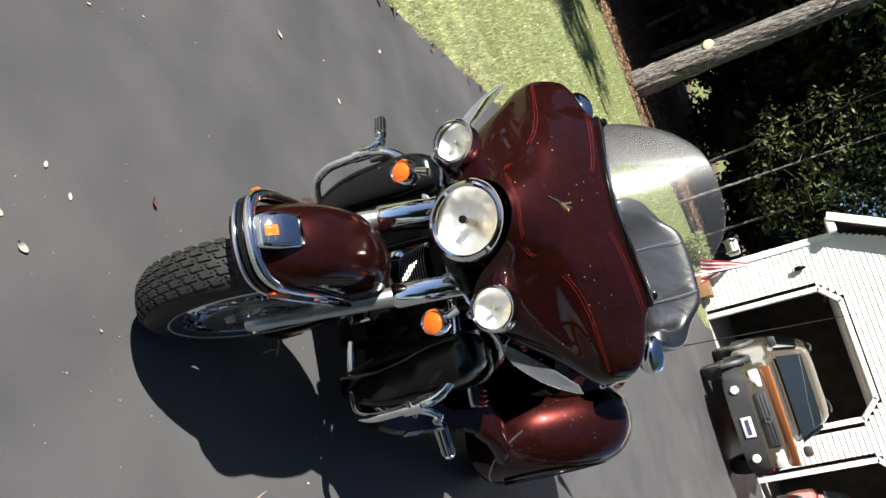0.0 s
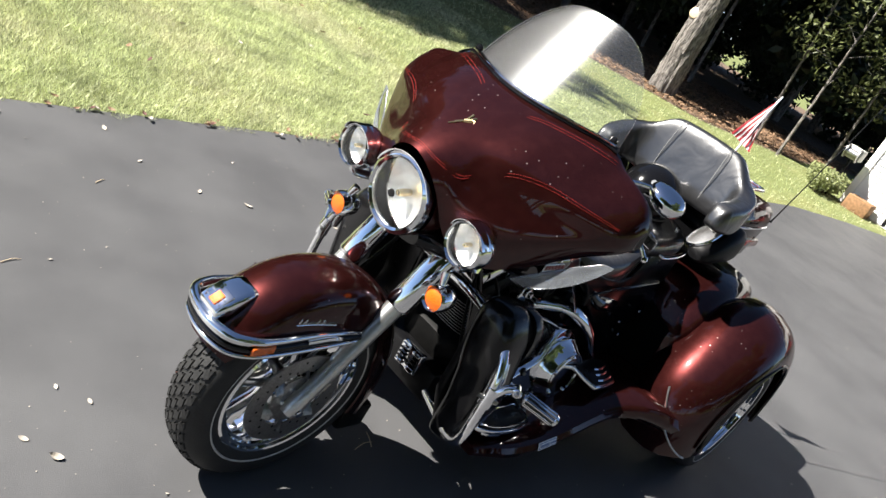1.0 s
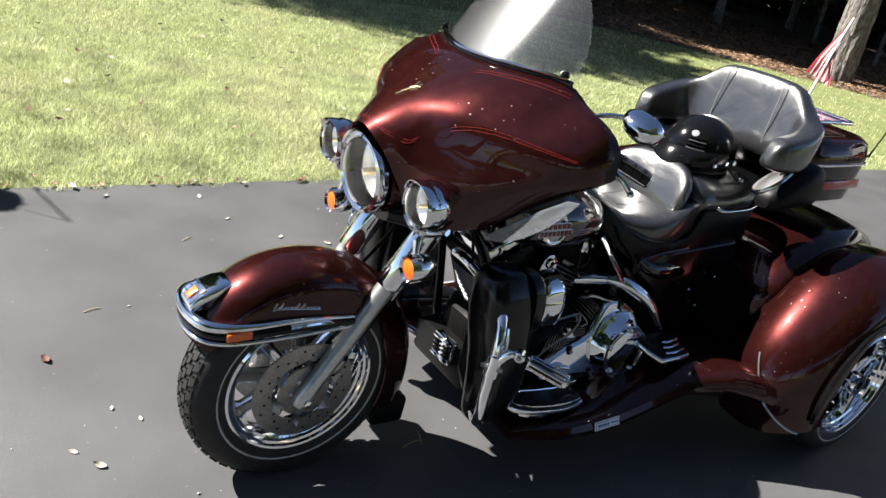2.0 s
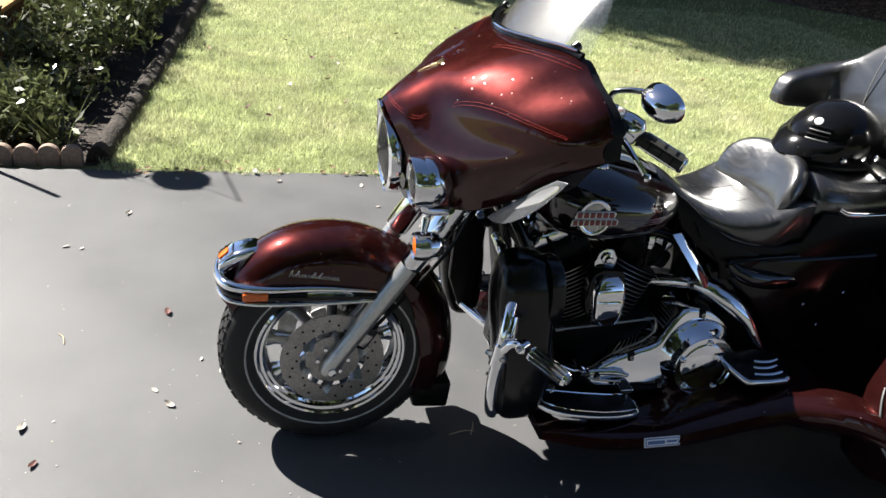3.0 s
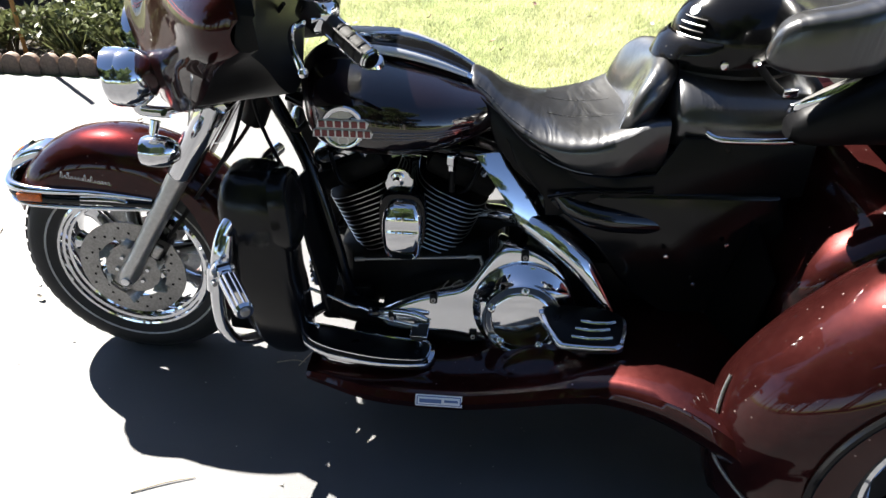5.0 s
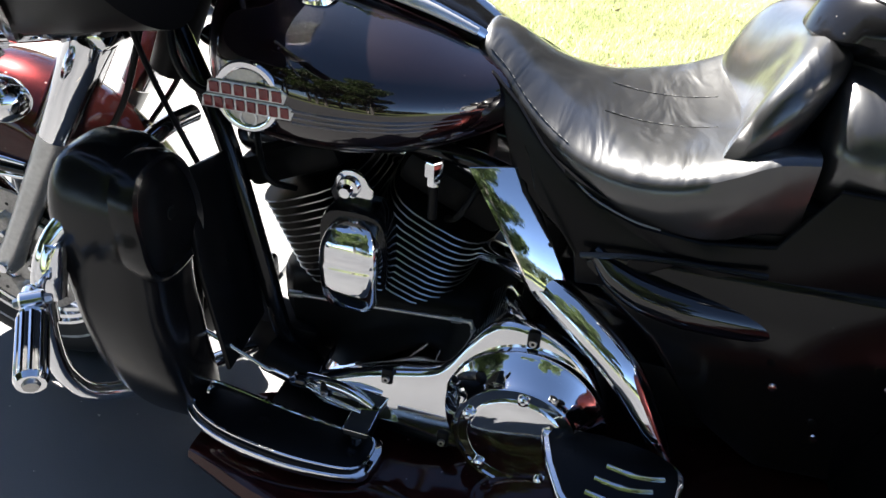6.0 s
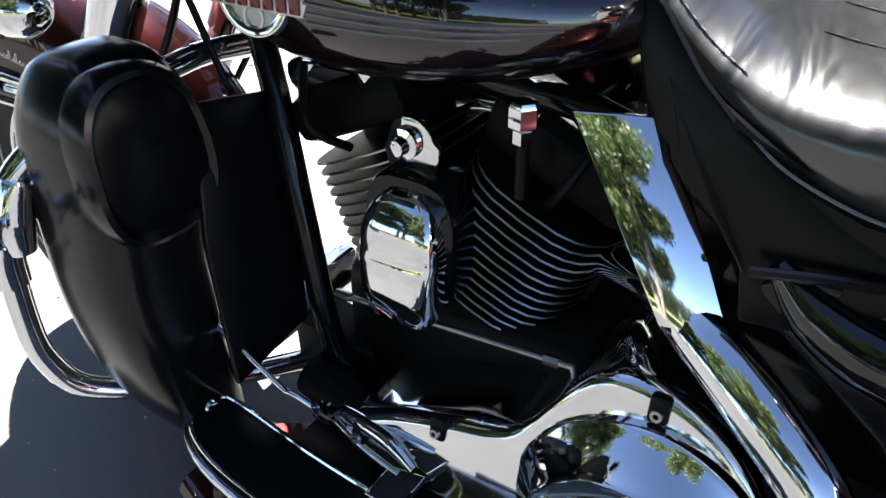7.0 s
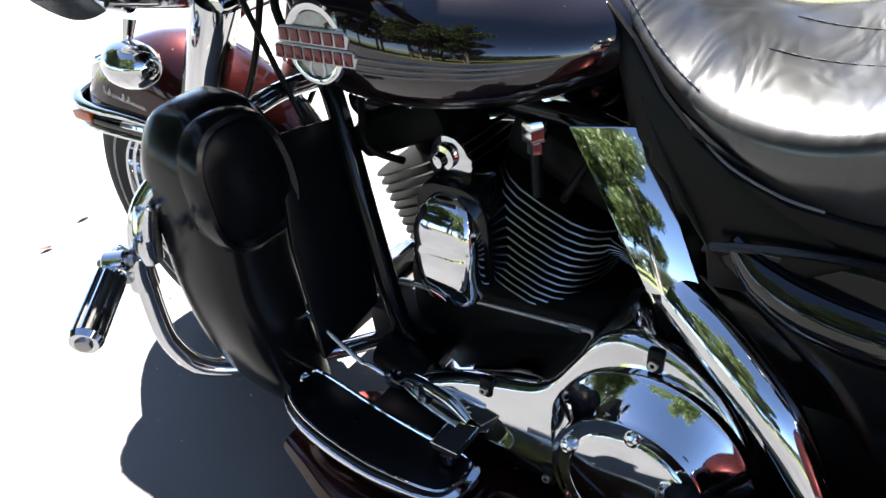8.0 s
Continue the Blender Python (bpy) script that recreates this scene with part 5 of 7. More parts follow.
for sd in SIDES:
    part("screen_knob", lathe([(0, -0.012), (0.010, -0.010), (0.014, 0.0), (0.010, 0.010), (0, 0.012)], fairing_point(sd * 0.285, 0.0) + Vector((0.006, 0, 0.016)), (1, 0, 0.4), 14), BLACK, trike)

# headlamp with chrome trim, bowl and visor
HEAD = Vector((0.150, 0, 0.962))
part("headlamp_housing", lathe([(0.118, 0.035), (0.124, 0.06), (0.130, 0.12), (0.125, 0.20), (0.0, 0.22)], HEAD, (1, 0, 0.10), 40), PAINT, trike, "black cherry headlamp housing")
def round_lamp(name, c, r, depth, label, axis=(1, 0, 0.04), visor=0.02, emb=False):
    a = Vector(axis).normalized()
    lamp = part(name, lathe([(r * 0.93, -0.004), (r * 1.0, -0.010), (r * 1.10, -0.004), (r * 1.13, 0.008), (r * 1.12, 0.022), (r * 1.04, 0.024), (r * 1.0, 0.010)], c, axis, 40, close=True), CHROME, trike, label)
    bowl = [(r * 0.97, 0.004)] + [(r * 0.97 * math.cos(q), 0.004 + depth * math.sin(q)) for q in [radians(t) for t in range(12, 91, 13)]]
    bowl[-1] = (0.0, depth)
    bm = lathe(bowl, c, axis, 40)
    part("reflector", bm, LAMP_BOWL, lamp, "faceted silver reflector")
    part("lamp_glass", lathe([(0, -0.022 * r / 0.09), (r * 0.35, -0.019 * r / 0.09), (r * 0.7, -0.011 * r / 0.09), (r * 0.97, 0.0), (r * 0.97, 0.003), (r * 0.7, -0.008 * r / 0.09), (r * 0.35, -0.016 * r / 0.09), (0, -0.019 * r / 0.09)], c, axis, 40), LENS, lamp, "clear curved lens").visible_shadow = False
    part("bulb", lathe([(0, -0.002), (0.008 * r / 0.09, 0.002), (0.010 * r / 0.09, 0.02), (0.009 * r / 0.09, depth)], c, axis, 14), GOLD, lamp, "amber coated bulb")
    x, y, z = axis_frame(axis)
    rings = []
    for k in range(21):
        q = radians(20 + 140 * k / 20)
        w = visor * (math.sin(math.pi * k / 20)) ** 0.7
        u = x * math.cos(q) + y * math.sin(q)
        if u.z * math.sin(q) < 0:
            u = -u
        cc = Vector(c)
        rings.append([cc + u * r * 1.12 + a * 0.02, cc + u * r * 1.16 + a * 0.005, cc + u * r * 1.15 - a * (0.006 + w), cc + u * r * 1.125 - a * (0.006 + w), cc + u * r * 1.10])
    part("visor", loft(rings), CHROME, lamp, "chrome visor over the lens")
    if emb:
        part("lens_badge", lathe([(0, -0.027), (0.011, -0.026), (0.012, -0.021)], c, axis, 16), BLACK, lamp)
    return lamp


LAMP_BOWL = material("lamp_reflector", (0.93, 0.93, 0.92), 0.42, 1.0, bump=0.7, bump_scale=38, bump_detail=0.0)
round_lamp("headlamp", HEAD, 0.105, 0.050, "large round chrome headlamp", (1, 0, 0.06), 0.010, True)
for sd in SIDES:
    c = Vector((0.182, sd * 0.252, 0.966))
    pl = round_lamp("passing_lamp", c, 0.060, 0.030, "round chrome auxiliary lamp", (1, 0, 0.02), 0.012)
    part("lamp_shell", lathe([(0.067, 0.018), (0.069, 0.035), (0.063, 0.060), (0.044, 0.084), (0.016, 0.097), (0, 0.099)], c, (1, 0, 0.02), 32), CHROME, pl, "chrome bowl")
    part("lamp_stem", tube([(0.215, sd * 0.250, 0.915), (0.220, sd * 0.245, 0.885), (0.285, sd * 0.235, 0.876)], [0.012, 0.014, 0.014], 12), CHROME, trike)
    # turn signal
    t = Vector((0.205, sd * 0.236, 0.772))
    ts = part("turn_signal", lathe([(0.031, 0.0), (0.036, -0.007), (0.040, 0.004), (0.041, 0.03), (0.036, 0.058), (0.020, 0.080), (0, 0.086)], t, (1, 0, 0), 28), CHROME, trike, "chrome bullet turn signal")
    part("signal_lens", lathe([(0, -0.006), (0.012, -0.0055), (0.023, -0.003), (0.031, 0.001), (0.031, 0.004)], t, (1, 0, 0), 28), AMBER, ts, "amber lens with moulded ribs")
    part("signal_stem", tube([(0.225, sd * 0.228, 0.81), (0.232, sd * 0.215, 0.845)], [0.010, 0.014], 10, 3), CHROME, ts)
bar = [(0.285, sd * y, z) for sd, y, z in ((-1, 0.270, 0.890), (-1, 0.20, 0.868), (-1, 0.12, 0.845), (-1, 0.05, 0.832), (1, 0.0, 0.830), (1, 0.05, 0.832), (1, 0.12, 0.845), (1, 0.20, 0.868), (1, 0.270, 0.890))]
part("light_bar", tube(bar, 0.011, 10, 5, flat=0.6), CHROME, trike, "chrome lamp mounting bar")
part("nacelle_skirt", loft([[Vector((x, a, b)) for a, b in ring2(0, z, hy, hz, 20, 3.0)] for x, z, hy, hz in ((0.20, 0.870, 0.10, 0.030), (0.26, 0.876, 0.17, 0.042), (0.34, 0.888, 0.20, 0.040), (0.42, 0.905, 0.19, 0.03))]), BLACK, trike, "black skirt under the fairing")

# wind deflector plates under the fairing wings
for sd in SIDES:
    edge = [(0.366, 0.320, 0.897), (0.374, 0.352, 0.897), (0.391, 0.388, 0.910), (0.414, 0.432, 0.944), (0.438, 0.472, 0.988), (0.460, 0.500, 1.032), (0.478, 0.518, 1.070)]
    pts = catmull(edge, 3) + [Vector(p) for p in ((0.462, 0.490, 1.066), (0.430, 0.430, 1.012), (0.396, 0.370, 0.950))]
    dp = part("wind_deflector", prism([(x, sd * y, z) for x, y, z in pts], (0.003, 0, 0.004), 0.001), SMOKED, trike, "clear plastic wind deflector with water spots")
    dp.visible_shadow = False

# handlebar, grips, levers, mirrors
for sd in SIDES:
    part("handlebar", tube([(0.50, 0, 1.05), (0.52, sd * 0.10, 1.10), (0.56, sd * 0.20, 1.170), (0.62, sd * 0.285, 1.190), (0.68, sd * 0.332, 1.162), (0.80, sd * 0.434, 1.102)], 0.0127, 12), CHROME, trike)
    g0, g1 = Vector((0.722, sd * 0.366, 1.138)), Vector((0.815, sd * 0.446, 1.094))
    grip = part("grip", tube([g0, g0.lerp(g1, 0.05), g0.lerp(g1, 0.5), g0.lerp(g1, 0.93), g1], [0.0250, 0.0215, 0.0225, 0.0215, 0.0205], 16, 4), RUBBER, trike, "black rubber grip with chrome bands")
    for f in (0.25, 0.5, 0.75):
        part("grip_band", tube([g0.lerp(g1, f), g0.lerp(g1, f + 0.04)], 0.0236, 16, 2), SATIN, grip)
    part("grip_cap", tube([g0.lerp(g1, 0.96), g0.lerp(g1, 1.02)], [0.0235, 0.018], 16, 2), CHROME, grip)
    for j in range(5):
        q = 2 * math.pi * j / 5
        ax, ay, az = axis_frame(g1 - g0)
        o = (ax * math.cos(q) + ay * math.sin(q)) * 0.0222
        part("grip_rib", tube([g0.lerp(g1, 0.08) + o, g0.lerp(g1, 0.92) + o], 0.0032, 6, 2), CHROME if j % 2 else RUBBER, grip)
    part("switch_housing", loft([[Vector(g0.lerp(g1, f)) + Vector((0, 0, 0.004)) + Vector((0.5 * a, -sd * 0.75 * a, 0)) + Vector((0.45, sd * 0.2, 0.85)) * b for a, b in ring2(0, 0, h * 0.8, h, 16, 3)] for f, h in ((-0.72, 0.022), (-0.64, 0.036), (-0.35, 0.041), (-0.10, 0.039), (-0.02, 0.030), (0.0, 0.026))]), CHROME, trike, "chrome switch housing")
    part("fluid_cover", box((0.655, sd * 0.335, 1.196), (0.070, 0.052, 0.030), 0.010, Euler((0, radians(22), radians(-sd * 30))).to_matrix()), CHROME, trike, "chrome reservoir cover")
    lev = [(0.662, sd * 0.372, 1.140), (0.655, sd * 0.420, 1.142), (0.664, sd * 0.462, 1.122), (0.690, sd * 0.496, 1.082)]
    lv = part("clutch_lever" if sd < 0 else "brake_lever", tube(lev, [0.012, 0.008, 0.007, 0.008], 10, 6, flat=0.7), CHROME, trike, "chrome hand lever")
    part("lever_ball", lathe([(0, -0.011), (0.008, -0.008), (0.011, 0), (0.008, 0.008), (0, 0.011)], lev[-1], (0, 0, 1), 14), CHROME, lv)
    # mirror: teardrop chrome shell with the glass towards the rider
    mc = Vector((0.722, sd * 0.439, 1.251))
    mu, mn = Vector((0.28, sd * 0.90, -0.33)).normalized(), Vector((0.94, -sd * 0.20, 0.25)).normalized()
    mv = mn.cross(mu)

    def mirror_ring(along, s):
        return [mc + mn * along + mu * (u * s) + mv * (v * s * (1.0 + 0.22 * u / 0.07)) for u, v in ring2(0, 0, 0.062, 0.037, 28, 2.3)]

    mi = part("mirror", loft([mirror_ring(x, s) for x, s in ((-0.050, 0.12), (-0.046, 0.45), (-0.033, 0.74), (-0.012, 0.93), (0.006, 1.0), (0.014, 0.97))]), CHROME, trike, "chrome teardrop mirror")
    part("mirror_glass", loft([mirror_ring(x, 0.89) for x in (0.0145, 0.0165)]), MIRROR, mi, "mirror glass")
    part("mirror_stem", tube([(0.640, sd * 0.330, 1.205), (0.640, sd * 0.335, 1.240), (0.665, sd * 0.360, 1.256), (0.700, sd * 0.395, 1.262)], 0.007, 10), CHROME, mi)

# tank
TANK = [(0.560, 0.060, 0.860, 0.940), (0.580, 0.130, 0.810, 0.960), (0.620, 0.205, 0.772, 0.976), (0.680, 0.247, 0.756, 0.985), (0.760, 0.262, 0.750, 0.982), (0.840, 0.258, 0.753, 0.966),
        (0.920, 0.236, 0.764, 0.942), (0.990, 0.190, 0.782, 0.912), (1.045, 0.135, 0.800, 0.890), (1.080, 0.070, 0.820, 0.862)]


def tank_ring(x, w, zb, zt):
    zc = zb + (zt - zb) * 0.42
    out = []
    for k in range(36):
        q = 2 * math.pi * k / 36
        c, s = math.cos(q), math.sin(q)
        y = w * math.copysign(abs(c) ** 0.82, c)
        z = zc + ((zt - zc) if s > 0 else (zc - zb)) * math.copysign(abs(s) ** 0.72, s)
        out.append(Vector((x, y, z)))
    return out


def smooth_table(rows, n=4):
    pts = catmull([Vector(r[:3]) for r in rows], n)
    q = catmull([Vector((r[0], r[3] if len(r) > 3 else 0, r[4] if len(r) > 4 else 0)) for r in rows], n)
    return [(a.x, a.y, a.z, b.y, b.z) for a, b in zip(pts, q)]


part("fuel_tank", loft([tank_ring(x, w, zb, zt) for x, w, zb, zt, _ in smooth_table(TANK)]), [TANK_PAINT := material("tank_black_cherry", (0.008, 0.003, 0.004), 0.30, 0.5, 1.0, grain=0.3, grain_scale=1500, wear=0.1, wear_scale=20, wear_color=(0.02, 0.012, 0.012), spec=0.1)], trike, "very dark cherry fuel tank")
TANK_PAINT.node_tree.nodes["Principled BSDF"].inputs["Coat IOR"].default_value = 1.75
TANK_PAINT.node_tree.nodes["Principled BSDF"].inputs["Coat Roughness"].default_value = 0.03
water_spots(TANK_PAINT, 45.0, 0.09, (0.16, 0.13, 0.12))
con = []
for x, w, z in ((0.700, 0.030, 0.988), (0.72, 0.050, 0.998), (0.80, 0.060, 0.994), (0.88, 0.056, 0.976), (0.96, 0.046, 0.944), (1.02, 0.034, 0.908), (1.045, 0.020, 0.890)):
    con.append([Vector((x, a, b)) for a, b in ring2(0, z - 0.012, w, 0.020, 20, 3.0)])
part("tank_console", loft(con), BLACK, trike, "black console on the tank")
for sd in SIDES:
    part("console_edge", tube([(0.70, sd * 0.05, 0.990), (0.80, sd * 0.064, 0.992), (0.88, sd * 0.060, 0.974), (0.96, sd * 0.050, 0.942), (1.03, sd * 0.032, 0.903)], 0.008, 10, flat=0.6), CHROME, trike)
    part("fuel_cap", lathe([(0.030, 0), (0.034, 0.006), (0.030, 0.014), (0.0, 0.020)], (0.755, sd * 0.115, 0.970), (0, sd * 0.35, 1), 24), CHROME, trike)
    part("dash_strip", tube([(0.640, sd * 0.060, 1.004), (0.700, sd * 0.070, 0.999), (0.80, sd * 0.078, 0.992), (0.90, sd * 0.070, 0.966), (0.985, sd * 0.052, 0.930)], [0.006, 0.011, 0.012, 0.010, 0.006], 10, 5, flat=0.5), SILVER, trike, "silver strip beside the tank console")
    # badge: ring, two lettering plates drawn as bars
    bx, bz, by = 0.706, 0.864, sd * 0.2535
    badge = part("tank_badge", lathe([(0.040, 0.0), (0.050, 0.0), (0.053, 0.003), (0.050, 0.006), (0.043, 0.006), (0.040, 0.004)], (bx, by, bz), (0.0, sd, 0.10), 40, close=True), CHROME, trike, "round chrome tank badge with dark red lettering plates")
    part("badge_disc", lathe([(0, 0.004), (0.040, 0.003), (0.040, 0.0)], (bx, by, bz), (0, sd, 0.10), 30), STEEL, badge, "grey metal disc")
    for dz, w, h, n in ((0.011, 0.058, 0.0105, 6), (-0.011, 0.068, 0.0105, 8)):
        top = [(bx - w - 0.004, bz + dz - h), (bx - w, bz + dz + h * 0.7), (bx - w + 0.006, bz + dz + h), (bx + w - 0.004, bz + dz + h), (bx + w + 0.006, bz + dz + h * 0.4), (bx + w, bz + dz - h)]
        part("badge_plate", prism([(x, by + sd * (0.005 - 0.1 * (z - bz)), z) for x, z in top], (0, sd * 0.004, 0), 0.0012), SILVER, badge, "silver outline plate")
        for j in range(n):
            x = bx - w + (j + 0.5) * 2 * w / n
            part("badge_bar", box((x, by + sd * (0.0098 - 0.1 * dz), bz + dz), (1.50 * w / n, 0.003, 1.55 * h), 0.0010), BADGE_RED, badge)
    part("badge_oval", lathe([(0.011, 0.006), (0.014, 0.006), (0.014, 0.003), (0.011, 0.003)], (bx, by + sd * 0.002, bz - 0.031), (0, sd, 0.1), 20, close=True), SILVER, badge)
    for dz in (-0.004, -0.013, -0.022):
        pts = []
        for k in range(7):
            x = 0.775 + 0.225 * k / 6
            row = None
            for a, b in zip(TANK, TANK[1:]):
                if a[0] <= x <= b[0]:
                    t = (x - a[0]) / (b[0] - a[0])
                    row = [p + (q - p) * t for p, q in zip(a, b)]
            pts.append((x, sd * (row[1] + 0.0005), 0.862 + dz * (1 - 0.5 * k / 6) - 0.012 * (k / 6)))
        part("tank_stripe", tube(pts, [0.003] * 6 + [0.001], 6, 3, flat=0.5), GREY_STRIPE, trike)


# seat
def seat_ring(x, w, zb, zt, crown):
    out = []
    for k in range(32):
        q = 2 * math.pi * k / 32
        c, s = math.cos(q), math.sin(q)
        y = w * math.copysign(abs(c) ** 0.62, c)
        z = (zb + zt) / 2 + (zt - zb) / 2 * math.copysign(abs(s) ** 0.62, s)
        if s > 0:
            z -= crown * (y / w) ** 2
        out.append(Vector((x, y, z)))
    return out


SEAT = [(0.985, 0.045, 0.870, 0.920, 0.01), (1.000, 0.070, 0.855, 0.934, 0.012), (1.040, 0.095, 0.845, 0.918, 0.02), (1.100, 0.135, 0.815, 0.878, 0.022), (1.170, 0.178, 0.762, 0.846, 0.010), (1.240, 0.209, 0.728, 0.832, -0.010),
        (1.310, 0.224, 0.718, 0.832, -0.028), (1.370, 0.227, 0.720, 0.842, -0.050), (1.420, 0.222, 0.742, 0.855, -0.060), (1.470, 0.212, 0.745, 0.860, -0.060)]
part("rider_seat", loft([seat_ring(*r) for r in smooth_table(SEAT, 6)]), LEATHER, trike, "black leather rider seat with creases")
# lumbar pad: leans back, its ends wrap forward
rings = []
for k in range(25):
    u = -1 + 2 * k / 24
    y = 0.198 * u
    s = (1 - abs(u) ** 5) ** 0.45 if abs(u) < 1 else 0.0
    s = max(s, 0.12)
    cxp, czp = 1.446 - 0.062 * u * u, 0.912 - 0.028 * u * u
    rings.append([Vector((cxp + a * math.cos(0.38) + b * math.sin(0.38), y, czp + b * math.cos(0.38) - a * math.sin(0.38))) for a, b in ring2(0, 0, 0.040 * s, 0.098 * s, 22, 3.0)])
part("seat_back_roll", loft(rings), LEATHER, trike, "raised leather lumbar pad")
PILLION = [(1.470, 0.165, 0.80, 0.940, 0.02), (1.490, 0.200, 0.79, 0.980, 0.03), (1.540, 0.212, 0.79, 0.984, 0.03), (1.620, 0.215, 0.79, 0.968, 0.02), (1.700, 0.216, 0.79, 0.966, 0.01), (1.780, 0.212, 0.80, 0.975, 0.01), (1.82, 0.20, 0.81, 0.965, 0.01)]
part("pillion_seat", loft([seat_ring(*r) for r in smooth_table(PILLION)]), LEATHER, trike, "black leather passenger seat")
for sd in SIDES:
    part("seat_seam", tube([(1.160, sd * 0.181, 0.793), (1.205, sd * 0.203, 0.772), (1.26, sd * 0.220, 0.760), (1.30, sd * 0.226, 0.757)], 0.0016, 6), STITCH, trike)
    part("seat_skirt", prism([(1.02, sd * 0.090, 0.895), (1.07, sd * 0.122, 0.865), (1.12, sd * 0.158, 0.822), (1.165, sd * 0.178, 0.790), (1.21, sd * 0.194, 0.768), (1.27, sd * 0.208, 0.755), (1.36, sd * 0.214, 0.750), (1.45, sd * 0.212, 0.762), (1.50, sd * 0.212, 0.86), (1.80, sd * 0.214, 0.86), (1.80, sd * 0.214, 0.72), (1.40, sd * 0.212, 0.66), (1.22, sd * 0.200, 0.66), (1.08, sd * 0.145, 0.755)], (0, sd * 0.012, 0), 0.004), PLASTIC, trike, "black seat valance")
    part("grab_rail", tube([(1.546, sd * 0.229, 0.878), (1.575, sd * 0.243, 0.868), (1.66, sd * 0.245, 0.868), (1.74, sd * 0.243, 0.872), (1.79, sd * 0.236, 0.880)], [0.006, 0.009, 0.009, 0.009, 0.007], 10), CHROME, trike, "chrome passenger grab rail")

def on_seat(x, y):
    """Height of the seat's top at a place."""
    w, zb, zt, crown = lerp_table([tuple(r) for r in SEAT], x)
    f = min(0.999, abs(y) / w) ** (1 / 0.62)
    return (zb + zt) / 2 + (zt - zb) / 2 * (1 - f * f) ** 0.31 - crown * (y / w) ** 2


def stitches(points, parent, gap=0.012):
    """A raised seam with single stitches on it."""
    path = catmull(points, 12)
    seam = part("seat_seam", tube(points, 0.0006, 5), LEATHER, parent)
    bm, run = bmesh.new(), 0.0
    for p, q in zip(path, path[1:]):
        run += (q - p).length
        if run > gap:
            d = (q - p).normalized()
            tube([q - d * 0.003 + Vector((0, 0, 0.0008)), q + d * 0.003 + Vector((0, 0, 0.0008))], 0.0008, 5, 1, bm)
            run = 0.0
    part("stitching", bm, STITCH, seam, "pale stitch thread")


for y in (-0.055, 0.055):
    stitches([(x, y, on_seat(x, y) + 0.0003) for x in (1.19, 1.24, 1.30, 1.36)], trike)
for sd in SIDES:
    stitches([(x, sd * w, on_seat(x, sd * w) + 0.0003) for x, w in ((1.01, 0.066), (1.04, 0.082), (1.08, 0.110), (1.12, 0.136), (1.15, 0.154))], trike)

# backrest: tall centre pad with arms that wrap forward
rings = []
UP = [(1.600, -0.300, 1.095, 1.110, 0.010), (1.608, -0.302, 1.075, 1.150, 0.030), (1.640, -0.308, 1.060, 1.175, 0.042), (1.720, -0.318, 1.055, 1.195, 0.048), (1.800, -0.305, 1.055, 1.225, 0.050), (1.842, -0.250, 1.055, 1.262, 0.042),
      (1.855, -0.175, 1.050, 1.325, 0.036), (1.858, -0.090, 1.050, 1.338, 0.036), (1.860, 0, 1.050, 1.340, 0.036)]
UP = UP + [(x, -y, a, b, t) for x, y, a, b, t in UP[-2::-1]]
path = catmull([Vector((x, y, 0)) for x, y, *_ in UP], 3)
prof = catmull([Vector((a, b, t)) for _, _, a, b, t in UP], 3)
for i, (p, q) in enumerate(zip(path, prof)):
    d = (path[min(i + 1, len(path) - 1)] - path[max(i - 1, 0)]).normalized()
    nrm = Vector((d.y, -d.x, 0))
    lean = 0.22
    rings.append([p + nrm * u + Vector((lean * (v - 1.05), 0, v)) for u, v in ring2(0, (q.x + q.y) / 2, q.z, (q.y - q.x) / 2, 24, 4.2)])
part("passenger_backrest", loft(rings), LEATHER, trike, "black leather wraparound passenger backrest")
for y in (-0.13, 0.13):
    part("backrest_seam", tube([(1.835, y, 1.08), (1.842, y, 1.20), (1.865, y * 0.95, 1.315), (1.895, y * 0.9, 1.330)], 0.0022, 6), STITCH, trike)
for sd in SIDES:
    # speaker pods below the arms
    pod = [[Vector((x, sd * (0.300 + 0.12 * (x - 1.66)), 0)) + Vector((0, a, b)) for a, b in ring2(0, z, hy, hz, 20, 2.6)] for x, z, hy, hz in ((1.690, 0.930, 0.030, 0.020), (1.710, 0.938, 0.046, 0.038), (1.76, 0.958, 0.056, 0.058), (1.82, 0.985, 0.060, 0.075), (1.88, 1.0, 0.060, 0.085), (1.93, 1.0, 0.05, 0.08))]
    sp = part("speaker_pod", loft(pod), SATIN, trike, "black passenger speaker pod")
    su, sn = Vector((0.83, sd * 0.08, 0.55)).normalized(), Vector((-0.46, -sd * 0.42, 0.78)).normalized()
    su = (su - sn * su.dot(sn)).normalized()
    sv, sc = sn.cross(su), Vector((1.778, sd * 0.270, 1.005))

    def speaker_oval(f, h):
        return [sc + su * a + sv * b + sn * h for a, b in ring2(0, 0, 0.100 * f, 0.056 * f, 32, 2.3)]

    part("speaker_ring", loft([speaker_oval(0.90, -0.03), speaker_oval(1.0, -0.01), speaker_oval(1.03, 0.0), speaker_oval(1.0, 0.006), speaker_oval(0.93, 0.006), speaker_oval(0.90, 0.0)]), CHROME, sp, "oval chrome speaker ring")
    part("speaker_grille", loft([speaker_oval(0.90, 0.001), speaker_oval(0.6, 0.007), speaker_oval(0.2, 0.010)]), STEEL, sp, "grey metal speaker mesh")

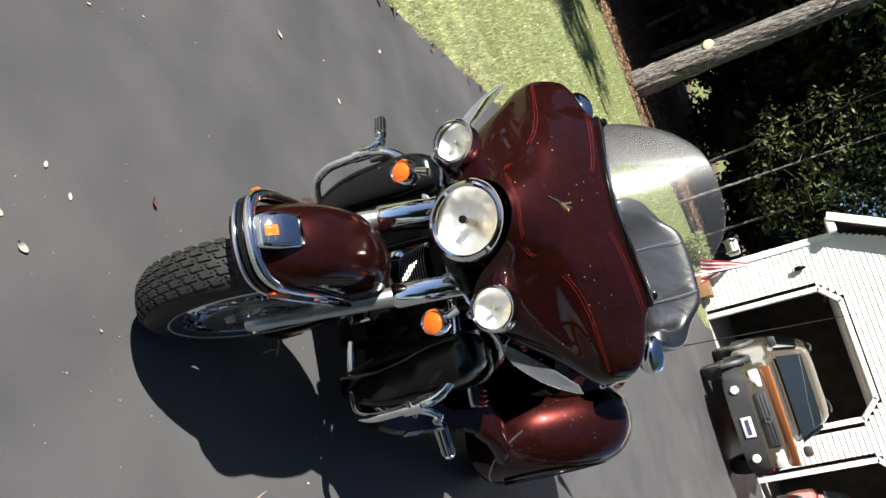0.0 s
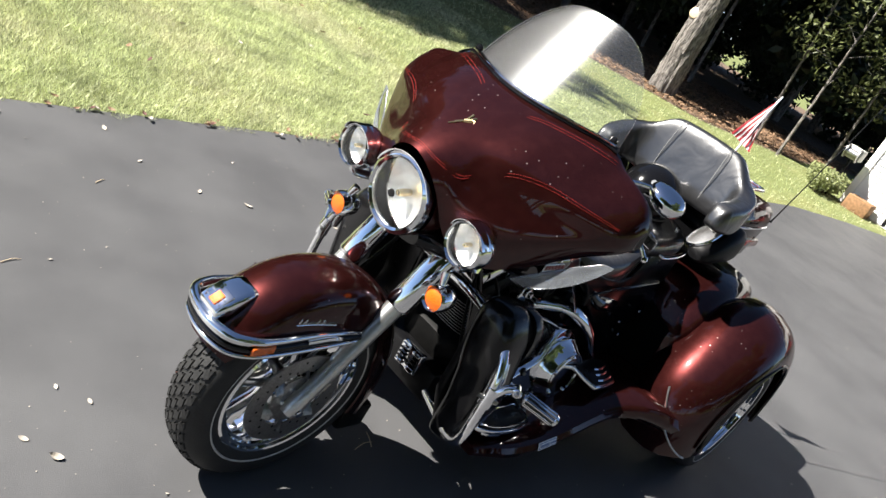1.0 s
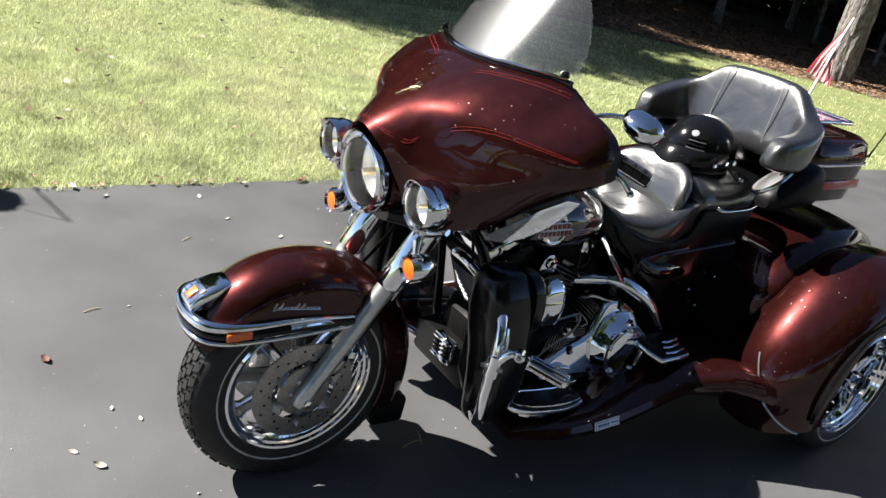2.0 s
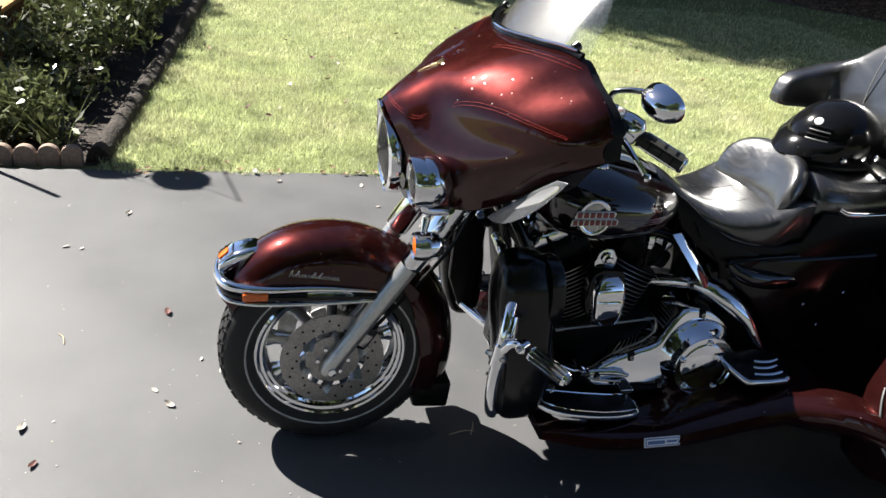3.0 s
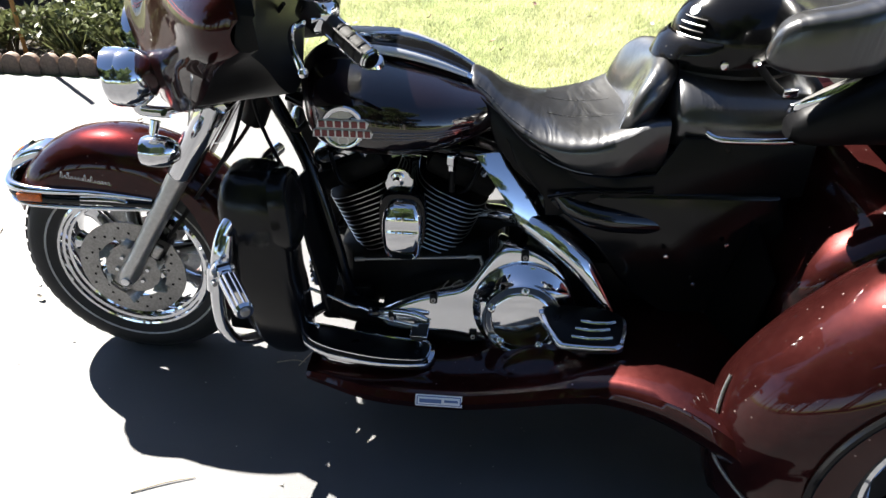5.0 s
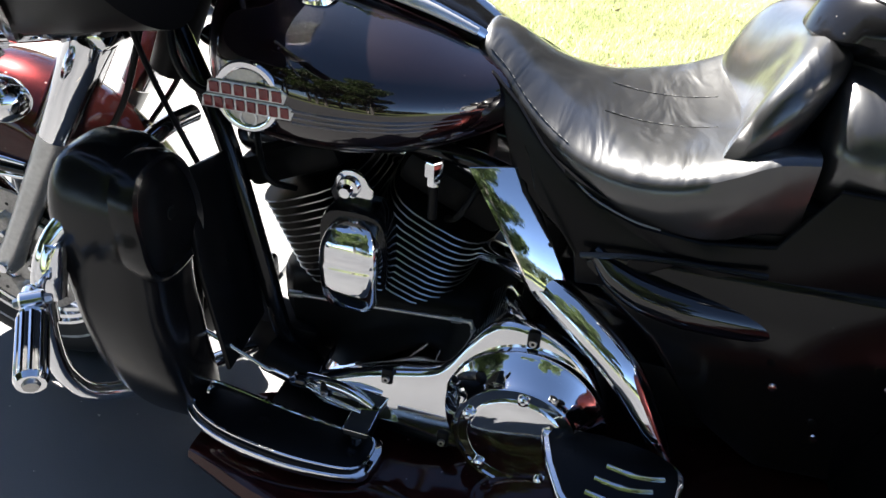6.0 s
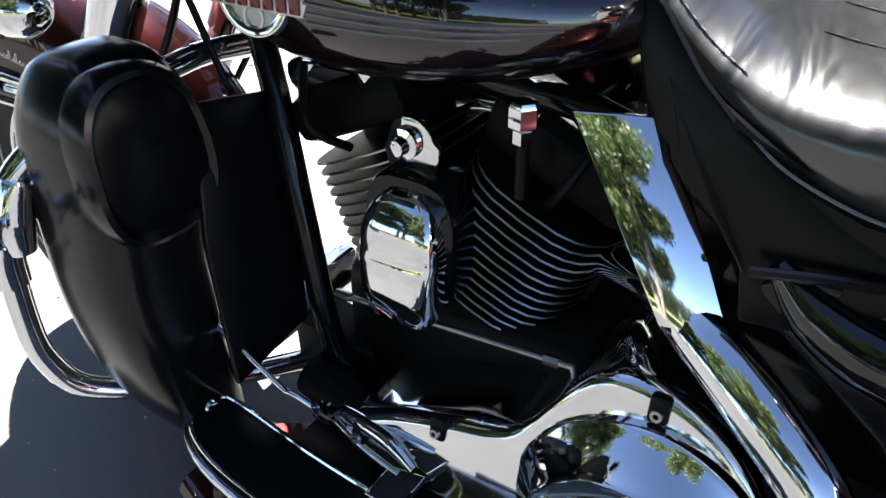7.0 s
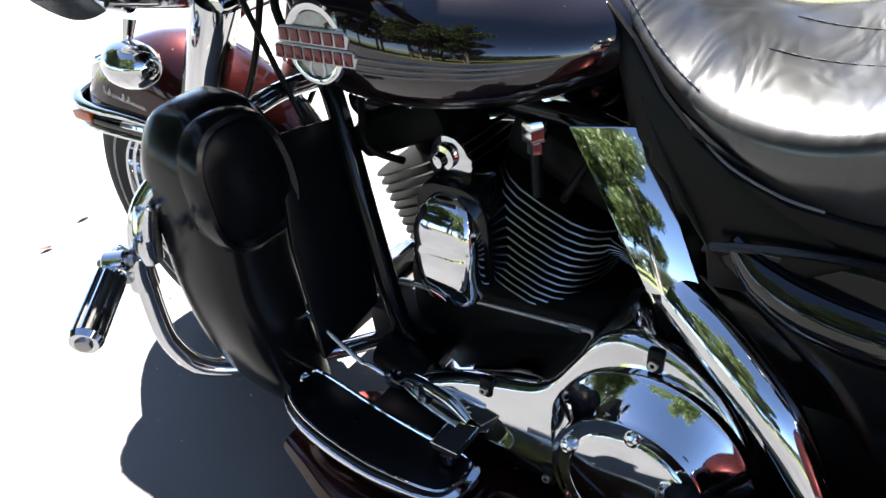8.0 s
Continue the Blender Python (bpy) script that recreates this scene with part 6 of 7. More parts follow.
# top case with rack, flag and antenna
case = part("top_case", loft([[Vector((a, b, z)) for a, b in ring2(2.155, 0, hx, hy, 32, 5)] for z, hx, hy in ((0.900, 0.22, 0.27), (0.91, 0.245, 0.30), (1.045, 0.262, 0.315), (1.065, 0.262, 0.315))]), BLACK, trike, "gloss black top case")
part("case_lid", loft([[Vector((a, b, z)) for a, b in ring2(2.155, 0, hx, hy, 32, 5)] for z, hx, hy in ((1.074, 0.266, 0.318), (1.10, 0.266, 0.318), (1.145, 0.255, 0.306), (1.165, 0.23, 0.28), (1.17, 0.1, 0.14))]), PAINT, case, "black cherry lid")
part("case_band", loft([[Vector((a, b, z)) for a, b in ring2(2.155, 0, hx, hy, 32, 5)] for z, hx, hy in ((1.062, 0.264, 0.316), (1.066, 0.270, 0.323), (1.073, 0.270, 0.323), (1.077, 0.264, 0.316))]), CHROME, case, "chrome band")
for sd in SIDES:
    part("case_lamp", box((2.20, sd * 0.312, 0.985), (0.28, 0.02, 0.04), 0.01), RED_LENS, case)
    part("rack_rail", tube([(1.98, sd * 0.20, 1.172), (2.0, sd * 0.20, 1.205), (2.15, sd * 0.21, 1.212), (2.33, sd * 0.20, 1.205), (2.36, sd * 0.12, 1.205), (2.37, 0, 1.205)], 0.008, 10), CHROME, trike, "chrome luggage rack rail")
for x in (2.08, 2.16, 2.24):
    part("rack_bar", tube([(x, -0.205, 1.209), (x, 0, 1.212), (x, 0.205, 1.209)], 0.007, 8), CHROME, trike)
part("antenna", tube([(2.34, -0.31, 1.10), (2.40, -0.315, 1.22), (2.78, -0.34, 1.98)], [0.006, 0.003, 0.0015], 8, 6), SATIN, trike, "thin black whip antenna")
part("flag_staff", tube([(2.30, 0.02, 1.20), (2.36, 0.01, 1.47), (2.392, 0.0, 1.60)], 0.005, 8), WHITE_PLASTIC, trike, "white flag staff")


def flag(top, drop, fly_top, fly_drop, rows):
    f = part("flag", tube([top, top + drop], 0.002, 6, 3), WHITE_PLASTIC, trike, "small striped flag on the staff")
    for k in range(rows):
        rings = []
        for j in range(14):
            u = j / 13
            w = 0.018 * math.sin(u * 7.0 + k * 0.25) * u
            p0, p1 = [(top + drop * s) * (1 - u) + (fly_top + fly_drop * s) * u + Vector((w, 0.3 * w, 0.03 * u * (1 - u))) for s in ((k + 0.04) / rows, (k + 0.96) / rows)]
            n = Vector((0.0008, 0.0008, 0))
            rings.append([p0 - n, p1 - n, p1 + n, p0 + n])
        part("flag_stripe", loft(rings), FLAG_RED if k % 2 == 0 else FLAG_WHITE, f)
    return f


FLAG_RED = material("flag_red", (0.20, 0.006, 0.012), 0.8)
FLAG_WHITE = material("flag_white", (0.42, 0.39, 0.39), 0.8)
flag(Vector((2.390, 0.0, 1.592)), Vector((-0.025, 0.004, -0.16)), Vector((2.365, 0.100, 1.345)), Vector((-0.02, -0.135, -0.03)), 11)

# rear fenders, trunk body, wheels
RW = Vector((2.09, 0.0, 0.315))
FENDER = [(0.34, 0.28, 0.28), (0.36, 0.35, 0.35), (0.42, 0.438, 0.440), (0.50, 0.500, 0.505), (0.57, 0.512, 0.515), (0.63, 0.511, 0.508), (0.69, 0.497, 0.484), (0.735, 0.465, 0.447), (0.765, 0.420, 0.405), (0.780, 0.375, 0.365), (0.782, 0.350, 0.345), (0.772, 0.338, 0.335)]


def fender_point(sd, y, rx, rz, q, off=0.0):
    """A place on the rear fender; q turns from the rear over the top to the front."""
    fr = max(0.0, -math.cos(q))
    pull = 1.0 - max(0.0, y - 0.66) * 1.6 * fr ** 2
    slope = 1.0 - 0.10 * math.exp(-((math.degrees(q) - 138) / 30) ** 2)
    return Vector((RW.x + (rx + off) * slope * math.cos(q) * (1.0 + 0.04 * (1 - fr)) * pull, sd * y, RW.z + (rz + off) * slope * math.sin(q)))


for sd in SIDES:
    rings = [[fender_point(sd, y, rx, rz, radians(-14 + 212 * k / 44)) for k in range(45)] for y, rx, rz in FENDER]
    inner = [[v + (Vector((RW.x, v.y, RW.z)) - v).normalized() * 0.012 for v in r] for r in rings]
    bm = loft(rings, ring_closed=False)
    bm = loft(inner, bm, ring_closed=False)
    rf = part("rear_fender", bm, PAINT, trike, "bulbous black cherry rear fender")
    arc = []
    for k in range(15):
        y = 0.560 + 0.195 * k / 14
        rx, rz = lerp_table(FENDER[3:9], y)
        arc.append(fender_point(sd, y, rx, rz, radians(165 + 33 * (k / 14) ** 0.9), 0.003))
    part("fender_piping", tube(arc, 0.0045, 8, 3), STEEL, rf, "pale piping along the fender front")
    lip = [(RW.x + 0.345 * math.cos(q), sd * 0.780, RW.z + 0.342 * math.sin(q)) for q in [radians(-12 + 204 * k / 20) for k in range(21)]]
    part("fender_lip", tube(lip, 0.009, 8, 3), BLACK, rf, "black wheel arch lip")
    wheel("rear_wheel", (RW.x, sd * 0.675, RW.z + 0.003), 0.316, 0.088, 0.225, 5, "wide rear wheel with chrome rim", tread=False)
    part("tail_lamp", lathe([(0, 0.03), (0.03, 0.026), (0.04, 0.0), (0.042, -0.02), (0, -0.02)], (2.56, sd * 0.58, 0.60), (1, 0, 0.2), 20), RED_LENS, rf, "red tail lamp")
trunk = [(1.728, 0.36, 0.40, 0.54), (1.742, 0.425, 0.36, 0.600), (1.78, 0.455, 0.35, 0.660), (1.83, 0.465, 0.33, 0.715), (1.90, 0.470, 0.32, 0.760), (2.05, 0.47, 0.30, 0.80), (2.30, 0.46, 0.30, 0.84), (2.50, 0.42, 0.33, 0.78), (2.58, 0.34, 0.40, 0.70)]
part("trunk_body", loft([[Vector((x, a, b)) for a, b in ring2(0, (zb + zt) / 2, w, (zt - zb) / 2, 40, 7)] for x, w, zb, zt in trunk]), PAINT, trike, "black cherry trunk body between the rear wheels")
part("rear_bumper", tube([(2.60, -0.72, 0.36), (2.66, -0.5, 0.36), (2.68, 0, 0.36), (2.66, 0.5, 0.36), (2.60, 0.72, 0.36)], 0.03, 12), CHROME, trike, "chrome rear bumper")

# running boards that flow into the fenders
for sd in SIDES:
    rows = [(0.60, 0.30, 0.418, 0.225, 0.018), (0.66, 0.25, 0.440, 0.225, 0.026), (0.75, 0.22, 0.470, 0.222, 0.030), (0.85, 0.20, 0.486, 0.222, 0.031), (1.00, 0.20, 0.494, 0.226, 0.032), (1.13, 0.20, 0.500, 0.250, 0.033),
            (1.26, 0.20, 0.512, 0.287, 0.035), (1.36, 0.20, 0.533, 0.315, 0.038), (1.46, 0.20, 0.585, 0.332, 0.044), (1.55, 0.22, 0.645, 0.330, 0.054), (1.62, 0.26, 0.690, 0.310, 0.066), (1.68, 0.30, 0.715, 0.285, 0.078), (1.74, 0.34, 0.725, 0.260, 0.080)]
    inner_z = [(0.60, 0.240), (1.00, 0.256), (1.13, 0.285), (1.26, 0.325), (1.36, 0.356), (1.46, 0.378), (1.56, 0.385), (1.62, 0.390), (1.68, 0.395), (1.74, 0.400)]
    table = smooth_table([(x, a, b, z, h) for x, a, b, z, h in rows])
    rings = []
    for x, a, b, z, h in table:
        zi = lerp_table(inner_z, x)[0]
        rim = z + min(h, 0.05)
        e = min(h, 0.05)
        ring = [(a, zi), (a + (b - a) * 0.3, rim + (zi - rim) * 0.62), (a + (b - a) * 0.6, rim + (zi - rim) * 0.22), (b - e * 0.9, rim), (b - e * 0.35, rim - e * 0.2), (b, rim - e * 0.8), (b - e * 0.15, rim - e * 1.5), (b - e * 0.8, rim - e * 2), ((a + b) / 2, z - h), (a, z - h)]
        rings.append([Vector((x, sd * y, zz)) for y, zz in ring])
    rb = part("running_board", loft(rings), [PAINT], trike, "black cherry running board flowing into the fender")
    part("maker_sticker", box((0.956, sd * 0.490, 0.238), (0.118, 0.004, 0.030), 0.0015, Euler((sd * radians(24), 0, radians(0))).to_matrix()), WHITE_PLASTIC, rb, "small white sticker with unreadable print")
    tilt = Euler((sd * radians(24), 0, 0)).to_matrix()
    part("sticker_border", box((0.956, sd * 0.4905, 0.2385), (0.112, 0.004, 0.024), 0.001, tilt), BLUE_PRINT, rb)
    part("sticker_field", box((0.956, sd * 0.4912, 0.2388), (0.106, 0.004, 0.019), 0.001, tilt), WHITE_PLASTIC, rb)
    part("sticker_bar", box((0.935, sd * 0.4922, 0.2388), (0.056, 0.004, 0.010), 0.0, tilt), BLUE_PRINT, rb)
    part("sticker_bar", box((0.987, sd * 0.4922, 0.2400), (0.034, 0.004, 0.006), 0.0, tilt), BLUE_PRINT, rb)
    for dx in (-0.011, 0.012):
        part("sticker_bar", box((0.987 + dx, sd * 0.4922, 0.2355), (0.008, 0.004, 0.006), 0.0, tilt), BLUE_PRINT, rb)

# engine: crankcase, two finned cylinders, covers
part("crankcase", loft([[Vector((x, a, b)) for a, b in ring2(0, z, hy, hz, 20, 5)] for x, z, hy, hz in ((0.64, 0.36, 0.08, 0.07), (0.68, 0.36, 0.13, 0.10), (0.80, 0.37, 0.154, 0.115), (1.00, 0.37, 0.154, 0.115), (1.30, 0.40, 0.14, 0.12), (1.42, 0.42, 0.11, 0.10))]), FIN, trike, "black crankcase and gearbox")
for sgn, nm in ((-1, "front_cylinder"), (1, "rear_cylinder")):
    ax = Vector((sgn * math.sin(radians(24)), 0, math.cos(radians(24))))
    sx = Vector((math.cos(radians(24)), 0, -sgn * math.sin(radians(24))))
    base = Vector((0.836, 0, 0.36))
    cyl = part(nm, tube([base + ax * 0.06, base + ax * 0.33], 0.075, 24, 3), FIN, trike, "black finned engine cylinder")
    for k in range(2, 15):
        h = 0.095 + 0.0145 * k
        cut = 1.0 if k > 4 else 0.72 + 0.07 * k
        c = base + ax * h
        outl = []
        for a, b in ring2(0, 0, 0.105 * cut, 0.150, 28, 3.2):
            outl.append(c + sx * a + Vector((0, b, 0)))
        part("fin", loft([outl, [v + ax * 0.0035 for v in outl]]), FIN, cyl)
        part("fin_edge", tube([c + ax * 0.0017 + sx * a * 1.004 + Vector((0, b * 1.004, 0)) for a, b in ring2(0, 0, 0.105 * cut, 0.150, 28, 3.2)], 0.0014, 5, 1, closed=True, straight=True), FIN_EDGE, cyl, "bright machined fin edge")
    hc = base + ax * 0.335
    rot = Matrix((sx, Vector((0, 1, 0)), ax)).transposed()
    part("cylinder_head", box(hc + ax * 0.020, (0.195, 0.26, 0.065), 0.02, rot), FIN, cyl, "black cylinder head")
    part("rocker_cover", box(hc + ax * 0.075 + sx * (sgn * -0.0), (0.175, 0.235, 0.055), 0.022, rot), CHROME, cyl, "chrome rocker cover")
    for sd in SIDES:
        part("head_bolt", tube([hc + sx * 0.05 + Vector((0, sd * 0.11, 0)) + ax * 0.04, hc + sx * 0.05 + Vector((0, sd * 0.125, 0)) + ax * 0.085], 0.014, 12, 2), CHROME, cyl)
    part("plug_lead", tube([hc + Vector((0, -0.125, -0.03)), hc + Vector((sgn * 0.03, -0.165, 0.01)), hc + Vector((sgn * 0.06, -0.13, 0.07))], 0.006, 8), SATIN, cyl)
part("intake_manifold", tube([(0.76, 0.02, 0.66), (0.836, 0.03, 0.665), (0.91, 0.02, 0.66)], 0.03, 14), CHROME, trike)
part("air_cleaner", lathe([(0, 0.07), (0.08, 0.066), (0.10, 0.04), (0.10, 0.0), (0, 0)], (0.83, 0.15, 0.64), (0, 1, 0), 32), CHROME, trike, "round chrome air cleaner")

# horn cover, a chrome shield with a domed top
hrings = []
for k in range(33):
    u = k / 32
    z = 0.488 + 0.160 * u
    dome = max(0.0, (u - 0.52) / 0.48)
    f = math.sqrt(max(0.0, 1 - dome ** 2.2))
    low = 1.0 - 0.10 * max(0.0, (0.12 - u) / 0.12) ** 2
    w = (0.047 + 0.006 * min(1.0, u / 0.5)) * max(0.10, f ** 0.8) * low
    front = -0.232 - 0.006 * math.sin(math.pi * min(u / 0.6, 1.0)) if u < 0.52 else -0.232 + 0.052 * (1 - f)
    back = -0.165
    hrings.append([Vector((0.834 + a, b, z)) for a, b in ring2(0, (front + back) / 2, w, (back - front) / 2, 32, 4.5)])
hc = part("horn_cover", loft(hrings), CHROME, trike, "chrome horn cover shaped like a shield")
part("horn_shell", loft([[Vector((0.832 + a, y, 0.575 + b)) for a, b in ring2(0, 0, 0.062 * s, 0.086 * s, 28, 3.4)] for y, s in ((-0.120, 0.9), (-0.150, 1.0), (-0.185, 1.0), (-0.192, 0.96))]), BLACK, hc, "black horn body")
plate = [(0.030 * math.cos(q) * (1.0 if math.sin(q) > 0 else 1.25), 0.030 * math.sin(q) if math.sin(q) > 0 else 0.060 * math.sin(q)) for q in [2 * math.pi * k / 28 for k in range(28)]]
part("horn_bracket", prism([(0.822 + a, -0.168, 0.690 + b) for a, b in plate], (0, 0.008, 0), 0.002), CHROME, hc)
part("horn_nut", lathe([(0, -0.026), (0.009, -0.024), (0.011, -0.012), (0.018, -0.010), (0.019, 0), (0, 0)], (0.820, -0.170, 0.692), (0, 1, 0), 24), CHROME, hc)
hb = part("head_fitting", lathe([(0, 0.046), (0.013, 0.044), (0.016, 0.038), (0.016, 0.018), (0.011, 0.014), (0.011, 0.0), (0, 0)], (0.958, -0.165, 0.722), (0, 0, 1), 6), CHROME, trike, "chrome hexagon fitting")
part("fitting_stem", tube([(0.958, -0.165, 0.66), (0.958, -0.165, 0.724)], 0.008, 10, 2), SATIN, hb)

# primary cover with derby
pc = [(0.778, 0.332), (0.800, 0.356), (0.860, 0.386), (0.930, 0.408), (0.990, 0.424), (1.020, 0.445), (1.052, 0.492), (1.080, 0.528), (1.110, 0.543), (1.155, 0.541), (1.205, 0.524), (1.250, 0.490), (1.282, 0.440), (1.292, 0.380), (1.280, 0.315), (1.245, 0.265), (1.195, 0.245), (1.130, 0.248), (1.060, 0.280), (0.960, 0.298), (0.850, 0.296), (0.795, 0.306)]
pcs = [(p.x, p.z) for p in catmull([(x, 0, z) for x, z in pc], 3, closed=True)]


def inset(pts, d):
    out = []
    n = len(pts)
    for i in range(n):
        ax, az = pts[i - 1]
        bx, bz = pts[(i + 1) % n]
        tx, tz = bx - ax, bz - az
        ln = math.hypot(tx, tz)
        out.append((pts[i][0] + d * tz / ln, pts[i][1] - d * tx / ln))
    return out


area = sum(a[0] * b[1] - b[0] * a[1] for a, b in zip(pcs, pcs[1:] + pcs[:1]))
sg = 1 if area < 0 else -1
prings = []
for y, d in ((-0.130, 0.0), (-0.242, 0.0), (-0.250, 0.0), (-0.260, 0.002), (-0.265, 0.005), (-0.2675, 0.0085), (-0.268, 0.011), (-0.268, 0.013), (-0.268, 0.016)):
    prings.append([Vector((x, y + (0.22 * (z - 0.42) if y < -0.2 else 0), z)) for x, z in inset(pcs, sg * d)])
prim = part("primary_cover", loft(prings), CHROME, trike, "polished chrome primary drive cover")
for x, z in ((0.922, 0.397), (1.155, 0.526), (0.812, 0.338), (1.03, 0.300)):
    lean = Euler((radians(-9), 0, 0)).to_matrix()
    clip = part("cover_clip", box((x, -0.267 + 0.22 * (z - 0.42), z), (0.021, 0.014, 0.032), 0.005, lean), SATIN, prim, "small black cover clip")
    part("clip_bolt", lathe([(0.003, -0.005), (0.006, -0.005), (0.0065, 0.0), (0.0065, 0.006)], (x, -0.2745 + 0.22 * (z - 0.422), z - 0.002), (0, 1, -0.22), 10), STEEL, clip)
DERBY, DERBY_AXIS = Vector((1.158, -0.276, 0.372)), Vector((0.03, 1, -0.10)).normalized()
der = part("derby_cover", lathe([(0.139, 0.05), (0.139, 0.002), (0.137, -0.002), (0.133, -0.004), (0.106, -0.043), (0.1045, -0.048), (0.102, -0.051), (0.097, -0.0505), (0.095, -0.047), (0.082, -0.046), (0.079, -0.049), (0.075, -0.050), (0.030, -0.0515), (0, -0.052)], DERBY, DERBY_AXIS, 72), CHROME, prim, "conical chrome derby cover with a flat face")
for k in range(5):
    q = radians(88 + 72 * k)
    dx, dy = 0.086 * math.cos(q), 0.086 * math.sin(q)
    part("derby_bolt", lathe([(0, -0.009), (0.004, -0.010), (0.0085, -0.008), (0.010, -0.004), (0.010, 0.004)], DERBY - DERBY_AXIS * 0.047 + Vector((dx, 0.10 * dy - 0.03 * dx, dy)), DERBY_AXIS, 14), CHROME, der)
part("timing_cover", lathe([(0, 0.06), (0.07, 0.055), (0.09, 0.03), (0.092, 0), (0, 0)], (0.86, 0.14, 0.38), (0, 1, 0), 32), CHROME, trike)
rod = part("crossover_rod", tube([(0.705, -0.177, 0.443), (0.86, -0.177, 0.456), (1.075, -0.176, 0.474)], 0.0040, 10, 3), STEEL, trike, "thin steel rod below the cylinders")
part("rod_end", tube([(0.697, -0.177, 0.442), (0.724, -0.177, 0.445)], 0.0064, 10, 2), STEEL, rod)
part("rod_end", tube([(1.004, -0.1764, 0.468), (1.022, -0.1763, 0.4695)], 0.0066, 6, 2), STEEL, rod)

# chrome side plate, exhaust shield, linkage
part("frame_side_plate", prism([(1.016, -0.185, 0.775), (1.096, -0.150, 0.772), (1.196, -0.215, 0.608), (1.138, -0.236, 0.613)], (-0.002, 0.005, 0), 0.001), CHROME, trike, "mirror-like chrome side plate")
part("seat_frame_cover", prism([(1.060, -0.110, 0.830), (1.100, -0.170, 0.800), (1.116, -0.190, 0.760), (1.158, -0.208, 0.719), (1.190, -0.216, 0.681), (1.198, -0.220, 0.632), (1.240, -0.224, 0.640), (1.330, -0.226, 0.700), (1.330, -0.222, 0.745), (1.180, -0.190, 0.790)], (0, 0.016, 0), 0.004), PLASTIC, trike, "black panel below the seat")
part("frame_backing", prism([(1.075, -0.10, 0.80), (1.36, -0.10, 0.80), (1.36, -0.12, 0.55), (1.105, -0.10, 0.55), (1.100, -0.10, 0.64)], (0, 0.012, 0), 0.003), PLASTIC, trike, "black panel behind the side plate")
part("frame_side_plate", prism([(1.022, 0.185, 0.782), (1.108, 0.190, 0.800), (1.195, 0.222, 0.612), (1.140, 0.222, 0.605)], (0, -0.006, 0), 0.002), CHROME, trike, "mirror-like chrome side plate")
part("heat_shield", tube([(1.120, -0.160, 0.600), (1.160, -0.205, 0.606), (1.230, -0.240, 0.572), (1.295, -0.264, 0.522), (1.340, -0.280, 0.464), (1.388, -0.298, 0.392)], [0.020, 0.028, 0.030, 0.029, 0.024, 0.014], 18, 6, flat=0.8), CHROME, trike, "curved chrome heat shield")
part("exhaust_pipe", tube([(1.02, -0.08, 0.56), (1.08, -0.13, 0.585), (1.14, -0.18, 0.602)], 0.022, 14), CHROME, trike)
for sd in SIDES:
    part("exhaust", tube([(0.66, sd * 0.20, 0.30), (1.0, sd * 0.24, 0.255), (1.5, sd * 0.26, 0.25), (1.9, sd * 0.27, 0.25)], 0.036, 14), SATIN, trike)
ln = part("shift_linkage", tube([(0.594, -0.302, 0.430), (0.66, -0.307, 0.405), (0.714, -0.311, 0.383), (0.728, -0.310, 0.382), (0.756, -0.301, 0.362)], 0.0042, 10), CHROME, trike, "chrome gear shift rod")
part("linkage_joint", box((0.586, -0.298, 0.426), (0.020, 0.024, 0.030), 0.007), SATIN, ln)
part("linkage_joint", box((0.764, -0.292, 0.352), (0.034, 0.024, 0.022), 0.008), BLACK_ENAMEL, ln)
part("joint_pin", lathe([(0, 0.012), (0.005, 0.011), (0.0065, 0.006), (0.0065, -0.010)], (0.757, -0.300, 0.362), (0, -0.3, 1), 12), CHROME, ln)
lv = part("shift_lever", tube([(0.772, -0.272, 0.342), (0.82, -0.280, 0.350), (0.87, -0.292, 0.354), (0.908, -0.306, 0.348)], [0.010, 0.0125, 0.0115, 0.006], 14, flat=0.8), CHROME, trike, "chrome heel and toe shift lever")
part("shift_arm", tube([(0.768, -0.282, 0.334), (0.82, -0.296, 0.330), (0.885, -0.306, 0.326)], 0.0045, 10), CHROME, lv)
padr = [(0.868, -0.350, 0.326), (0.870, -0.302, 0.328), (0.912, -0.292, 0.324), (0.911, -0.346, 0.322)]
part("shift_pad", prism(padr, (0, 0, -0.014), 0.004), RUBBER, lv, "black rubber shift pad")
part("pad_rim", tube(padr, 0.0018, 8, 1, closed=True, straight=True), CHROME, lv)
part("linkage_loop", tube([(0.905, -0.262, 0.345), (0.935, -0.270, 0.330), (0.975, -0.268, 0.322), (1.010, -0.256, 0.330), (1.018, -0.250, 0.346), (0.985, -0.254, 0.352)], 0.0035, 8, 6), CHROME, lv)
part("pad_stem", lathe([(0, -0.030), (0.010, -0.030), (0.010, -0.012), (0, -0.012)], (0.890, -0.342, 0.322), (0, 0, 1), 14), CHROME, lv)

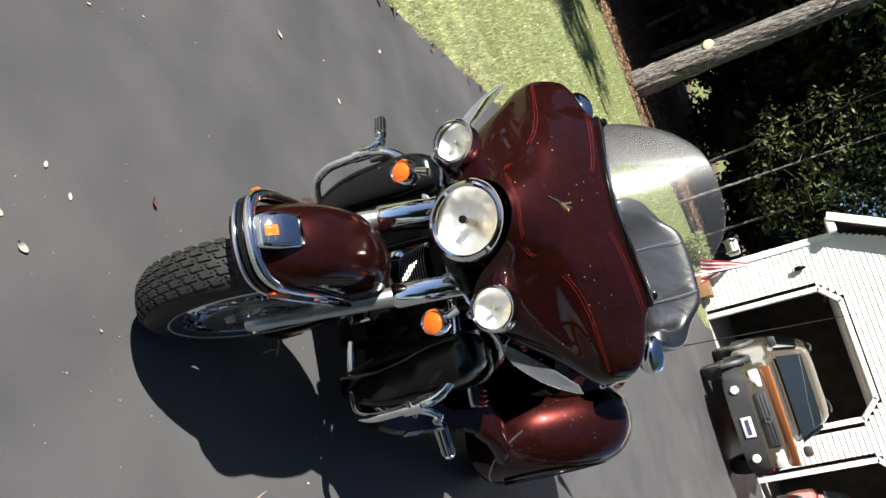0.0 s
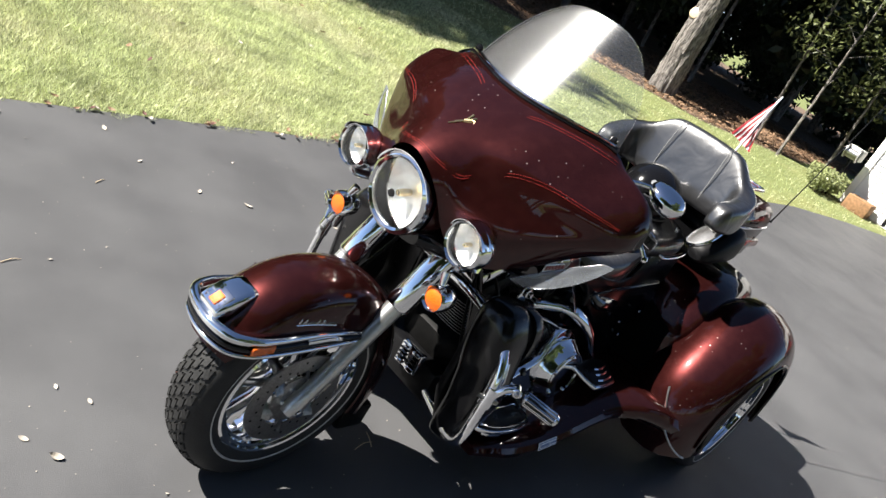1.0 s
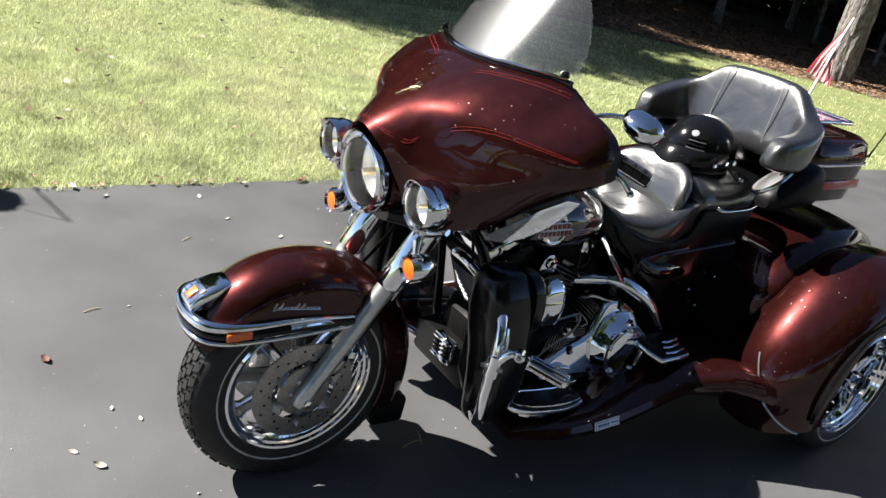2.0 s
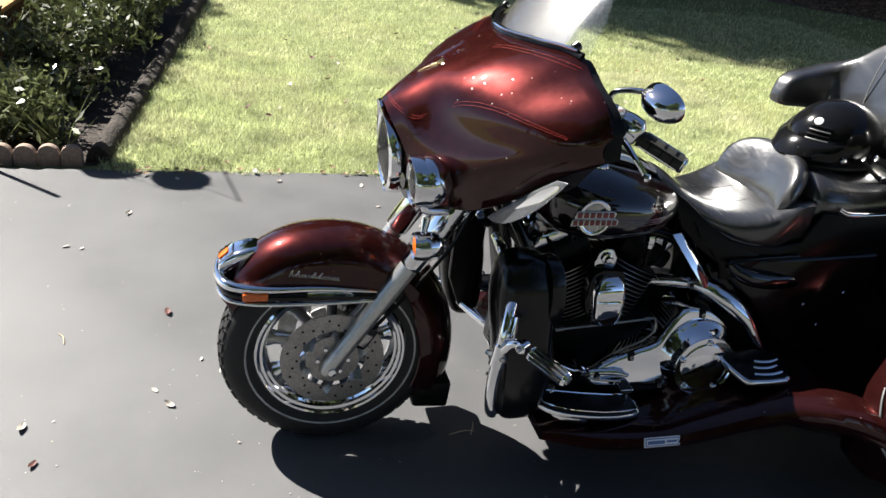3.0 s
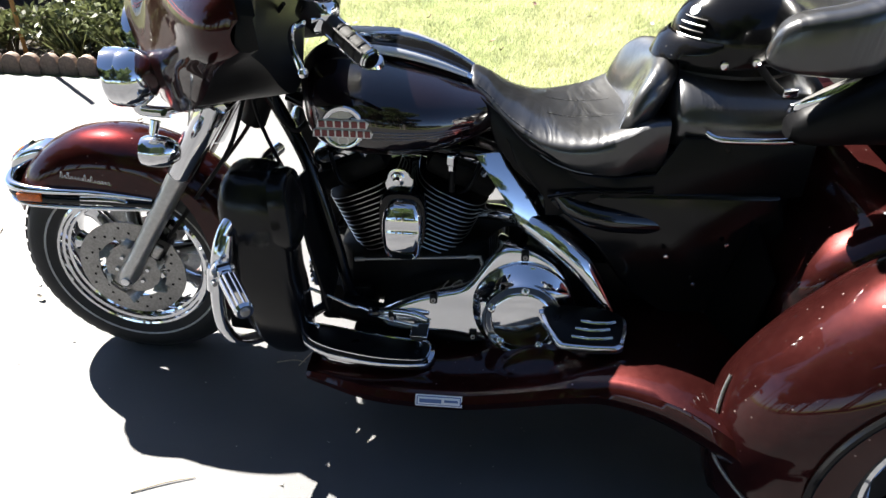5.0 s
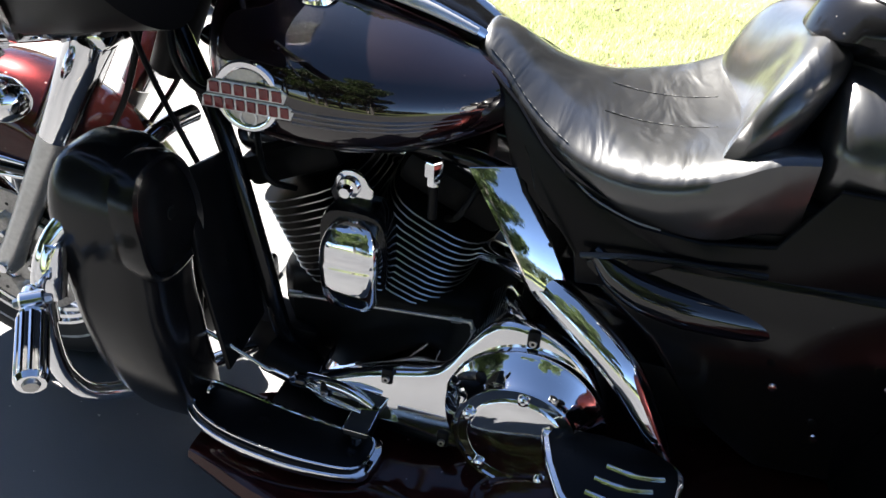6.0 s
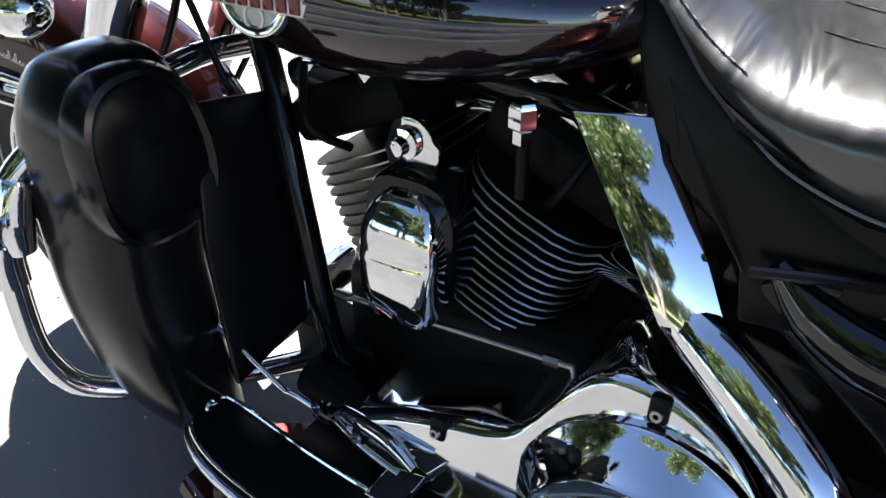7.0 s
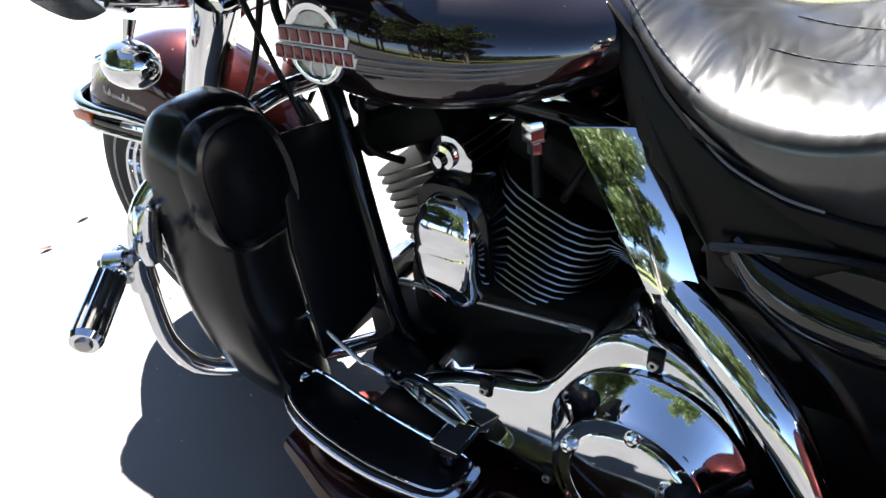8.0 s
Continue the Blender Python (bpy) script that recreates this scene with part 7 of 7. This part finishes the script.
# black frame tubes and body panels
for sd in SIDES:
    part("frame_tube", tube([(0.46, sd * 0.06, 0.90), (0.57, sd * 0.12, 0.72), (0.64, sd * 0.16, 0.50), (0.68, sd * 0.17, 0.32), (0.76, sd * 0.17, 0.26)], 0.018, 12), BLACK, trike, "gloss black frame tube")
    part("frame_tube", tube([(0.76, sd * 0.17, 0.26), (1.2, sd * 0.17, 0.25), (1.6, sd * 0.17, 0.28)], 0.018, 12), BLACK, trike)
    part("frame_tube", tube([(0.52, sd * 0.05, 0.86), (0.80, sd * 0.09, 0.76), (1.05, sd * 0.12, 0.74), (1.25, sd * 0.13, 0.60), (1.35, sd * 0.14, 0.40)], 0.017, 12), BLACK, trike)
    panel = [(1.185, 0.215, 0.665), (1.24, 0.222, 0.700), (1.45, 0.228, 0.712), (1.75, 0.240, 0.730), (1.80, 0.26, 0.55), (1.72, 0.27, 0.40), (1.52, 0.265, 0.38), (1.42, 0.250, 0.44), (1.32, 0.232, 0.56)]
    part("side_cover", prism([(x, sd * y, z) for x, y, z in panel], (0, -sd * 0.05, 0), 0.014, seg=3), BLACK, trike, "gloss black side cover")
    part("panel_shoulder", tube([(1.218, sd * 0.208, 0.694), (1.255, sd * 0.218, 0.664), (1.30, sd * 0.225, 0.646), (1.36, sd * 0.224, 0.634), (1.44, sd * 0.214, 0.624), (1.54, sd * 0.200, 0.612)], [0.010, 0.024, 0.030, 0.032, 0.030, 0.024], 20, 6), BLACK_ENAMEL, trike, "rounded gloss black shoulder of the side cover")
    part("panel_bead", tube([(1.20, sd * 0.226, 0.690), (1.30, sd * 0.232, 0.712), (1.45, sd * 0.236, 0.722)], 0.005, 8), BLACK, trike)
    for x, z in ((1.50, 0.56), (1.58, 0.48), (1.64, 0.60)):
        part("panel_screw", lathe([(0, -0.004), (0.006, -0.003), (0.007, 0.0)] if sd < 0 else [(0, 0.004), (0.006, 0.003), (0.007, 0.0)], (x, sd * 0.268, z), (0, 1, 0), 10), CHROME, trike)
    part("frame_rail", tube([(1.40, sd * 0.30, 0.335), (1.50, sd * 0.31, 0.335), (1.62, sd * 0.32, 0.338)], 0.010, 8), SATIN, trike)
for sd in SIDES:
    wall = []
    for x, y, z in ((1.10, 0.235, 0.300), (1.22, 0.285, 0.312), (1.34, 0.350, 0.325), (1.45, 0.420, 0.332), (1.54, 0.470, 0.335), (1.60, 0.500, 0.335), (1.68, 0.520, 0.335), (1.78, 0.520, 0.335)):
        wall.append([Vector((x, sd * yy, zz)) for yy, zz in ((y, 0.20), (y, z - 0.03), (y - 0.005, z - 0.010), (y - 0.020, z), (0.24, z + 0.004), (0.20, z), (0.20, 0.20))])
    part("under_panel", loft(wall), SATIN, trike, "black panel above the running board")
    # added black sheet that paints the shade before the trunk
    part("body_front_shade", prism([(1.60, sd * 0.255, 0.30), (1.690, sd * 0.400, 0.30), (1.698, sd * 0.405, 0.50), (1.716, sd * 0.395, 0.590), (1.70, sd * 0.262, 0.66)], (0.010, 0, -0.002), 0.003), MATTE_BLACK, trike, "matt black panel added for the shade before the trunk body")
part("frame_cradle", box((0.66, 0, 0.275), (0.16, 0.32, 0.13), 0.02), SATIN, trike, "black frame cradle under the engine")
# block added to close a gap that showed bright ground beyond
part("body_filler_block", box((1.42, 0, 0.36), (0.40, 0.40, 0.26), 0.03), SATIN, trike, "black filler block added to hide the lit ground beyond")
part("oil_tank", box((1.33, 0, 0.56), (0.34, 0.36, 0.24), 0.04), BLACK, trike)
# box made tall enough to stop sun leaking under the passenger seat
part("battery_box", box((1.59, 0, 0.67), (0.40, 0.41, 0.30), 0.03), SATIN, trike)

# lower fairings with speaker pods
for sd in SIDES:
    secs = [(0.228, 0.545, 0.300, 0.026, 0.024), (0.242, 0.543, 0.306, 0.048, 0.038), (0.28, 0.538, 0.320, 0.064, 0.050), (0.34, 0.532, 0.335, 0.076, 0.060), (0.40, 0.526, 0.344, 0.081, 0.066), (0.46, 0.520, 0.345, 0.082, 0.072), (0.52, 0.512, 0.342, 0.081, 0.075),
            (0.59, 0.505, 0.332, 0.086, 0.078), (0.66, 0.502, 0.324, 0.090, 0.080), (0.715, 0.500, 0.318, 0.086, 0.076), (0.757, 0.496, 0.310, 0.070, 0.064), (0.778, 0.494, 0.306, 0.046, 0.046), (0.784, 0.494, 0.304, 0.012, 0.014)]
    part("leg_shield_panel", prism([(0.572, sd * 0.250, 0.712), (0.580, sd * 0.136, 0.692), (0.628, sd * 0.162, 0.490), (0.652, sd * 0.190, 0.392), (0.656, sd * 0.330, 0.375), (0.610, sd * 0.300, 0.560)], (-0.010, 0, -0.002), 0.004), PLASTIC, trike, "black inner panel of the lower fairing")
    lf = part("lower_fairing", loft([[Vector((a, sd * b, z)) for a, b in ring2(cx, cy, hx, hy, 32, 3.6)] for z, cx, cy, hx, hy in [(q[0].z, q[0].x, q[0].y, q[1].x, q[1].y) for q in zip(catmull([(c, d, z) for z, c, d, _, _ in secs], 4), catmull([(h, k, 0) for _, _, _, h, k in secs], 4))]]), LOWER_BLACK, trike, "black plastic lower fairing")
    def pod_face(w, h, x):
        return [Vector((x - 0.10 * max(0.0, h * b), sd * (0.326 + 0.98 * w * a * (1.0 - 0.08 * b) + 0.06 * h * b), 0.678 + h * b * 1.10)) for a, b in ring2(0, 0, 1.0, 1.0, 36, 2.7)]

    part("pod_rim", loft([pod_face(0.083, 0.092, 0.555), pod_face(0.085, 0.095, 0.582), pod_face(0.081, 0.091, 0.594), pod_face(0.075, 0.085, 0.597), pod_face(0.069, 0.079, 0.590), pod_face(0.069, 0.079, 0.570)]), LOWER_BLACK, lf, "raised rim round the speaker cover")
    part("speaker_cover", loft([pod_face(0.0685, 0.0785, 0.575), pod_face(0.0685, 0.0785, 0.589), pod_face(0.065, 0.075, 0.5920), pod_face(0.03, 0.035, 0.5945)]), PLASTIC, lf, "flat black speaker cover panel")
    part("cover_badge", lathe([(0, 0.003), (0.010, 0.002), (0.011, 0)], (0.5935, sd * 0.324, 0.685), (1, 0, 0), 14), SATIN, lf)
    part("pod_screw", lathe([(0, 0.006), (0.008, 0.004), (0.009, 0)], (0.628, sd * 0.36, 0.35), (1, 0, 0), 10), CHROME, lf)
    # inner wall of the fairing towards the engine
    part("fairing_wall", prism([(0.46, sd * 0.235, 0.77), (0.54, sd * 0.230, 0.74), (0.57, sd * 0.240, 0.50), (0.56, sd * 0.260, 0.30), (0.52, sd * 0.260, 0.25), (0.46, sd * 0.240, 0.40)], (0, sd * 0.03, 0), 0.008), SATIN, lf)
    # engine guard and highway peg
    eg = part("engine_guard", tube([(0.60, sd * 0.14, 0.255), (0.52, sd * 0.28, 0.280), (0.440, sd * 0.400, 0.320), (0.412, sd * 0.436, 0.385), (0.408, sd * 0.440, 0.470), (0.420, sd * 0.432, 0.580), (0.437, sd * 0.408, 0.650), (0.462, sd * 0.355, 0.690), (0.475, sd * 0.27, 0.710), (0.48, sd * 0.16, 0.725), (0.49, sd * 0.08, 0.72)], 0.0165, 14, 6), CHROME, trike, "chrome engine guard bar")
    part("guard_pad", tube([(0.432, sd * 0.425, 0.560), (0.436, sd * 0.424, 0.600), (0.446, sd * 0.410, 0.650)], [0.018, 0.024, 0.017], 12), CHROME, eg)
    p0, p1 = Vector((0.470, sd * 0.505, 0.597)), Vector((0.541, sd * 0.604, 0.574))
    hp = part("highway_peg", tube([p0, p0.lerp(p1, 0.04), p0.lerp(p1, 0.10), p0.lerp(p1, 0.90), p0.lerp(p1, 0.93), p1], [0.014, 0.021, 0.0175, 0.0185, 0.0225, 0.019], 24, 4, straight=True), CHROME, trike, "fluted chrome highway foot peg")
    px, py, _ = axis_frame(p1 - p0)
    for j in range(9):
        q = 2 * math.pi * j / 9
        o = (px * math.cos(q) + py * math.sin(q)) * 0.0182
        part("peg_flute", tube([p0.lerp(p1, 0.08) + o, p0.lerp(p1, 0.92) + o], 0.0042, 8, 2), CHROME, hp)
        o = (px * math.cos(q + 0.35) + py * math.sin(q + 0.35)) * 0.0182
        part("peg_rubber", tube([p0.lerp(p1, 0.09) + o, p0.lerp(p1, 0.91) + o], 0.0028, 6, 2), RUBBER, hp)
    part("peg_cap", lathe([(0, 0.005), (0.010, 0.0045), (0.012, 0.0), (0.012, -0.003)], p1, p1 - p0, 18), STEEL, hp)
    kn = part("peg_knuckle", lathe([(0, -0.017), (0.013, -0.017), (0.016, -0.014), (0.016, 0.014), (0.013, 0.017), (0, 0.017)], (0.456, sd * 0.487, 0.602), (0.8, -sd * 0.6, 0.0), 18), CHROME, hp)
    part("knuckle_bolt", lathe([(0, -0.026), (0.006, -0.026), (0.008, -0.022), (0.008, 0.022), (0.006, 0.026), (0, 0.026)], (0.456, sd * 0.487, 0.602), (0.8, -sd * 0.6, 0.0), 6), STEEL, kn)
    part("peg_arm", tube([(0.416, sd * 0.448, 0.560), (0.428, sd * 0.462, 0.590), (0.442, sd * 0.474, 0.604), (0.456, sd * 0.487, 0.602)], [0.013, 0.012, 0.012, 0.012], 14), CHROME, hp)
    part("peg_clamp", tube([(0.410, sd * 0.440, 0.515), (0.414, sd * 0.440, 0.545), (0.419, sd * 0.437, 0.575)], 0.0225, 16, 3), CHROME, hp)
    part("clamp_bolt", lathe([(0, -0.034), (0.007, -0.034), (0.008, -0.024), (0.008, 0.024), (0.006, 0.030), (0, 0.030)], (0.405, sd * 0.446, 0.545), (0.6, sd * 0.8, 0), 6), STEEL, hp)

    # rider footboard
    bo = [(0.584, 0.350), (0.592, 0.318), (0.615, 0.308), (0.75, 0.314), (0.86, 0.312), (0.912, 0.306), (0.932, 0.322), (0.930, 0.370), (0.912, 0.400), (0.85, 0.417), (0.775, 0.425), (0.68, 0.420), (0.622, 0.404), (0.589, 0.380)]
    bs = catmull([(x, sd * y, 0.316 - 0.13 * (x - 0.60)) for x, y in bo], 3, closed=True)
    fb = part("footboard", prism(bs, (0, 0, -0.016), 0.004), CHROME, trike, "chrome rimmed rider footboard")
    cxx = Vector((0.76, sd * 0.362, 0.295))
    ins = [cxx + (v - cxx) * 0.93 + Vector((0, 0, 0.0012)) for v in bs]
    part("board_rubber", prism(ins, (0, 0, 0.007), 0.002), PLASTIC, fb, "black rubber pad with inlaid lines")
    ins2 = [Vector((cxx.x + (v.x - cxx.x) * 0.92, cxx.y + (v.y - cxx.y) * 0.80, v.z + 0.0090)) for v in bs]
    part("board_inlay", tube(ins2, 0.0028, 6, 1, closed=True, straight=True), CHROME, fb)
    part("board_skirt", prism([(x, sd * y, 0.299 - 0.13 * (x - 0.60)) for x, y in ((0.63, 0.390), (0.66, 0.406), (0.71, 0.414), (0.74, 0.412), (0.74, 0.37), (0.66, 0.36))], (0, 0, -0.020), 0.004), CHROME, fb)
    part("board_bracket", box((0.80, sd * 0.28, 0.262), (0.20, 0.10, 0.025), 0.006), SATIN, trike)
    # passenger footboard
    po = [(1.195, 0.330), (1.225, 0.312), (1.33, 0.312), (1.400, 0.330), (1.415, 0.36), (1.405, 0.410), (1.385, 0.432), (1.27, 0.430), (1.235, 0.415)]
    ps = catmull([(x, sd * y, 0.405 + 0.02 * (x - 1.2) - 0.28 * (y - 0.372)) for x, y in po], 2, closed=True)
    pb = part("passenger_board", prism(ps, (0, 0, -0.018), 0.004), CHROME, trike, "chrome rimmed passenger footboard")
    cpp = Vector((1.31, sd * 0.372, 0.407))
    part("board_rubber", prism([cpp + (v - cpp) * 0.90 + Vector((0, 0, 0.001)) for v in ps], (0, 0, 0.007), 0.002), PLASTIC, pb)
    for j, (x0, x1, y0) in enumerate(((1.300, 1.385, 0.362), (1.285, 1.370, 0.384), (1.275, 1.375, 0.408))):
        ribs = [(x0 + (x1 - x0) * u, sd * (y0 + 0.006 * math.sin(math.pi * u)), 0.405 + 0.02 * (x0 + (x1 - x0) * u - 1.2) - 0.28 * (y0 + 0.006 * math.sin(math.pi * u) - 0.372) + 0.008) for u in (0, 0.33, 0.67, 1)]
        part("board_rib", tube(ribs, 0.0045, 8, 4, flat=0.5), CHROME, pb)
    part("board_mount", tube([(1.36, sd * 0.25, 0.36), (1.33, sd * 0.31, 0.385), (1.31, sd * 0.35, 0.392)], 0.016, 10), BLACK, trike)

# voltage regulator between the frame tubes
vr = part("regulator", box((0.565, -0.045, 0.330), (0.03, 0.105, 0.090), 0.008), CHROME, trike, "finned chrome regulator")
for k in range(5):
    for w, y in ((0.034, -0.072), (0.034, -0.018)):
        part("regulator_fin", box((0.546, y, 0.296 + 0.017 * k), (0.012, w, 0.007), 0.002), CHROME if k in (0, 4) else BLACK, vr)
part("wire_loom", tube([(0.50, -0.10, 0.98), (0.52, -0.15, 0.86), (0.56, -0.14, 0.80), (0.60, -0.10, 0.84)], 0.007, 8), SATIN, trike)
part("clutch_cable", tube([(0.62, -0.34, 1.17), (0.50, -0.22, 1.02), (0.47, -0.16, 0.85), (0.55, -0.15, 0.62), (0.66, -0.16, 0.40)], 0.005, 8), SATIN, trike)


# ---- helmet on the passenger seat ----
def helmet():
    h = thing("helmet", "gloss black half helmet resting on the passenger seat", "helmet")
    c = Vector((1.630, -0.015, 1.035))
    rings = []
    for k in range(17):
        q = radians(-28 + 118 * k / 16)
        r = math.cos(q)
        rings.append([c + Vector((0.160 * r * math.cos(a) - (0.03 if k < 3 else 0) * max(0, -math.cos(a)), 0.128 * r * math.sin(a), 0.132 * math.sin(q) + (0.02 * max(0, math.cos(a)) * (0.0)))) for a in [2 * math.pi * j / 36 for j in range(36)]])
    part("shell", loft(rings), BLACK, h, "gloss black shell")
    part("edge_trim", tube([v for v in rings[0]], 0.005, 6, 1, closed=True, straight=True), RUBBER, h)
    brim = []
    for k in range(17):
        a = radians(112 + 136 * k / 16)
        w = math.sin(math.pi * k / 16) ** 0.6
        p = c + Vector((0.163 * math.cos(a), 0.131 * math.sin(a), 0.010))
        o = Vector((math.cos(a), math.sin(a) * 0.8, 0)) * (0.004 + 0.034 * w) + Vector((0, 0, -0.050 * w))
        m = o * 0.55 + Vector((0, 0, 0.010 * w))
        brim.append([p + Vector((0, 0, 0.008)), p + m + Vector((0, 0, 0.007)), p + o, p + o - Vector((-0.003, 0, 0.004)), p + m - Vector((-0.003, 0, 0.0)), p - Vector((-0.003, 0, 0.004))])
    part("visor", loft(brim), BLACK, h, "short black visor")
    for k in range(4):
        el = radians(27 - 6 * k)
        pts = [c + Vector((0.163 * math.cos(el) * math.cos(a), 0.131 * math.cos(el) * math.sin(a), 0.135 * math.sin(el))) for a in [radians(200 + 7 * j) for j in range(5)]]
        part("vent_bar", tube(pts, 0.0024, 6, 3), DISC if k % 2 else SATIN, h)
    part("helmet_disc", lathe([(0, -0.002), (0.013, -0.0015), (0.015, 0.002)], c + Vector((-0.119, -0.045, 0.074)), (0.72, 0.42, -0.65), 18), SILVER, h, "round silver disc")
    for dx, dz in ((0.02, -0.02), (0.07, -0.02), (-0.05, -0.03)):
        part("snap", lathe([(0, -0.006), (0.009, -0.004), (0.011, 0.002)], c + Vector((dx, -0.124, dz)), (0, 1, 0), 14), CHROME, h)
    part("chin_strap", tube([c + Vector((0.03, -0.122, -0.03)), c + Vector((0.08, -0.150, -0.075)), c + Vector((0.14, -0.155, -0.088)), c + Vector((0.17, -0.12, -0.085))], 0.010, 8, 5, flat=0.35), SATIN, h, "black chin strap")
    part("buckle", box(c + Vector((0.10, -0.155, -0.078)), (0.035, 0.012, 0.022), 0.004), CHROME, h)
    return h


helmet()
